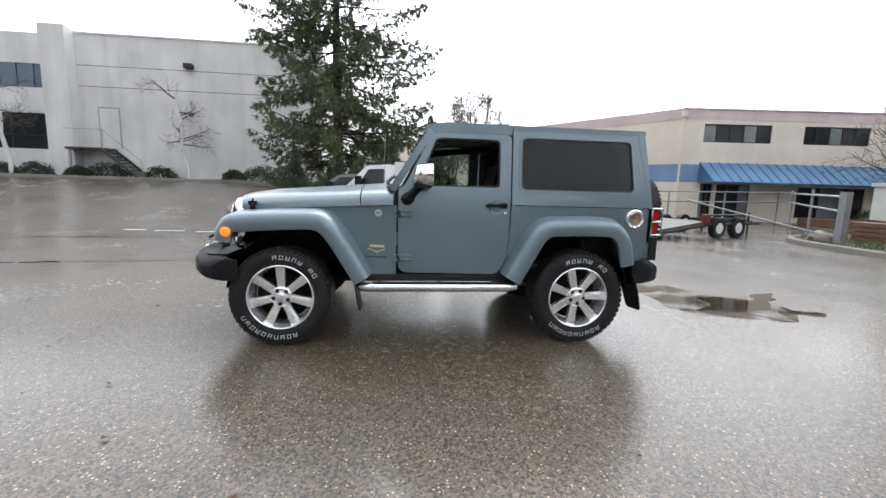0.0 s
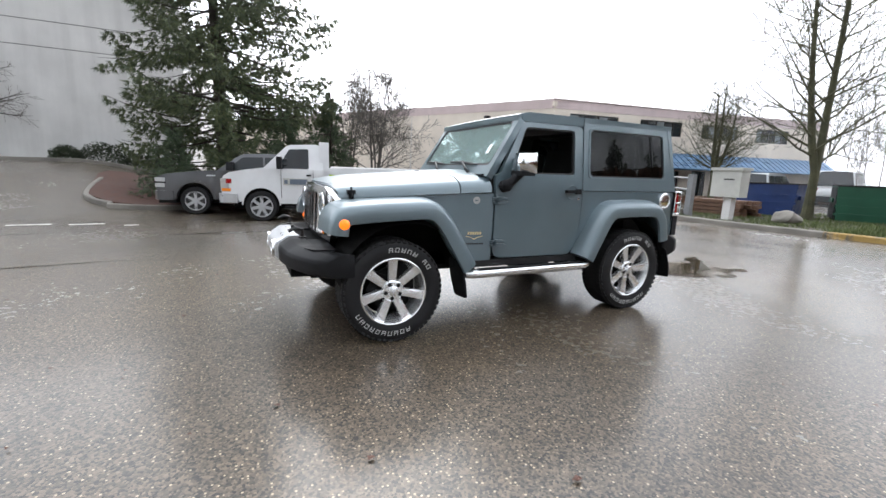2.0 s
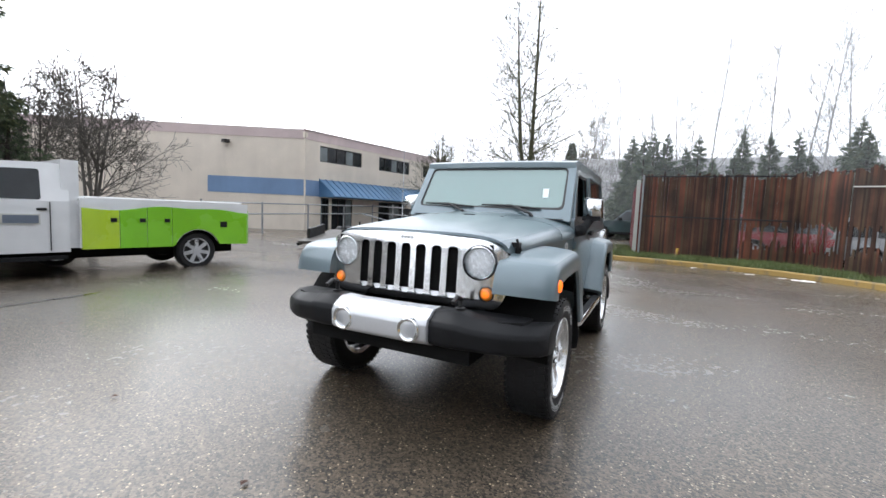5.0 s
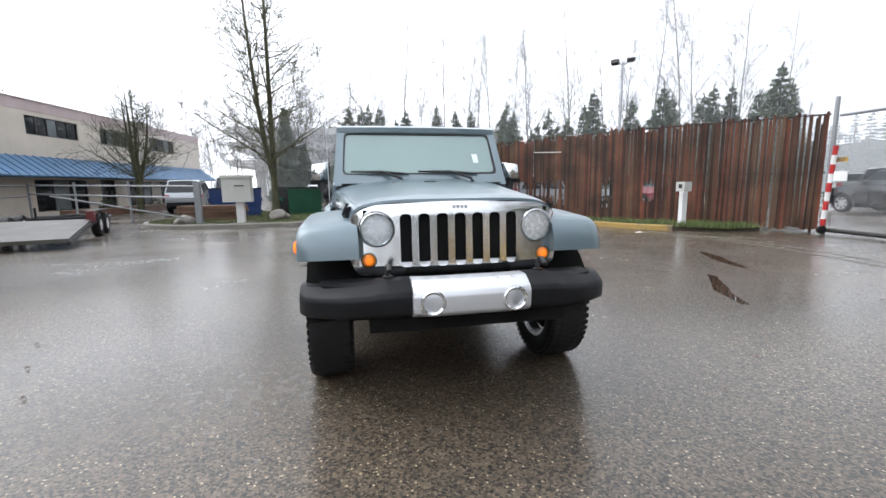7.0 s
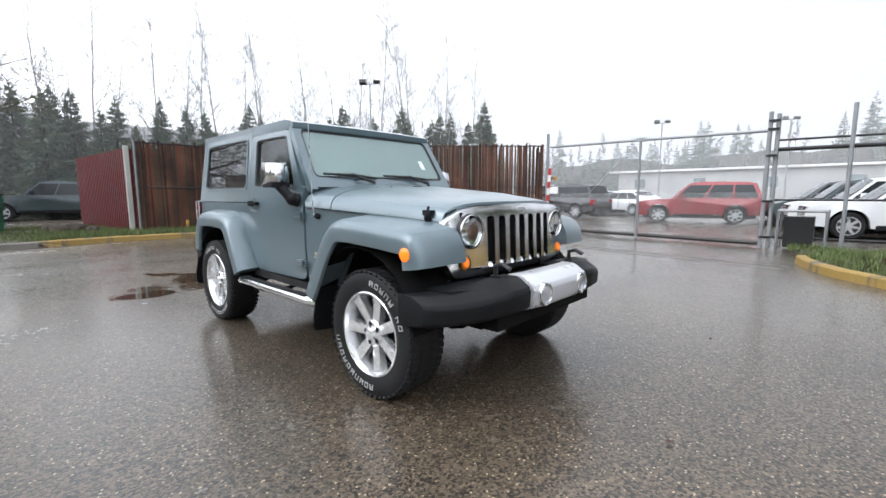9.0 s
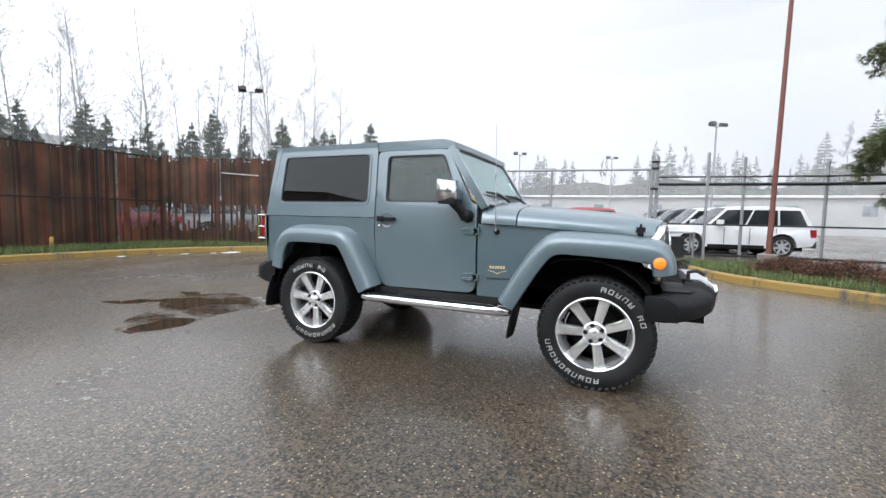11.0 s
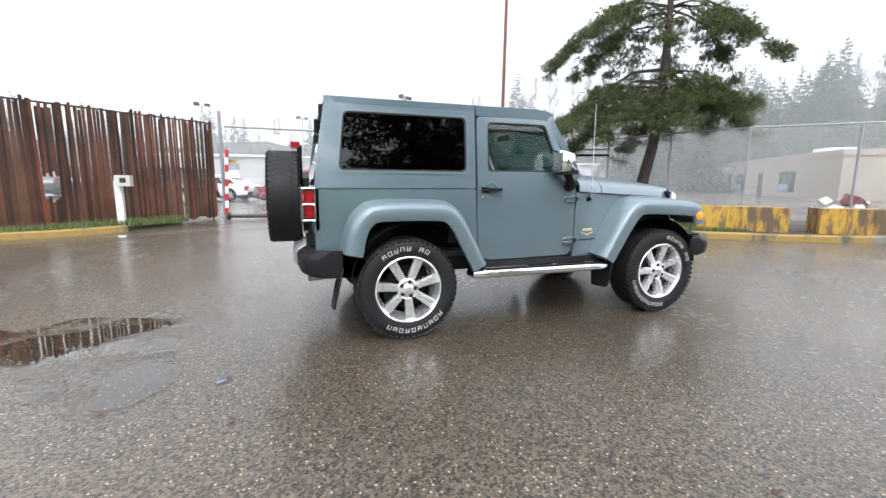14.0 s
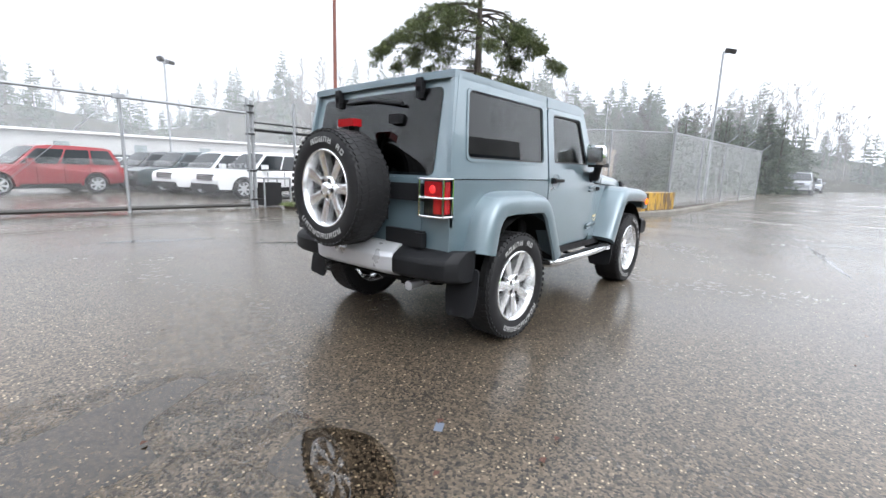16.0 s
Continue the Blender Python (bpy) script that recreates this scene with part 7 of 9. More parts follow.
def make_car(kind, paint, label, m, category="car", group=""):
    """A car with its nose to -x and its middle at the origin."""
    K = KINDS[kind]
    t = thing({"suv": "suv", "pickup": "pickup_truck", "sedan": "sedan", "van": "van"}[kind], label, category, group, m)
    l2, w, r, wb = K["l"] / 2, K["w"], K["r"], K["wb"] / 2
    belt, roof, hood = K["belt"], K["roof"], K["hood"]
    fx, rx = -wb - 0.05, wb - 0.05
    q, sill = r * 1.17, K["sill"]
    nd = {"suv": 0.10, "pickup": 0.07, "sedan": 0.17, "van": 0.16}[kind]
    low = [(-l2, sill + 0.22), (-l2 + 0.07, sill + 0.04), (fx - q - 0.02, sill + 0.02)] + wheel_cut(fx, q, r + 0.02)[1:-1] + [(fx + q + 0.02, sill), (rx - q - 0.02, sill)] + wheel_cut(rx, q, r + 0.02)[1:-1]
    low += [(rx + q + 0.02, sill + 0.05), (l2 - 0.10, sill + 0.10), (l2, sill + 0.30), (l2 - 0.02, belt - 0.14), (l2 - 0.12, belt), (K["a0"], belt), (-l2 + 0.75, hood - 0.05), (-l2 + 0.30, hood - nd), (-l2 + 0.08, hood - nd * 1.7), (-l2, hood - nd * 1.7 - 0.14)]
    body = part("body", hull(low, w, 0.0, belt=belt - 0.22, lean=0.26, round_=0.055, ends=(0.13, 0.08)), paint, t, angle=42)
    b0, b1 = w * 0.925, w * 0.74
    top = [(K["a0"], belt - 0.03), (K["c1"], belt - 0.03), (K["c1"] - 0.10 * (K["c1"] - K["c0"]), belt + 0.10), (K["c0"], roof - 0.09), (K["c0"] - 0.25, roof - 0.03), (0.5 * (K["a1"] + K["c0"]) - 0.1, roof), (K["a1"] + 0.35, roof - 0.01), (K["a1"], roof - 0.06)]
    part("cab", hull(top, b0, 0.0, belt=belt, lean=(b0 - b1) / (roof - belt), round_=0.05), paint, t, angle=42)
    z0, z1 = belt + 0.03, roof - 0.14

    def side_pane(x0, x1, name="side_window"):
        for s in (-1, 1):
            def fn(u, v, d, s=s):
                k = (v - belt) / (roof - belt)
                a = K["a0"] + (K["a1"] - K["a0"]) * k + 0.14
                c = K["c1"] + (K["c0"] - K["c1"]) * k - 0.14
                return (a + (c - a) * u, s * (b0 + (b1 - b0) * k + 0.010 - d), v)
            part(name, plate(rpoly([(x0, z0), (x1, z0), (x1, z1), (x0, z1)], 0.02, 2), [], fn, 0.01), M["carglass"], t)
    for x0, x1 in ((0.0, 0.36), (0.385, 0.70), (0.725, 1.0)) if kind != "pickup" else ((0.0, 0.5), (0.53, 1.0)):
        side_pane(x0, x1)
    for name, xa, xb, sgn in (("windshield", K["a0"], K["a1"], -1), ("rear_window", K["c1"], K["c0"], 1)):
        def fn(u, v, d, xa=xa, xb=xb, sgn=sgn):
            k = (v - belt) / (roof - 0.05 - belt)
            bow = 0.035 * k * (1 - u * u)
            return (xa + (xb - xa) * k + sgn * (0.016 - d), u * (b0 + (b1 - b0) * k - 0.06), v + bow)
        part(name, plate([(-1, z0), (-0.5, z0), (0, z0), (0.5, z0), (1, z0), (1, z1 + 0.05), (0.5, z1 + 0.05), (0, z1 + 0.05), (-0.5, z1 + 0.05), (-1, z1 + 0.05)], [], fn, 0.01), M["carglass"], t)
    for s in (-1, 1):
        def wrap(u, v, d, s=s):
            # u runs from the nose round the corner
            return (-l2 + 0.045 + 0.34 * u ** 2.2 + d, s * w * (0.52 + 0.31 * min(1, u * 1.25) + 0.06 * u), v)
        hl = [(k / 6, hood - 0.33 + 0.02 * k / 6) for k in range(7)] + [(k / 6, hood - 0.17 - 0.05 * (1 - k / 6) ** 2) for k in range(6, -1, -1)]
        part("headlight", plate(hl, [], wrap, 0.12), M["headlamp"], t)
        part("tail_light", bbox(l2 - 0.20, l2 - 0.015, s * (w * 0.68), s * (w * 0.925), belt - 0.34, belt - 0.08, w=0.03), M["red"], t)
        part("mirror", bbox(K["a0"] + 0.34, K["a0"] + 0.50, s * (b0 + 0.03), s * (b0 + 0.24), belt + 0.03, belt + 0.20, w=0.05, segs=3), M["blackplastic"] if kind == "pickup" else paint, t)
        part("sill", bbox(-wb + r + 0.12, wb - r - 0.2, s * (w * 0.88), s * (w * 0.965), K["sill"] - 0.03, K["sill"] + 0.09, w=0.02), M["blackplastic"], t)
        for hx in (-0.10, 0.80):
            part("door_handle", bbox(hx, hx + 0.17, s * (w * 0.965), s * (w * 0.995), belt - 0.17, belt - 0.135, w=0.008), paint, t)
        for hx in (-0.42, 0.35, 1.12) if kind != "van" else (-0.6, 0.4):
            part("door_seam", bbox(hx, hx + 0.012, s * (w * 0.985), s * (w * 1.004), K["sill"] + 0.12, belt - 0.06, w=0.001, segs=1), M["trim"], t)
    part("bumper", bbox(-l2 - 0.05, -l2 + 0.30, -w * 0.80, w * 0.80, K["sill"] + 0.02, K["sill"] + 0.22, w=0.07, segs=3), M["blackplastic"] if kind != "pickup" else M["silver"], t)
    gr = part("grille", bbox(-l2 - 0.005, -l2 + 0.15, -w * 0.5, w * 0.5, hood - 0.42, hood - 0.19, w=0.03), M["blackplastic"], t)
    for k in range(3):
        part("bar", bbox(-l2 - 0.02, -l2 + 0.02, -w * 0.48, w * 0.48, hood - 0.40 + 0.07 * k, hood - 0.375 + 0.07 * k, w=0.006), M["silver"], gr)
    part("bumper", bbox(l2 - 0.24, l2 + 0.04, -w * 0.84, w * 0.84, K["sill"] + 0.06, K["sill"] + 0.26, w=0.06), M["blackplastic"], t)
    part("underbody", bbox(-l2 + 0.3, l2 - 0.3, -w * 0.74, w * 0.74, K["sill"] - 0.08, K["sill"] + 0.42, w=0.02), M["under"], t)
    for x in (fx, rx):
        for s in (-1, 1):
            car_wheel(r, 0.22, t, x, s * (w - 0.11), s > 0)
    return t


def put(x, y, ang, z=0.0):
    return pose(x, y, z, 0, 0, ang)


GL = "cars in the far lot"
make_car("suv", M["carwhite"], "white mid-size suv parked beyond the pipe fence", put(-4.54, -14.37, 190), group=GL)
make_car("suv", M["carred"], "red suv parked beyond the sliding gate", put(1.5, -18.6, 194), group=GL)
make_car("suv", M["carwhite"], "white suv parked in the row behind the gate", put(-3.95, -16.75, 192), group=GL)
make_car("suv", M["carteal"], "dark green suv parked in the row behind the gate", put(-3.35, -19.1, 192), group=GL)
make_car("suv", M["cargrey"], "dark grey suv parked in the row behind the gate", put(-2.75, -21.5, 192), group=GL)
make_car("sedan", M["carsilver"], "silver sedan parked in the row behind the gate", put(-2.1, -23.9, 192), group=GL)
make_car("sedan", M["carwhite"], "white sedan parked behind the red suv", put(6.4, -23.5, 160), group=GL)
make_car("sedan", M["carsilver"], "silver sedan parked in the far row", put(9.0, -26, 150), group=GL)
make_car("suv", M["carblack"], "black suv parked in the far row", put(8.0, -19.2, 172), group=GL)
make_car("pickup", M["cargrey"], "dark grey pickup parked in the far row", put(13.5, -27.5, 95), group=GL)
make_car("suv", M["carwhite"], "white suv parked in the far row", put(11.0, -30.0, 60), group=GL)
make_car("suv", M["carred"], "dark red suv parked behind the slatted fence", put(14.6, -14.6, 60), group=GL)
make_car("suv", M["carteal"], "dark suv parked in the far row", put(16.5, -31.0, 95), group=GL)
make_car("sedan", M["carsilver"], "silver sedan parked behind the slatted fence", put(16.8, -9.3, 80), group=GL)
make_car("suv", M["cargrey"], "grey suv in the far row by the hall", put(-8.0, -32.0, 130), group=GL)
make_car("suv", M["carblack"], "dark suv in the far row by the hall", put(-3.0, -34.0, 130), group=GL)
make_car("suv", M["carsilver"], "silver suv parked close behind the slatted fence", put(13.0, -8.6, 62), group=GL)
make_car("suv", M["carred"], "red suv parked close behind the slatted fence", put(15.6, -6.0, 80), group=GL)
GI = "cars beyond the island"
make_car("van", M["carwhite"], "white van parked beyond the island", put(30.5, 9.6, 195), group=GI)
make_car("suv", M["carsilver"], "grey suv parked before the office building", put(22.5, 9.5, 190), group=GI)
make_car("sedan", M["carwhite"], "white car parked far beyond the island", put(33.0, 3.5, 185), group=GI)
make_car("pickup", M["carteal"], "dark old pickup parked far beyond the island", put(26.0, -0.2, 260), group=GI)
GR = "cars along the lane"
make_car("pickup", M["carsilver"], "silver pickup parked along the lane", put(-46.0, 1.2, 178), group=GR)
make_car("sedan", M["carsilver"], "grey sedan parked along the lane", put(-56.0, 2.0, 178), group=GR)
make_car("suv", M["cargrey"], "grey suv parked on the far side of the lane", put(-44.0, 10.5, 0), group=GR)
make_car("sedan", M["carwhite"], "pale sedan parked on the far side of the lane", put(-53.0, 10.8, 0), group=GR)

# ---- white and green service truck ----
truck = thing("service_truck", "white cutaway truck with lime green service body", "truck", m=Matrix.Translation((-1.74, 7.80, rise(-0.5, 8.2))) @ Matrix.Rotation(math.atan2(-0.60, 3.46), 4, "Z"))
# local: x back from the front axle, y from the near side inwards


cab_low = [(-0.90, 0.50), (-0.42, 0.50)] + wheel_cut(0.0, 0.43, 0.42)[1:-1] + [(0.46, 0.46), (1.50, 0.46), (1.50, 1.32), (0.20, 1.32), (0.0, 1.335), (-0.35, 1.285), (-0.72, 1.21), (-0.86, 1.12), (-0.91, 0.98)]
part("cab", hull(cab_low, 0.95, 0.95, belt=1.1, lean=0.08, round_=0.045, ends=(0.10, 0.0)), M["carwhite"], truck, angle=42)
part("cab_top", hull([(0.02, 1.29), (1.50, 1.29), (1.50, 1.93), (1.25, 1.955), (0.72, 1.925), (0.60, 1.88)], 0.925, 0.95, belt=1.3, lean=0.16, round_=0.05), M["carwhite"], truck, angle=42)


def cab_side(u, v, d):
    return (u, 0.95 - 0.925 + 0.16 * (v - 1.3) - 0.006 + d, v)


part("side_window", plate(rpoly([(0.38, 1.335), (1.14, 1.335), (1.14, 1.835), (0.68, 1.815)], 0.04), [], cab_side, 0.012), M["carglass"], truck)
part("windshield", plate([(-0.80, 0.05), (-0.4, 0.05), (0.4, 0.05), (0.80, 0.05), (0.72, 0.56), (0.35, 0.58), (-0.35, 0.58), (-0.72, 0.56)], [], lambda u, v, d: (0.02 + v * 0.58 / 0.59 - 0.010 + d, 0.95 + u, 1.29 + v), 0.02), M["carglass"], truck)
gr = part("grille", bbox(-0.945, -0.84, 0.42, 1.48, 0.74, 1.05, w=0.03), M["silver"], truck)
for k in range(4):
    part("slot", bbox(-0.955, -0.92, 0.48, 1.42, 0.77 + 0.065 * k, 0.81 + 0.065 * k, w=0.004), M["blackplastic"], gr)
part("bumper", bevel(plate(rpoly([(-1.00, 0.20), (-1.00, 1.70), (-0.90, 1.86), (-0.55, 1.90), (-0.55, 0.0), (-0.90, 0.04)], 0.05, 3), [], lambda u, v, d: (u, v, 0.69 - d), 0.22), 0.025, 3), M["silver"], truck)
for ya, yb, yc in ((0.075, 0.36, 0.095), (1.825, 1.54, 1.805)):
    hl = part("headlight", bbox(-0.925, -0.62, ya, yb, 0.74, 1.06, w=0.03, segs=3), M["headlamp"], truck)
    part("corner_lens", bbox(-0.80, -0.60, yc - 0.03, yc + 0.03, 0.94, 1.05, w=0.012), M["red"], hl)
    part("corner_lens", bbox(-0.90, -0.70, yc - 0.028, yc + 0.028, 0.75, 0.82, w=0.012), M["amber"], hl)
part("arch_lip", plate(wheel_cut(0.0, 0.455, 0.42) + wheel_cut(0.0, 0.425, 0.42)[::-1], [], lambda u, v, d: (u, 0.004 + d, v), 0.05), M["carwhite"], truck)
part("wheel_well", bbox(-0.44, 0.44, 0.10, 0.40, 0.42, 0.90, w=0.05), M["under"], truck)
bm = bbox(0.40, 0.52, -0.28, -0.05, 1.32, 1.62, w=0.05, segs=3)
tube(bm, [(0.62, 0.06, 1.42), (0.47, -0.14, 1.42)], 0.018, 6)
tube(bm, [(0.62, 0.06, 1.55), (0.47, -0.14, 1.55)], 0.014, 6)
part("mirror", bm, M["blackplastic"], truck)
part("door_seam", bbox(0.47, 0.480, -0.004, 0.03, 0.60, 1.30, w=0.001, segs=1), M["trim"], truck)
part("door_seam", bbox(1.24, 1.25, -0.004, 0.03, 0.50, 1.30, w=0.001, segs=1), M["blackplastic"], truck)
part("door_handle", bbox(1.08, 1.20, -0.02, 0.03, 1.16, 1.20, w=0.006), M["blackplastic"], truck)
part("door_sign", bbox(0.52, 1.12, -0.008, 0.02, 0.93, 1.10, w=0.003), M["greybox"], truck, "grey door sign with dark plain bars")
part("sign_bar", bbox(0.68, 1.10, -0.012, 0.0, 0.95, 1.08, w=0.002), M["bluepanel"], truck)
part("sign_bar", bbox(0.55, 0.63, -0.012, 0.0, 0.96, 1.06, w=0.002), M["bluepanel"], truck)
part("service_body", bbox(1.62, 4.60, 0.30, 1.66, 0.50, 1.34, w=0.03), M["under"], truck)
part("top_cover", bbox(1.62, 4.62, -0.04, 2.02, 1.26, 1.38, w=0.03), M["carwhite"], truck)
for y in (-0.035, 1.985):
    q = 0.44
    low = [(1.62, 0.52)] + [(3.55 - q * math.cos(a), 0.385 + q * math.sin(a)) for a in [math.pi * k / 14 for k in range(1, 14)] if 0.385 + q * math.sin(a) > 0.525] + [(4.62, 0.52), (4.62, 1.30), (1.62, 1.30)]
    part("side_wall", plate(low, [], lambda u, v, d, y=y: (u, y + d, v), 0.03), M["carwhite"], truck)
part("bulkhead", bbox(1.40, 1.64, 0.06, 1.84, 0.52, 2.02, w=0.03), M["carwhite"], truck)


def wave(u):
    return 1.24 + 0.035 * math.sin(u * 2.3 + 0.4) + 0.02 * math.sin(u * 5.1)


def green_panel(x0, x1, mt, cut=None):
    top = [(x0 + (x1 - x0) * k / 10, wave(x0 + (x1 - x0) * k / 10)) for k in range(10, -1, -1)]
    low = [(x0, 0.50)]
    if cut:
        q = 0.46
        low += [(cut - q * math.cos(a), 0.38 + q * math.sin(a)) for a in [math.pi * k / 10 for k in range(1, 10)] if 0.38 + q * math.sin(a) > 0.5]
    low += [(x1, 0.50)]
    part("green_panel", bevel(plate(low + top, [], lambda u, v, d: (u, -0.055 + d, v), 0.03), 0.004, 1), M[mt], truck)


for x0, x1, mt, cut in ((1.64, 2.18, "lime2", None), (2.19, 2.62, "lime", None), (2.63, 3.05, "lime", None), (3.06, 4.6, "lime", 3.55)):
    green_panel(x0, x1, mt, cut)
part("tail_panel", bbox(4.60, 4.64, -0.03, 2.0, 0.52, 1.24, w=0.005), M["lime"], truck)
for x in (2.05, 2.50, 2.92):
    part("latch", bbox(x, x + 0.09, -0.075, -0.04, 0.98, 1.05, w=0.006), M["blackplastic"], truck)
part("fuel_door", bbox(4.0, 4.14, -0.07, -0.04, 0.88, 1.0, w=0.006), M["blackplastic"], truck)
part("step", bbox(0.55, 1.45, -0.03, 0.12, 0.34, 0.40, w=0.01), M["blackplastic"], truck)
part("chassis", bbox(-0.7, 4.5, 0.45, 1.45, 0.30, 0.56, w=0.02), M["under"], truck)
bm = bmesh.new()
tube(bm, [(1.7, 0.02, 1.40), (4.5, 0.02, 1.40)], 0.03, 6)
tube(bm, [(1.7, 1.95, 1.40), (4.5, 1.95, 1.40)], 0.03, 6)
part("top_rail", bm, M["white"], truck)
for x in (0.0, 3.55):
    car_wheel(0.385, 0.24, truck, x, 0.13, False)
    car_wheel(0.385, 0.24, truck, x, 1.80, True)

# ---- dark grey pickup beside the service truck; nose to -x ----
pick = thing("pickup_truck", "dark grey pickup truck parked behind the service truck", "car", m=put(-1.45, 10.8, -9, rise(-2, 10.3)))
low = [(-2.74, 0.60), (-2.68, 0.52), (-2.24, 0.52)] + wheel_cut(-1.78, 0.47, 0.44)[1:-1] + [(-1.30, 0.44), (1.45, 0.44)] + wheel_cut(1.95, 0.47, 0.44)[1:-1] + [(2.45, 0.55), (2.85, 0.60), (2.85, 1.30), (0.9, 1.30), (-1.10, 1.27), (-1.9, 1.21), (-2.50, 1.13), (-2.70, 1.04), (-2.76, 0.90)]
part("body", hull(low, 0.99, 0.0, belt=1.0, lean=0.12, round_=0.05, ends=(0.10, 0.03)), M["cargrey"], pick, angle=42)
part("cab", hull([(-1.22, 1.24), (1.10, 1.24), (1.02, 1.62), (0.92, 1.74), (0.2, 1.775), (-0.45, 1.745), (-0.62, 1.69)], 0.93, 0.0, belt=1.25, lean=0.24, round_=0.05), M["cargrey"], pick, angle=42)
for s in (-1, 1):
    def pane(u, v, d, s=s):
        return (u, s * (0.93 - 0.24 * (v - 1.25) + 0.006 - d), v)
    part("side_window", plate(rpoly([(-0.98, 1.275), (0.02, 1.275), (0.02, 1.665), (-0.52, 1.645)], 0.04), [], pane, 0.012), M["carglass"], pick)
    part("side_window", plate(rpoly([(0.07, 1.275), (0.86, 1.275), (0.82, 1.65), (0.07, 1.665)], 0.04), [], pane, 0.012), M["carglass"], pick)
    part("mirror", bbox(-0.92, -0.74, s * 0.93, s * 1.18, 1.27, 1.50, w=0.05, segs=3), M["blackplastic"], pick)
    hl = part("headlight", bbox(-2.76, -2.34, s * 0.60, s * 0.925, 0.76, 1.02, w=0.035, segs=3), M["headlamp"], pick)
    part("lamp_divider", bbox(-2.77, -2.40, s * 0.66, s * 0.93, 0.87, 0.91, w=0.01), M["blackplastic"], hl)
    for cx in (-1.78, 1.95):
        part("arch_lip", plate(wheel_cut(cx, 0.52, 0.44) + wheel_cut(cx, 0.465, 0.44)[::-1], [], lambda u, v, d, s=s: (u, s * (1.0 - d), v), 0.06), M["cargrey"], pick)
        part("wheel_well", bbox(cx - 0.46, cx + 0.46, s * 0.50, s * 0.84, 0.44, 0.92, w=0.05), M["under"], pick)
        car_wheel(0.39, 0.25, pick, cx, s * 0.86, s > 0, 6)
    part("door_handle", bbox(-0.16, 0.02, s * 0.955, s * 0.985, 1.10, 1.14, w=0.008), M["cargrey"], pick)
    for hx in (-1.06, 0.05):
        part("door_seam", bbox(hx, hx + 0.012, s * 0.965, s * 0.992, 0.56, 1.22, w=0.001, segs=1), M["trim"], pick)
    part("side_badge", bbox(-1.46, -1.24, s * 0.965, s * 0.985, 1.09, 1.13, w=0.004), M["silver"], pick, "plain silver bar")
part("windshield", plate([(-0.84, 0.04), (0, 0.04), (0.84, 0.04), (0.72, 0.43), (0, 0.45), (-0.72, 0.43)], [], lambda u, v, d: (-1.22 + v * 0.60 / 0.45 - 0.012 + d, u, 1.24 + v), 0.02), M["carglass"], pick)
gr = part("grille", bbox(-2.80, -2.60, -0.60, 0.60, 0.70, 1.05, w=0.04), M["blackplastic"], pick)
for z in (0.80, 0.93):
    part("bar", bbox(-2.815, -2.76, -0.58, 0.58, z, z + 0.05, w=0.012), M["black_steel"], gr)
part("bumper", bevel(plate(rpoly([(-2.86, -0.70), (-2.86, 0.70), (-2.72, 0.94), (-2.30, 0.98), (-2.30, -0.98), (-2.72, -0.94)], 0.06, 3), [], lambda u, v, d: (u, v, 0.66 - d), 0.25), 0.03, 3), M["cargrey"], pick)
part("valance", bbox(-2.72, -2.30, -0.85, 0.85, 0.32, 0.44, w=0.03), M["blackplastic"], pick)
part("underbody", bbox(-2.3, 2.6, -0.75, 0.75, 0.34, 0.60, w=0.02), M["under"], pick)

# ---- trees and shrubs ----


class Buf:
    """Collects triangles and quads for one mesh."""

    def __init__(self):
        self.v, self.f = [], []

    def tube(self, pts, radii, n=5):
        up = Vector((0.13, 0.2, 1)).normalized()
        base = len(self.v)
        for i, p in enumerate(pts):
            d = (pts[min(i + 1, len(pts) - 1)] - pts[max(i - 1, 0)])
            if d.length < 1e-6:
                d = Vector((0, 0, 1))
            d.normalize()
            a = d.cross(up)
            if a.length < 0.05:
                a = d.cross(Vector((1, 0, 0)))
            a.normalize()
            b = d.cross(a)
            for k in range(n):
                q = p + radii[i] * (math.cos(k * math.tau / n) * a + math.sin(k * math.tau / n) * b)
                self.v.append((q.x, q.y, q.z))
        for i in range(len(pts) - 1):
            for k in range(n):
                r0, r1 = base + i * n, base + (i + 1) * n
                self.f.append((r0 + k, r0 + (k + 1) % n, r1 + (k + 1) % n, r1 + k))

    def tri(self, a, b, c):
        i = len(self.v)
        self.v += [tuple(a), tuple(b), tuple(c)]
        self.f.append((i, i + 1, i + 2))


def rand_dir(rnd):
    while True:
        v = Vector((rnd.uniform(-1, 1), rnd.uniform(-1, 1), rnd.uniform(-1, 1)))
        if 0.1 < v.length < 1:
            return v.normalized()


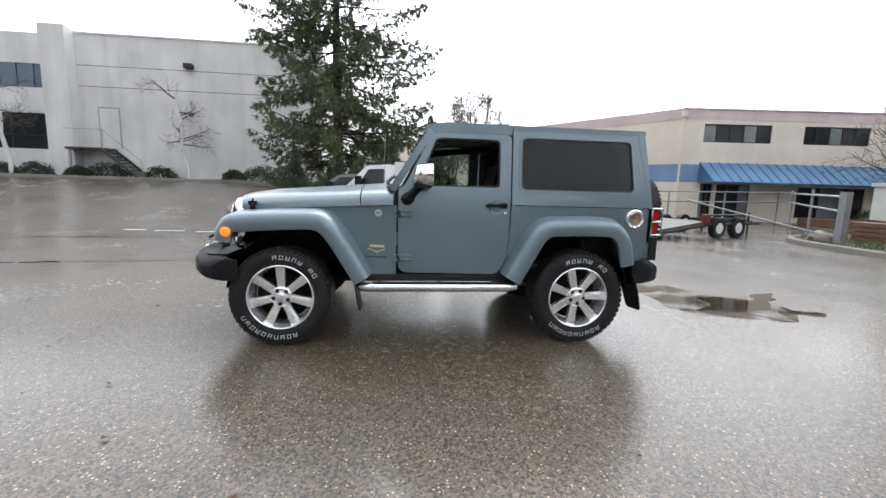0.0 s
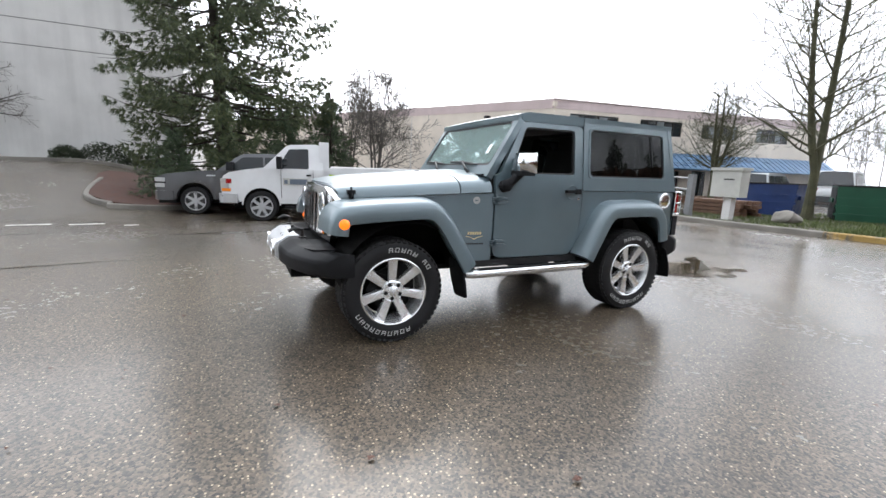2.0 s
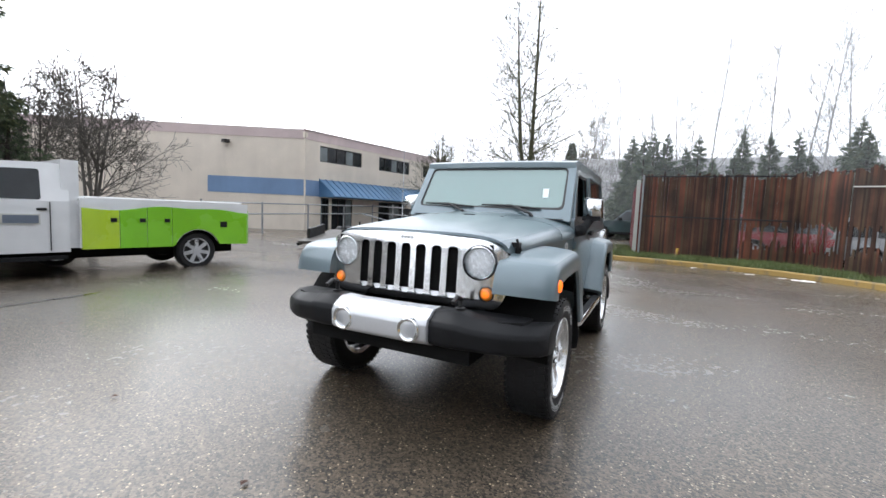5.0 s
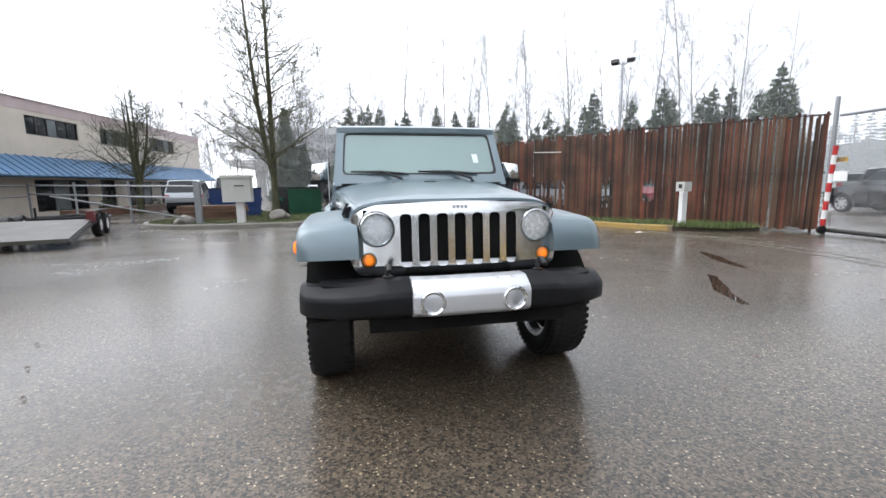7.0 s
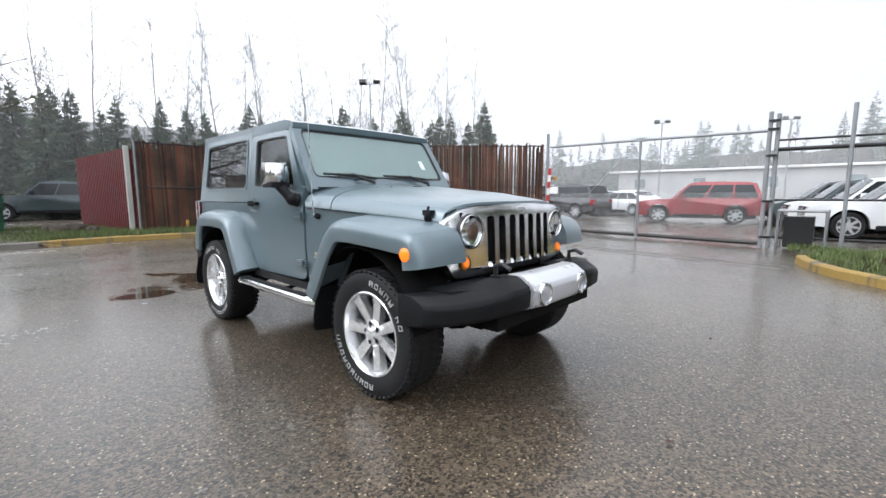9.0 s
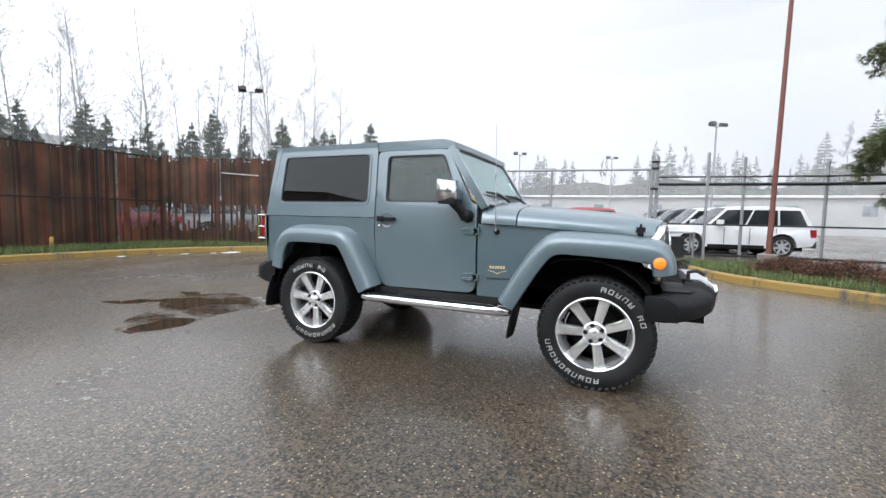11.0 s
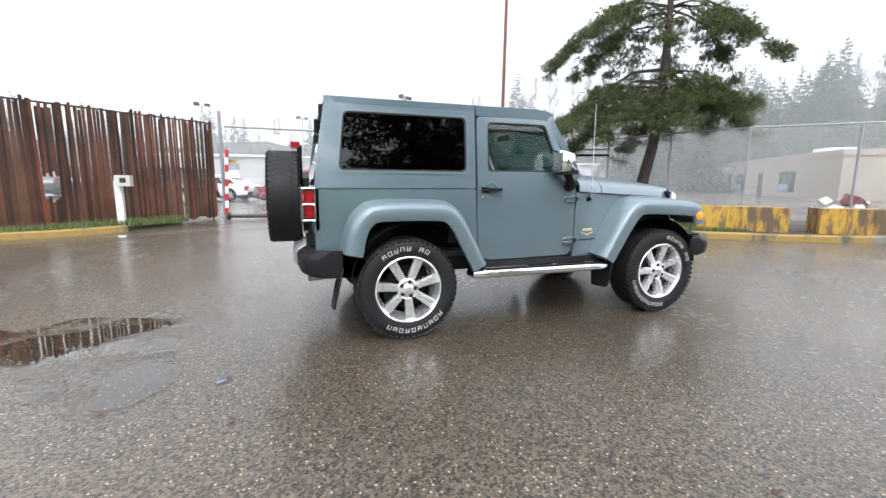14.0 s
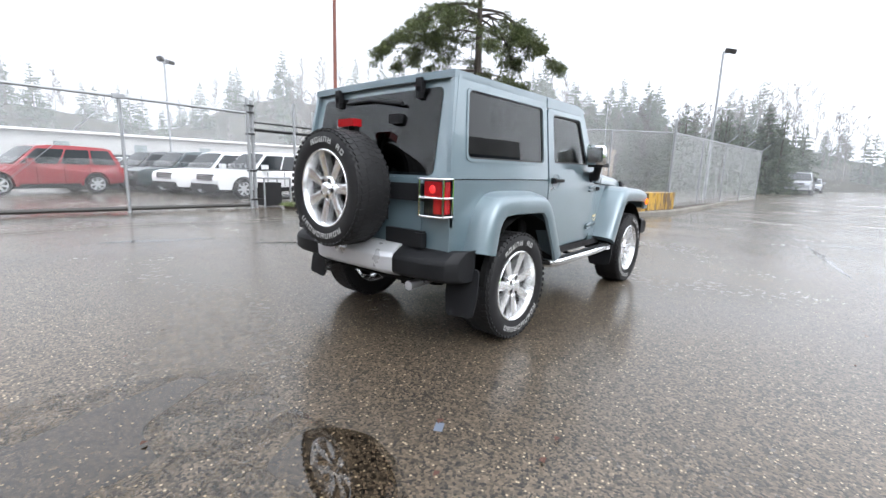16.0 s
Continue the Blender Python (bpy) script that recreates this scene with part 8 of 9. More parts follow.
def grow(rnd, wood, twig, p, d, length, r, level, up=0.15, droop=0.0, kids=(5, 5, 4), spread=0.9, limb=(0.30, 0.46), fine=0.005):
    """One limb and what grows from it."""
    steps = 6 if level == 0 else 2 if level >= 2 and fine > 0.0105 else 4
    pts, rad = [p.copy()], [r]
    for i in range(steps):
        d = (d + rand_dir(rnd) * (0.06 if level == 0 else 0.20) + Vector((0, 0, up if level else 0.05)) - Vector((0, 0, droop))).normalized()
        p = p + d * length / steps
        pts.append(p.copy())
        rad.append(max(fine, r * (1 - 0.85 * (i + 1) / steps)))
    (wood if level < 2 else twig).tube(pts, rad, (8, 5, 3, 3)[level])
    if level >= 3 or level >= len(kids):
        return
    n = kids[level]
    for k in range(n):
        t = (0.22 if level == 0 else 0.15) + (0.98 - 0.22) * (k + rnd.random() * 0.8) / n
        i = min(steps - 1, int(t * steps))
        q = pts[i].lerp(pts[i + 1], t * steps - i)
        ax = (pts[i + 1] - pts[i]).normalized()
        side = rand_dir(rnd)
        side = (side - ax * side.dot(ax)).normalized()
        nd = (ax * (1 - spread * 0.55) + side * spread).normalized()
        if level == 0:
            ln = length * rnd.uniform(*limb) * (1.15 - 0.80 * t)
        else:
            ln = length * rnd.uniform(0.40, 0.65) * (1.1 - 0.5 * t)
        grow(rnd, wood, twig, q, nd, ln, max(fine * 1.3, rad[i] * 0.48), level + 1, up, droop, kids, spread, limb, fine)


def bare_tree(x, y, h, seed, label, bark="mossbark", r=0.16, kids=(16, 7, 5), up=0.12, spread=0.95, group="", z=0.0, stems=1, limb=(0.30, 0.46), fine=0.006):
    rnd = random.Random(seed)
    t = thing("bare_tree", label, "tree", group, m=pose(x, y, z))
    wood, twig = Buf(), Buf()
    for s in range(stems):
        d = Vector((rnd.uniform(-0.12, 0.12), rnd.uniform(-0.12, 0.12), 1)).normalized()
        grow(rnd, wood, twig, Vector((0.05 * s, 0.07 * s, -0.05)), d, h, r, 0, up, 0, kids, spread, limb, fine)
    part_data("trunk", wood.v, wood.f, M[bark], t)
    tagged(part_data("crown", twig.v, twig.f, M[bark], t), kind="stuff")
    return t


def spray(buf, rnd, p, d, ln, w, n, droop=0.35):
    """A tuft of narrow blades about a twig."""
    for _ in range(n):
        q = (d * 0.9 + rand_dir(rnd) * 0.75 - Vector((0, 0, droop * rnd.random()))).normalized()
        s = q.cross(rand_dir(rnd))
        if s.length < 0.05:
            continue
        s = s.normalized() * w * rnd.uniform(0.6, 1.2)
        k = ln * rnd.uniform(0.6, 1.25)
        buf.tri(p - s, p + s, p + q * k)


def spruce(x, y, h, radii, seed, label, mat_key="spruce", whorls=44, per=6, blade=0.30, group="", z=0.0, lean=-0.12, density=1.0, trunk_r=0.24, zlow=0.5, name="spruce_tree"):
    rnd = random.Random(seed)
    t = thing(name, label, "tree", group, m=pose(x, y, z))
    wood, leaf = Buf(), Buf()
    wood.tube([Vector((0.03 * math.sin(k), 0.03 * math.cos(k * 1.3), -0.05 + h * k / 10)) for k in range(11)], [trunk_r * (1 - 0.95 * k / 10) + 0.01 for k in range(11)], 9)
    for i in range(whorls):
        zz = zlow + (h - zlow) * (i / whorls) ** 1.05
        R = lerp(radii, zz / h)
        for k in range(per):
            a = rnd.uniform(0, math.tau)
            ln = R * rnd.uniform(0.55, 1.08)
            d = Vector((math.cos(a), math.sin(a), lean + rnd.uniform(-0.22, 0.22)))
            p, pts = Vector((0, 0, zz + rnd.uniform(-0.15, 0.15))), []
            steps = 6
            for s in range(steps + 1):
                pts.append(p.copy())
                d = (d + Vector((0, 0, -0.05 + 0.045 * s)) + rand_dir(rnd) * 0.07).normalized()
                p = p + d * ln / steps
            wood.tube(pts, [max(0.006, 0.035 * (ln / 3) * (1 - s / (steps + 0.5))) for s in range(steps + 1)], 4)
            cnt = int((6 + 12 * ln) * density)
            for c in range(cnt):
                tt = 0.22 + 0.78 * (c + rnd.random()) / cnt
                j = min(steps - 1, int(tt * steps))
                q = pts[j].lerp(pts[j + 1], tt * steps - j)
                ax = (pts[j + 1] - pts[j]).normalized()
                side = Vector((-ax.y, ax.x, 0)) * (1 if rnd.random() < 0.5 else -1)
                off = side * rnd.uniform(0, 0.34) * ln * 0.42 * (1.15 - tt)
                q = q + off + Vector((0, 0, -0.42 * rnd.random() ** 1.5 - 0.35 * off.length))
                spray(leaf, rnd, q, (ax + side * 0.5 - Vector((0, 0, 0.35))).normalized(), blade, blade * 0.07, 14, 0.8)
    part_data("trunk", wood.v, wood.f, M["bark"], t)
    tagged(part_data("crown", leaf.v, leaf.f, M[mat_key], t, angle=180), kind="stuff")
    return t


# big spruce on the mulched island, and small ones below it
spruce(-2.75, 14.64, 17.0, [(0, 2.6), (0.08, 3.2), (0.2, 4.2), (0.42, 4.4), (0.6, 3.4), (1.0, 0.15)], 4, "large old spruce with drooping branches on the mulched island", whorls=44, per=6, blade=0.23, density=1.7)
spruce(-4.1, 12.7, 2.6, [(0, 1.3), (0.3, 1.2), (1, 0.1)], 9, "young spruce below the large one", "young_spruce", whorls=14, per=6, blade=0.14, density=1.4, trunk_r=0.06, zlow=0.15)
spruce(-0.7, 13.2, 3.4, [(0, 1.6), (0.4, 1.5), (1, 0.2)], 10, "young bushy spruce below the large one", "young_spruce", whorls=14, per=7, blade=0.14, density=1.4, trunk_r=0.06, zlow=0.15)
spruce(1.2, 14.2, 4.4, [(0, 1.3), (0.4, 1.3), (1, 0.2)], 12, "small dark conifer beside the large spruce", "young_spruce", whorls=18, per=6, blade=0.15, density=1.4, trunk_r=0.07, zlow=0.2)
bare_tree(2.9, 14.0, 5.0, 21, "bare many-stemmed shrub tree beside the spruce", "greybark", 0.06, (11, 9, 7), 0.06, 0.8, stems=4, limb=(0.4, 0.6))
bare_tree(2.2, 15.5, 4.6, 22, "bare grey shrub tree behind the spruce", "greybark", 0.05, (10, 9, 7), 0.06, 0.8, stems=3, limb=(0.4, 0.6))

# birches by the concrete wall, their leading shoots cut
for x, y, h, seed in ((-11.3, 20.3, 4.9, 31), (-19.6, 20.0, 5.6, 32)):
    rnd = random.Random(seed)
    t = thing("birch_tree", "white-barked birch with a lopped top, bare in winter", "tree", "birches by the wall", m=pose(x, y, rise(x, y)))
    wood, twig, white = Buf(), Buf(), Buf()
    pts = [Vector((0.10 * math.sin(k * 1.7) - 0.05 * k, 0.05 * math.sin(k), h * k / 8)) for k in range(9)]
    white.tube(pts, [0.11 * (1 - 0.45 * k / 8) for k in range(9)], 8)
    for k in range(9):
        q = pts[3].lerp(pts[7], rnd.random())
        a = rnd.uniform(0, math.tau)
        grow(rnd, wood, twig, q, Vector((math.cos(a), math.sin(a) * 0.5, 0.15)), rnd.uniform(1.2, 2.2), 0.035, 1, 0.02, 0, (5, 6, 5), 0.8)
    part_data("trunk", white.v, white.f, M["birch"], t)
    part_data("limb", wood.v, wood.f, M["bark"], t)
    tagged(part_data("crown", twig.v, twig.f, M["greybark"], t), kind="stuff")

# bare trees of the island


def tiered_tree(x, y, h, r, seed, label, bark, stems, z=0.0, low=1.7, reach=0.30, rise_=0.5, limbs=34, fine=0.0045, kids=(4, 8, 6)):
    """Straight stems set all the way up with ascending limbs and fine twigs."""
    rnd = random.Random(seed)
    t = thing("bare_tree", label, "tree", m=pose(x, y, z))
    wood, twig = Buf(), Buf()
    for lean, az, part_h in stems:
        top = h * part_h
        out = Vector((math.cos(az), math.sin(az), 0))
        pts = []
        for k in range(13):
            u = k / 12
            w = max(0.0, u * top - low) / top
            pts.append(Vector((0.05 * math.sin(5 * u + az), 0.05 * math.cos(4 * u), -0.05 + top * u)) + out * lean * top * (w ** 0.8) * (1 - 0.35 * w))
        wood.tube(pts, [r * (1.25 if k == 0 else 1.0) * (1 - 0.93 * (k / 12) ** 0.85) + 0.008 for k in range(13)], 9)
        for k in range(limbs):
            u = low / top + (0.985 - low / top) * ((k + rnd.random()) / limbs)
            i = min(11, int(u * 12))
            p = pts[i].lerp(pts[i + 1], u * 12 - i)
            a = k * 2.4 + rnd.uniform(-0.5, 0.5)
            side = Vector((math.cos(a), math.sin(a), 0))
            ln = h * reach * (1.12 - u) ** 0.85 * rnd.uniform(0.65, 1.05)
            d = (side + Vector((0, 0, rise_ * rnd.uniform(0.7, 1.3) * (0.7 + 0.8 * u)))).normalized()
            grow(rnd, wood, twig, p, d, ln, max(0.013, 0.34 * r * (1.1 - u)), 1, 0.07, 0, kids, 0.75, (0.3, 0.46), fine)
    part_data("trunk", wood.v, wood.f, M[bark], t)
    tagged(part_data("crown", twig.v, twig.f, M[bark], t), kind="stuff")


tiered_tree(14.25, 3.64, 11.8, 0.135, 41, "tall bare mossy tree on the island", "mossbark", ((0.02, 0.4, 1.0), (0.16, 2.2, 0.82)), 0.08, 1.7, 0.36, 0.5, 34, 0.0070, (4, 6, 5))
tiered_tree(21.5, 11.6, 7.6, 0.15, 43, "bare round-crowned tree before the office building", "mossbark", ((0.0, 0.0, 0.84), (0.22, 1.0, 0.78), (0.22, 3.2, 0.80), (0.2, 5.2, 0.74)), 0.0, 1.6, 0.44, 0.5, 15, 0.0070, (4, 6, 5))

spruce(39.4, 6.6, 8.6, [(0, 1.8), (0.3, 1.6), (0.7, 0.7), (1, 0.1)], 51, "narrow dark cedar far beyond the island", "cedar", 34, 7, 0.34, trunk_r=0.15, zlow=0.2, lean=0.1, name="cedar_tree")
spruce(40.5, 5.2, 5.6, [(0, 1.2), (0.5, 0.8), (1, 0.1)], 52, "smaller cedar beside the tall one", "cedar", 22, 6, 0.32, trunk_r=0.12, zlow=0.2, lean=0.1, name="cedar_tree")

def pine(x, y, h, seed, label):
    """Open crown: drooping limbs that carry heavy, layered tufts of needles."""
    rnd = random.Random(seed)
    t = thing("pine_tree", label, "tree", m=pose(x, y, 0.05))
    wood, leaf = Buf(), Buf()
    pts = [Vector((0, 0, -0.05)), Vector((-0.10, 0.05, 1.0)), Vector((-0.35, 0.15, 2.3)), Vector((-0.5, 0.2, 3.6)), Vector((-0.55, 0.2, 5.2)), Vector((-0.6, 0.15, 7.0)), Vector((-0.6, 0.1, h))]
    wood.tube(pts, [0.24, 0.19, 0.165, 0.15, 0.125, 0.09, 0.03], 10)

    def at(z):
        for a, b in zip(pts, pts[1:]):
            if z <= b.z:
                return a.lerp(b, (z - a.z) / (b.z - a.z))
        return pts[-1]

    limbs = []
    for k in range(24):
        a = radians(-31 + k * 137.5)
        long_side = max(0.0, math.cos(a - radians(-31)))
        limbs.append((rnd.uniform(3.5, 4.8), a, rnd.uniform(1.7, 2.5) + 1.0 * long_side, rnd.uniform(2.5, 3.9) - 0.6 * long_side, 1.0))
    for k in range(11):
        a = radians(-10 + k * 137.5)
        limbs.append((rnd.uniform(5.9, 6.7), a, rnd.uniform(1.5, 2.6), rnd.uniform(4.9, 6.3), 0.8))
    for k in range(15):
        z = rnd.uniform(7.4, h - 0.5)
        limbs.append((z, radians(k * 137.5), (h + 1.8 - z) * rnd.uniform(0.4, 0.66), z + rnd.uniform(-0.4, 0.5), 0.9))
    limbs += [(6.9, radians(-31), 3.5, 5.1, 1.0), (6.6, radians(-14), 3.0, 5.4, 1.0), (6.4, radians(-50), 2.9, 5.0, 1.0), (6.8, radians(150), 3.0, 5.0, 1.0), (6.5, radians(175), 2.6, 4.6, 1.0)]
    for z0, a, reach, z1, full in limbs:
        p0 = at(z0)
        out = Vector((math.cos(a), math.sin(a), 0))
        bend = rnd.uniform(-0.35, 0.35)
        q = []
        for s in range(8):
            u = s / 7
            z = z0 + (z1 - z0) * u ** 1.4 + 0.35 * math.sin(u * 3.1) * rnd.uniform(0.6, 1.2)
            w = Vector((-out.y, out.x, 0)) * (bend * u * u * reach * 0.6 + rnd.uniform(-0.08, 0.08))
            q.append(Vector((p0.x, p0.y, 0)) + out * reach * u + w + Vector((0, 0, z)))
        q[0] = p0.copy()
        wood.tube(q, [max(0.012, 0.05 * (reach / 2.6) * (1 - s / 7.4)) for s in range(8)], 5)
        for c in range(int(11 * reach * full)):
            u = 1.0 - 0.62 * rnd.random() ** 1.4
            j = min(6, int(u * 7))
            b = q[j].lerp(q[j + 1], u * 7 - j)
            ax = (q[j + 1] - q[j]).normalized()
            side = Vector((-ax.y, ax.x, 0)) * rnd.choice((-1, 1))
            e = b + side * rnd.uniform(0.03, 0.62) * (1.3 - 0.75 * u) + ax * rnd.uniform(0.0, 0.35) + Vector((0, 0, rnd.uniform(-0.22, 0.10)))
            wood.tube([b, b.lerp(e, 0.5) + Vector((0, 0, 0.03)), e], [0.012, 0.009, 0.005], 3)
            rx, rz = rnd.uniform(0.20, 0.36), rnd.uniform(0.09, 0.15)
            tip = (ax + side * 0.4 + Vector((0, 0, 0.25))).normalized()
            for u2 in range(34):
                g = rand_dir(rnd)
                f = rnd.random() ** 0.45
                o = e + Vector((g.x * rx * f, g.y * rx * f, g.z * rz * f))
                spray(leaf, rnd, o, (tip * 0.8 + g * 0.45).normalized(), 0.125, 0.0075, 9, 0.05)
    part_data("trunk", wood.v, wood.f, M["bark"], t)
    tagged(part_data("crown", leaf.v, leaf.f, M["pine"], t, angle=180), kind="stuff")


pine(-8.75, -7.6, 10.6, 61, "leaning pine with layered green crown on the kerbed island")


def shrub(x, y, sx, sy, h, seed, label, mt="bush", count=1500, blade=0.07, group=""):
    rnd = random.Random(seed)
    leaf = Buf()
    z = rise(x, y) + 0.05
    for _ in range(count):
        d = rand_dir(rnd)
        d.z = abs(d.z)
        k = rnd.uniform(0.6, 1.0) * (1 + 0.18 * noise.noise(d * 2.5 + Vector((seed, 0, 0))))
        p = Vector((d.x * sx * k, d.y * sy * k, d.z * h * k))
        spray(leaf, rnd, p, d, blade, blade * 0.22, 4, 0.2)
    t = part_data("shrub", leaf.v, leaf.f, M[mt], None, angle=180)
    t.location = (x, y, z)
    tagged(t, label, "shrub", group)


GB = "clipped shrubs by the wall"
for i, (x, sx, h) in enumerate(((-12.6, 0.85, 0.65), (-8.9, 0.6, 0.6), (-7.6, 1.1, 0.85), (-6.2, 1.0, 0.8), (-15.2, 1.2, 0.75), (-16.6, 0.6, 0.55), (-18.6, 0.9, 0.7), (-20.2, 0.8, 0.65), (-4.8, 0.9, 0.8))):
    shrub(x, 20.2, sx, 0.6, h, 70 + i, "rounded evergreen shrub before the concrete wall", "bush", 1100, 0.09, GB)
for i, (u, w) in enumerate(((7.3, -2.2), (11.2, -2.2), (14.6, -2.2))):
    p = PK @ Vector((u, w, 0))
    shrub(p.x, p.y, 0.4, 0.4, 0.8, 90 + i, "small conical shrub in the planter", "bush", 600, 0.07, "planter shrubs")
for i, (x, y, sx, sy, h) in enumerate(((-6.2, -5.6, 1.0, 0.8, 0.42), (-7.6, -5.0, 1.1, 0.8, 0.45), (-5.2, -6.6, 0.9, 0.8, 0.45), (-8.6, -6.2, 1.0, 0.9, 0.5), (-7.0, -6.8, 1.1, 0.9, 0.5), (-4.4, -7.2, 0.7, 0.7, 0.4))):
    shrub(x, y, sx, sy, h, 100 + i, "low red-brown winter shrub under the pine", "redtwig", 1500, 0.06, "shrubs under the pine")
kerb_run(dense([(-21, 19.55), (-3, 19.55)], 1.0), "kerb_6", M["kerb"], "concrete kerb before the wall bed")

# ---- distant woods, one mesh each ----


def hill_z(x, y):
    """The wooded slope past the beige building and the bank at the lane's end."""
    r, a = math.hypot(x, y), math.degrees(math.atan2(y, x)) % 360
    side = sstep(170, 186, a) * sstep(256, 236, a)
    h = (10.0 + 9.0 * sstep(196, 210, a)) * side * sstep(58, 112, r) * (0.85 + 0.3 * noise.noise(Vector((x * 0.02, y * 0.02, 0))))
    h += 10.5 * sstep(236, 252, a) * sstep(336, 316, a) * sstep(76, 104, r) * (0.8 + 0.5 * noise.noise(Vector((x * 0.05, y * 0.05, 4))))
    return h + 3.0 * sstep(150, 165, a) * sstep(195, 180, a) * sstep(88, 130, r)


def fir(leaf, rnd, base, h, R, detail=1.0):
    """Cone of drooping tiers with ragged tips."""
    tiers = int((9 + 1.7 * h) * detail)
    for i in range(tiers):
        u = 0.05 + 0.93 * i / tiers
        r = R * (1 - u) ** 0.85 * rnd.uniform(0.75, 1.15) + 0.04
        n = max(4, int((6 + 5 * r) * detail))
        for k in range(n):
            a = rnd.uniform(0, math.tau)
            ln = r * rnd.uniform(0.6, 1.15)
            d = Vector((math.cos(a), math.sin(a), -0.28 + 0.6 * u)).normalized()
            o = base + Vector((0, 0, h * u + rnd.uniform(-0.1, 0.1)))
            for s in (0.25, 0.5, 0.75):
                spray(leaf, rnd, o + d * ln * s - Vector((0, 0, 0.10 * s * ln)), d, ln * 0.34 + 0.08, 0.030 + 0.014 * ln, 9, 0.5)
    for k in range(5):
        spray(leaf, rnd, base + Vector((0, 0, h * (0.93 + 0.015 * k))), Vector((0, 0, 1)), 0.28, 0.03, 5, 0.0)


def woods(name, label, spots, seed, conifer_share, hb, hc, bark, leafm, detail=1.0, limb=(0.16, 0.26), fine=0.011, kids=(18, 5, 3)):
    rnd = random.Random(seed)
    wood, twig, leaf = Buf(), Buf(), Buf()
    for x, y in spots:
        z = rise(x, y) - 0.1 + hill_z(x, y)
        if rnd.random() < conifer_share:
            h = rnd.uniform(*hc)
            wood.tube([Vector((x, y, z)), Vector((x, y, z + h))], [0.14, 0.02], 5)
            fir(leaf, rnd, Vector((x, y, z)), h, h * rnd.uniform(0.24, 0.34), detail)
        else:
            h = rnd.uniform(*hb)
            grow(rnd, wood, twig, Vector((x, y, z)), Vector((rnd.uniform(-0.04, 0.04), rnd.uniform(-0.04, 0.04), 1)), h, 0.0060 * h, 0, 0.12, 0, kids, 0.62, limb, fine)
    f = len(wood.v)
    tagged(part_data(name, wood.v + twig.v, wood.f + [tuple(i + f for i in q) for q in twig.f], M[bark]), label, "trees", kind="stuff")
    if leaf.f:
        tagged(part_data(name, leaf.v, leaf.f, M[leafm], angle=180), label + ", evergreen crowns", "trees", kind="stuff")


def arc(a0, a1, r0, r1, n, seed):
    rnd = random.Random(seed)
    out = []
    for k in range(n):
        a = radians(a0 + (a1 - a0) * (k + rnd.random()) / n)
        r = rnd.uniform(r0, r1)
        out.append((r * math.cos(a), r * math.sin(a)))
    return out


woods("distant_woods", "tall bare trees far behind the slatted fence", arc(-52, 8, 52, 74, 26, 1), 1, 0.0, (18, 26), (6, 9), "greybark", "cedar", 1.0, (0.20, 0.32), 0.012, (24, 6, 4))
woods("distant_woods", "young conifers far behind the slatted fence", arc(-56, 2, 27, 33, 40, 2), 2, 1.0, (9, 12), (4.4, 7.8), "bark", "cedar", 1.25)
woods("distant_woods", "misty mixed woods far beyond the hall", arc(-120, -32, 80, 108, 110, 3), 3, 0.6, (5, 8), (5, 9), "greybark", "cedar", 0.7, fine=0.02)
woods("distant_woods", "tall conifers and bare trees on the hillside past the beige building", arc(-178, -118, 64, 112, 100, 4), 4, 0.55, (7, 11), (7, 13), "greybark", "cedar", 0.7, (0.2, 0.32), 0.020, (16, 5, 3))
woods("distant_woods", "tall dark conifers on the slope behind the beige building", arc(-166, -132, 60, 84, 64, 24), 24, 0.85, (8, 11), (8, 15), "greybark", "cedar", 0.85, (0.2, 0.32), 0.020, (14, 5, 3))
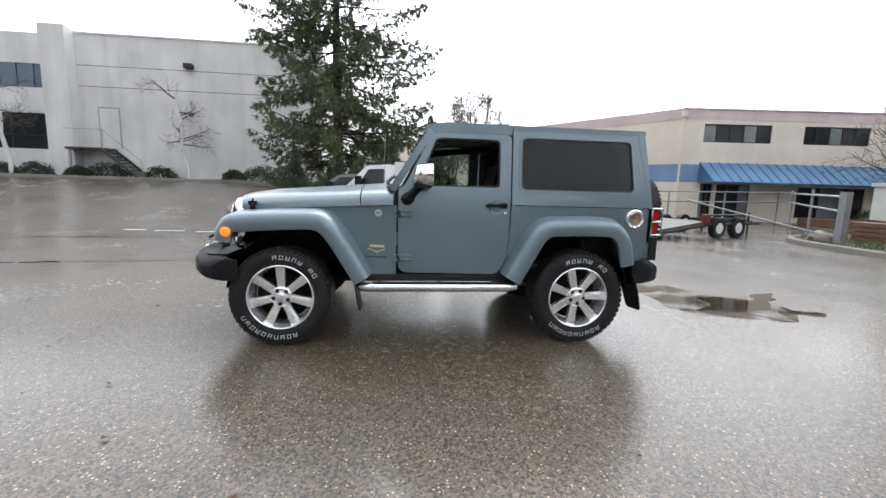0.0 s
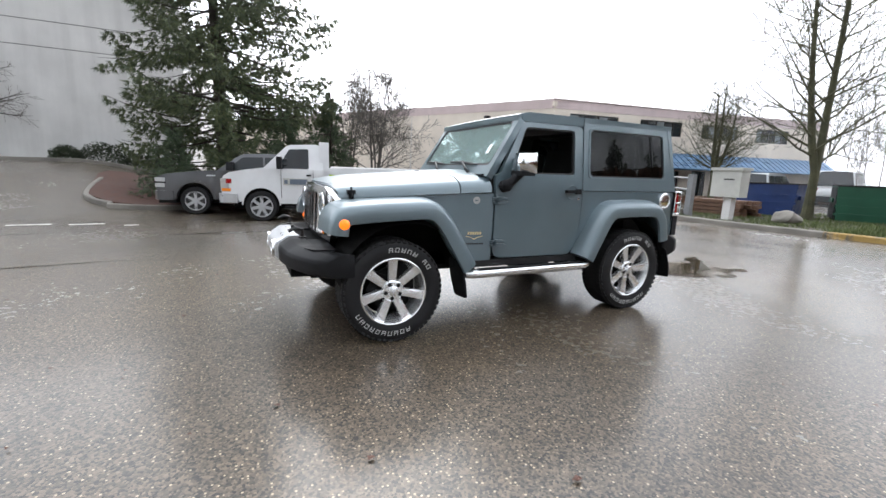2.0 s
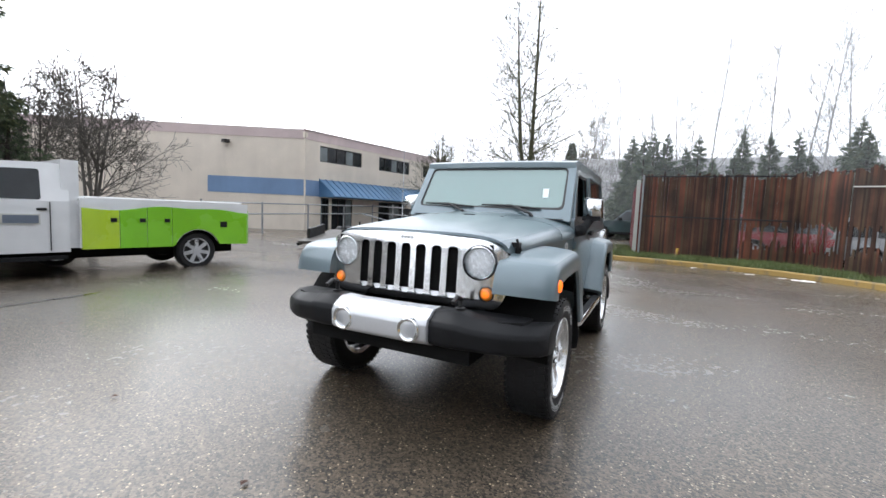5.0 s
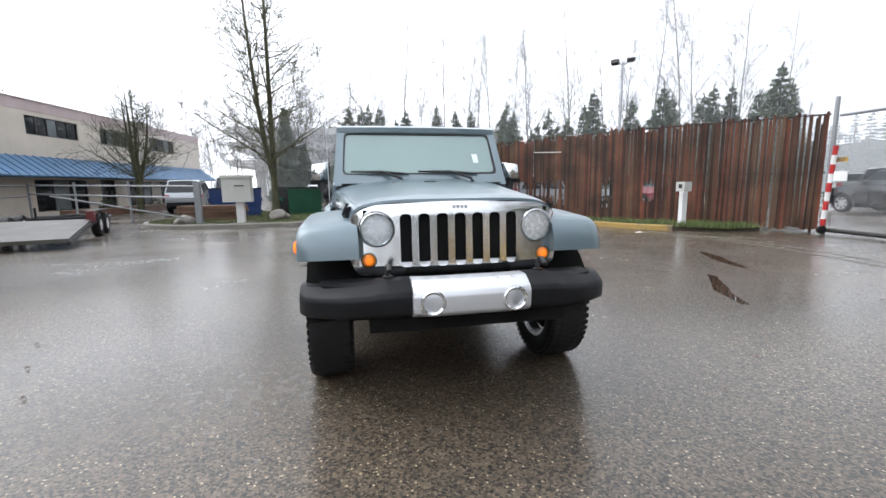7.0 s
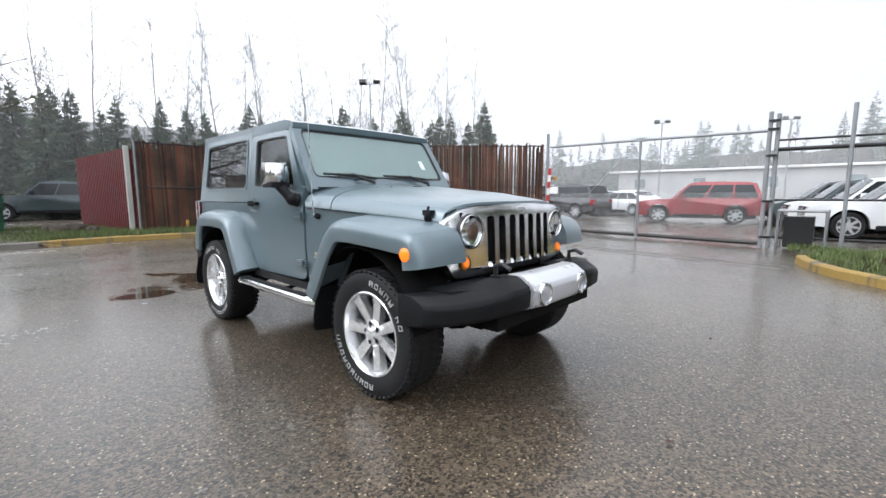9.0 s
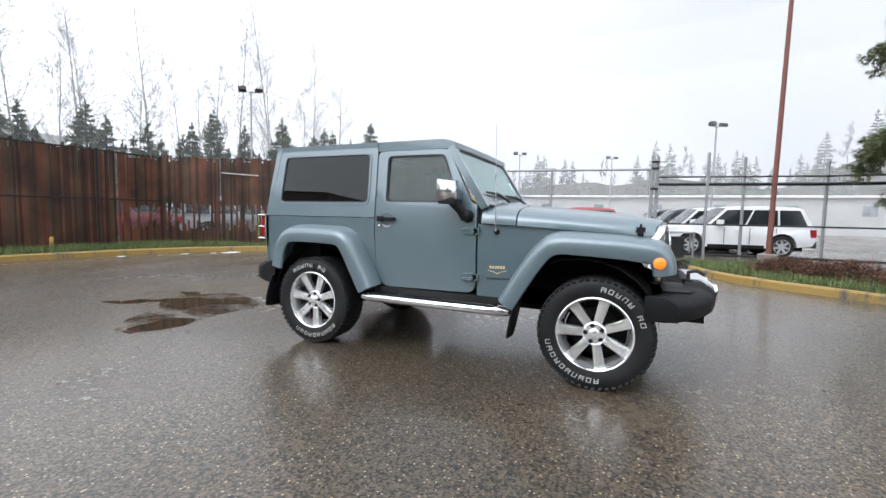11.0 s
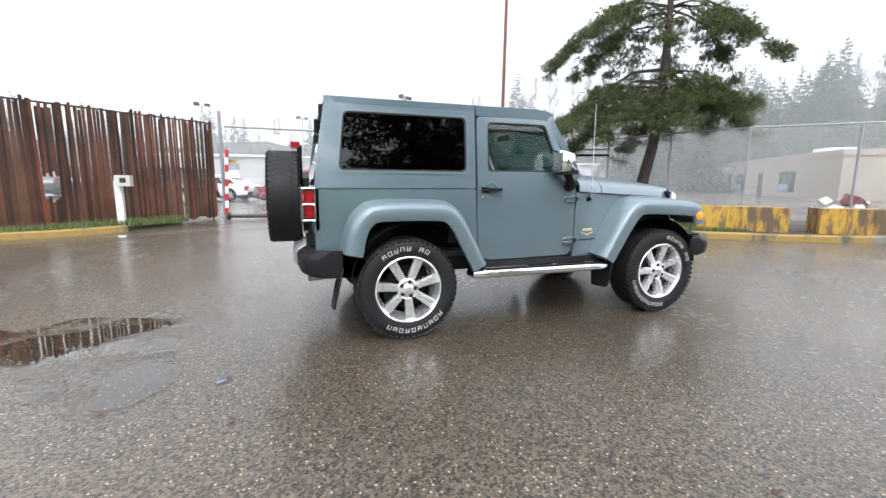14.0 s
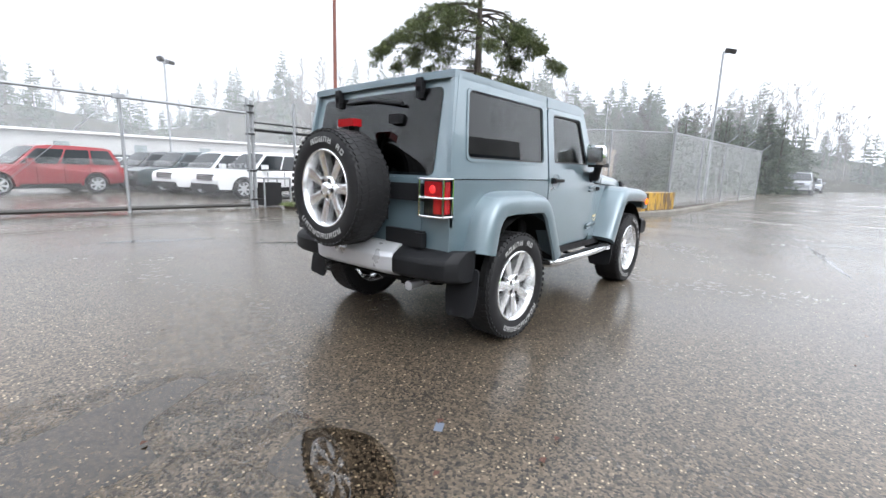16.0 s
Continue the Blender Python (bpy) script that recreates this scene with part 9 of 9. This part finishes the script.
woods("distant_woods", "leafless alder thicket on the hillside", arc(-176, -120, 62, 84, 74, 14), 14, 0.15, (6, 9), (5, 8), "greybark", "cedar", 0.7, (0.26, 0.4), 0.020, (14, 6, 4))
woods("distant_woods", "dense young conifers beside the lane", arc(-181, -163, 40, 62, 80, 5), 5, 0.9, (6, 9), (4.5, 8), "bark", "cedar", 0.8, (0.18, 0.3), 0.014)
woods("distant_woods", "bare trees at the end of the lane", arc(-200, -170, 80, 112, 56, 6), 6, 0.35, (8, 13), (5, 9), "greybark", "cedar", 0.7, (0.18, 0.3), 0.018)
woods("distant_woods", "bare trees beyond the island lot", arc(-4, 26, 44, 58, 30, 7), 7, 0.12, (7, 12), (5, 8), "greybark", "cedar", 0.8, (0.24, 0.36), 0.013)
woods("distant_woods", "bare tree tops behind the office building", arc(30, 66, 52, 70, 12, 8), 8, 0.0, (9, 12), (5, 8), "greybark", "cedar")

# wooded slope and the bank at the lane's end
rows = []
for i in range(96):
    a = radians(150 + 190 * i / 95)
    rows.append([(r * math.cos(a), r * math.sin(a), hill_z(r * math.cos(a), r * math.sin(a)) + (0.5 * noise.noise(Vector((r * 0.3, i * 0.7, 0))) if r > 60 else 0) - (0.4 if r < 60 else 0.05)) for r in (56, 62, 68, 75, 83, 92, 102, 114, 130, 160, 220)])
ob = part("hill", grid(rows), M["wooded"])
tagged(ob, "low wooded hill behind the yard", "hill", kind="structure")

# curved pale sheets that imitate drizzle haze between the yard and the far woods
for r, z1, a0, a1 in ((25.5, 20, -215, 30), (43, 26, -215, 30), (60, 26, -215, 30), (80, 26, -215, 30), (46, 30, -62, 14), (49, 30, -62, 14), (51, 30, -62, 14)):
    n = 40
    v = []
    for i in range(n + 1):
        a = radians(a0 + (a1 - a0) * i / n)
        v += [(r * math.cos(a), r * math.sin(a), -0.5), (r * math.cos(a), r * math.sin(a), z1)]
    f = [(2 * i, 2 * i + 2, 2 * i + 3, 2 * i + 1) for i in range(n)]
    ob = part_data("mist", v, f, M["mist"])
    tagged(ob, "pale translucent sheet standing in for drizzle haze before the distant woods", "mist", kind="structure")
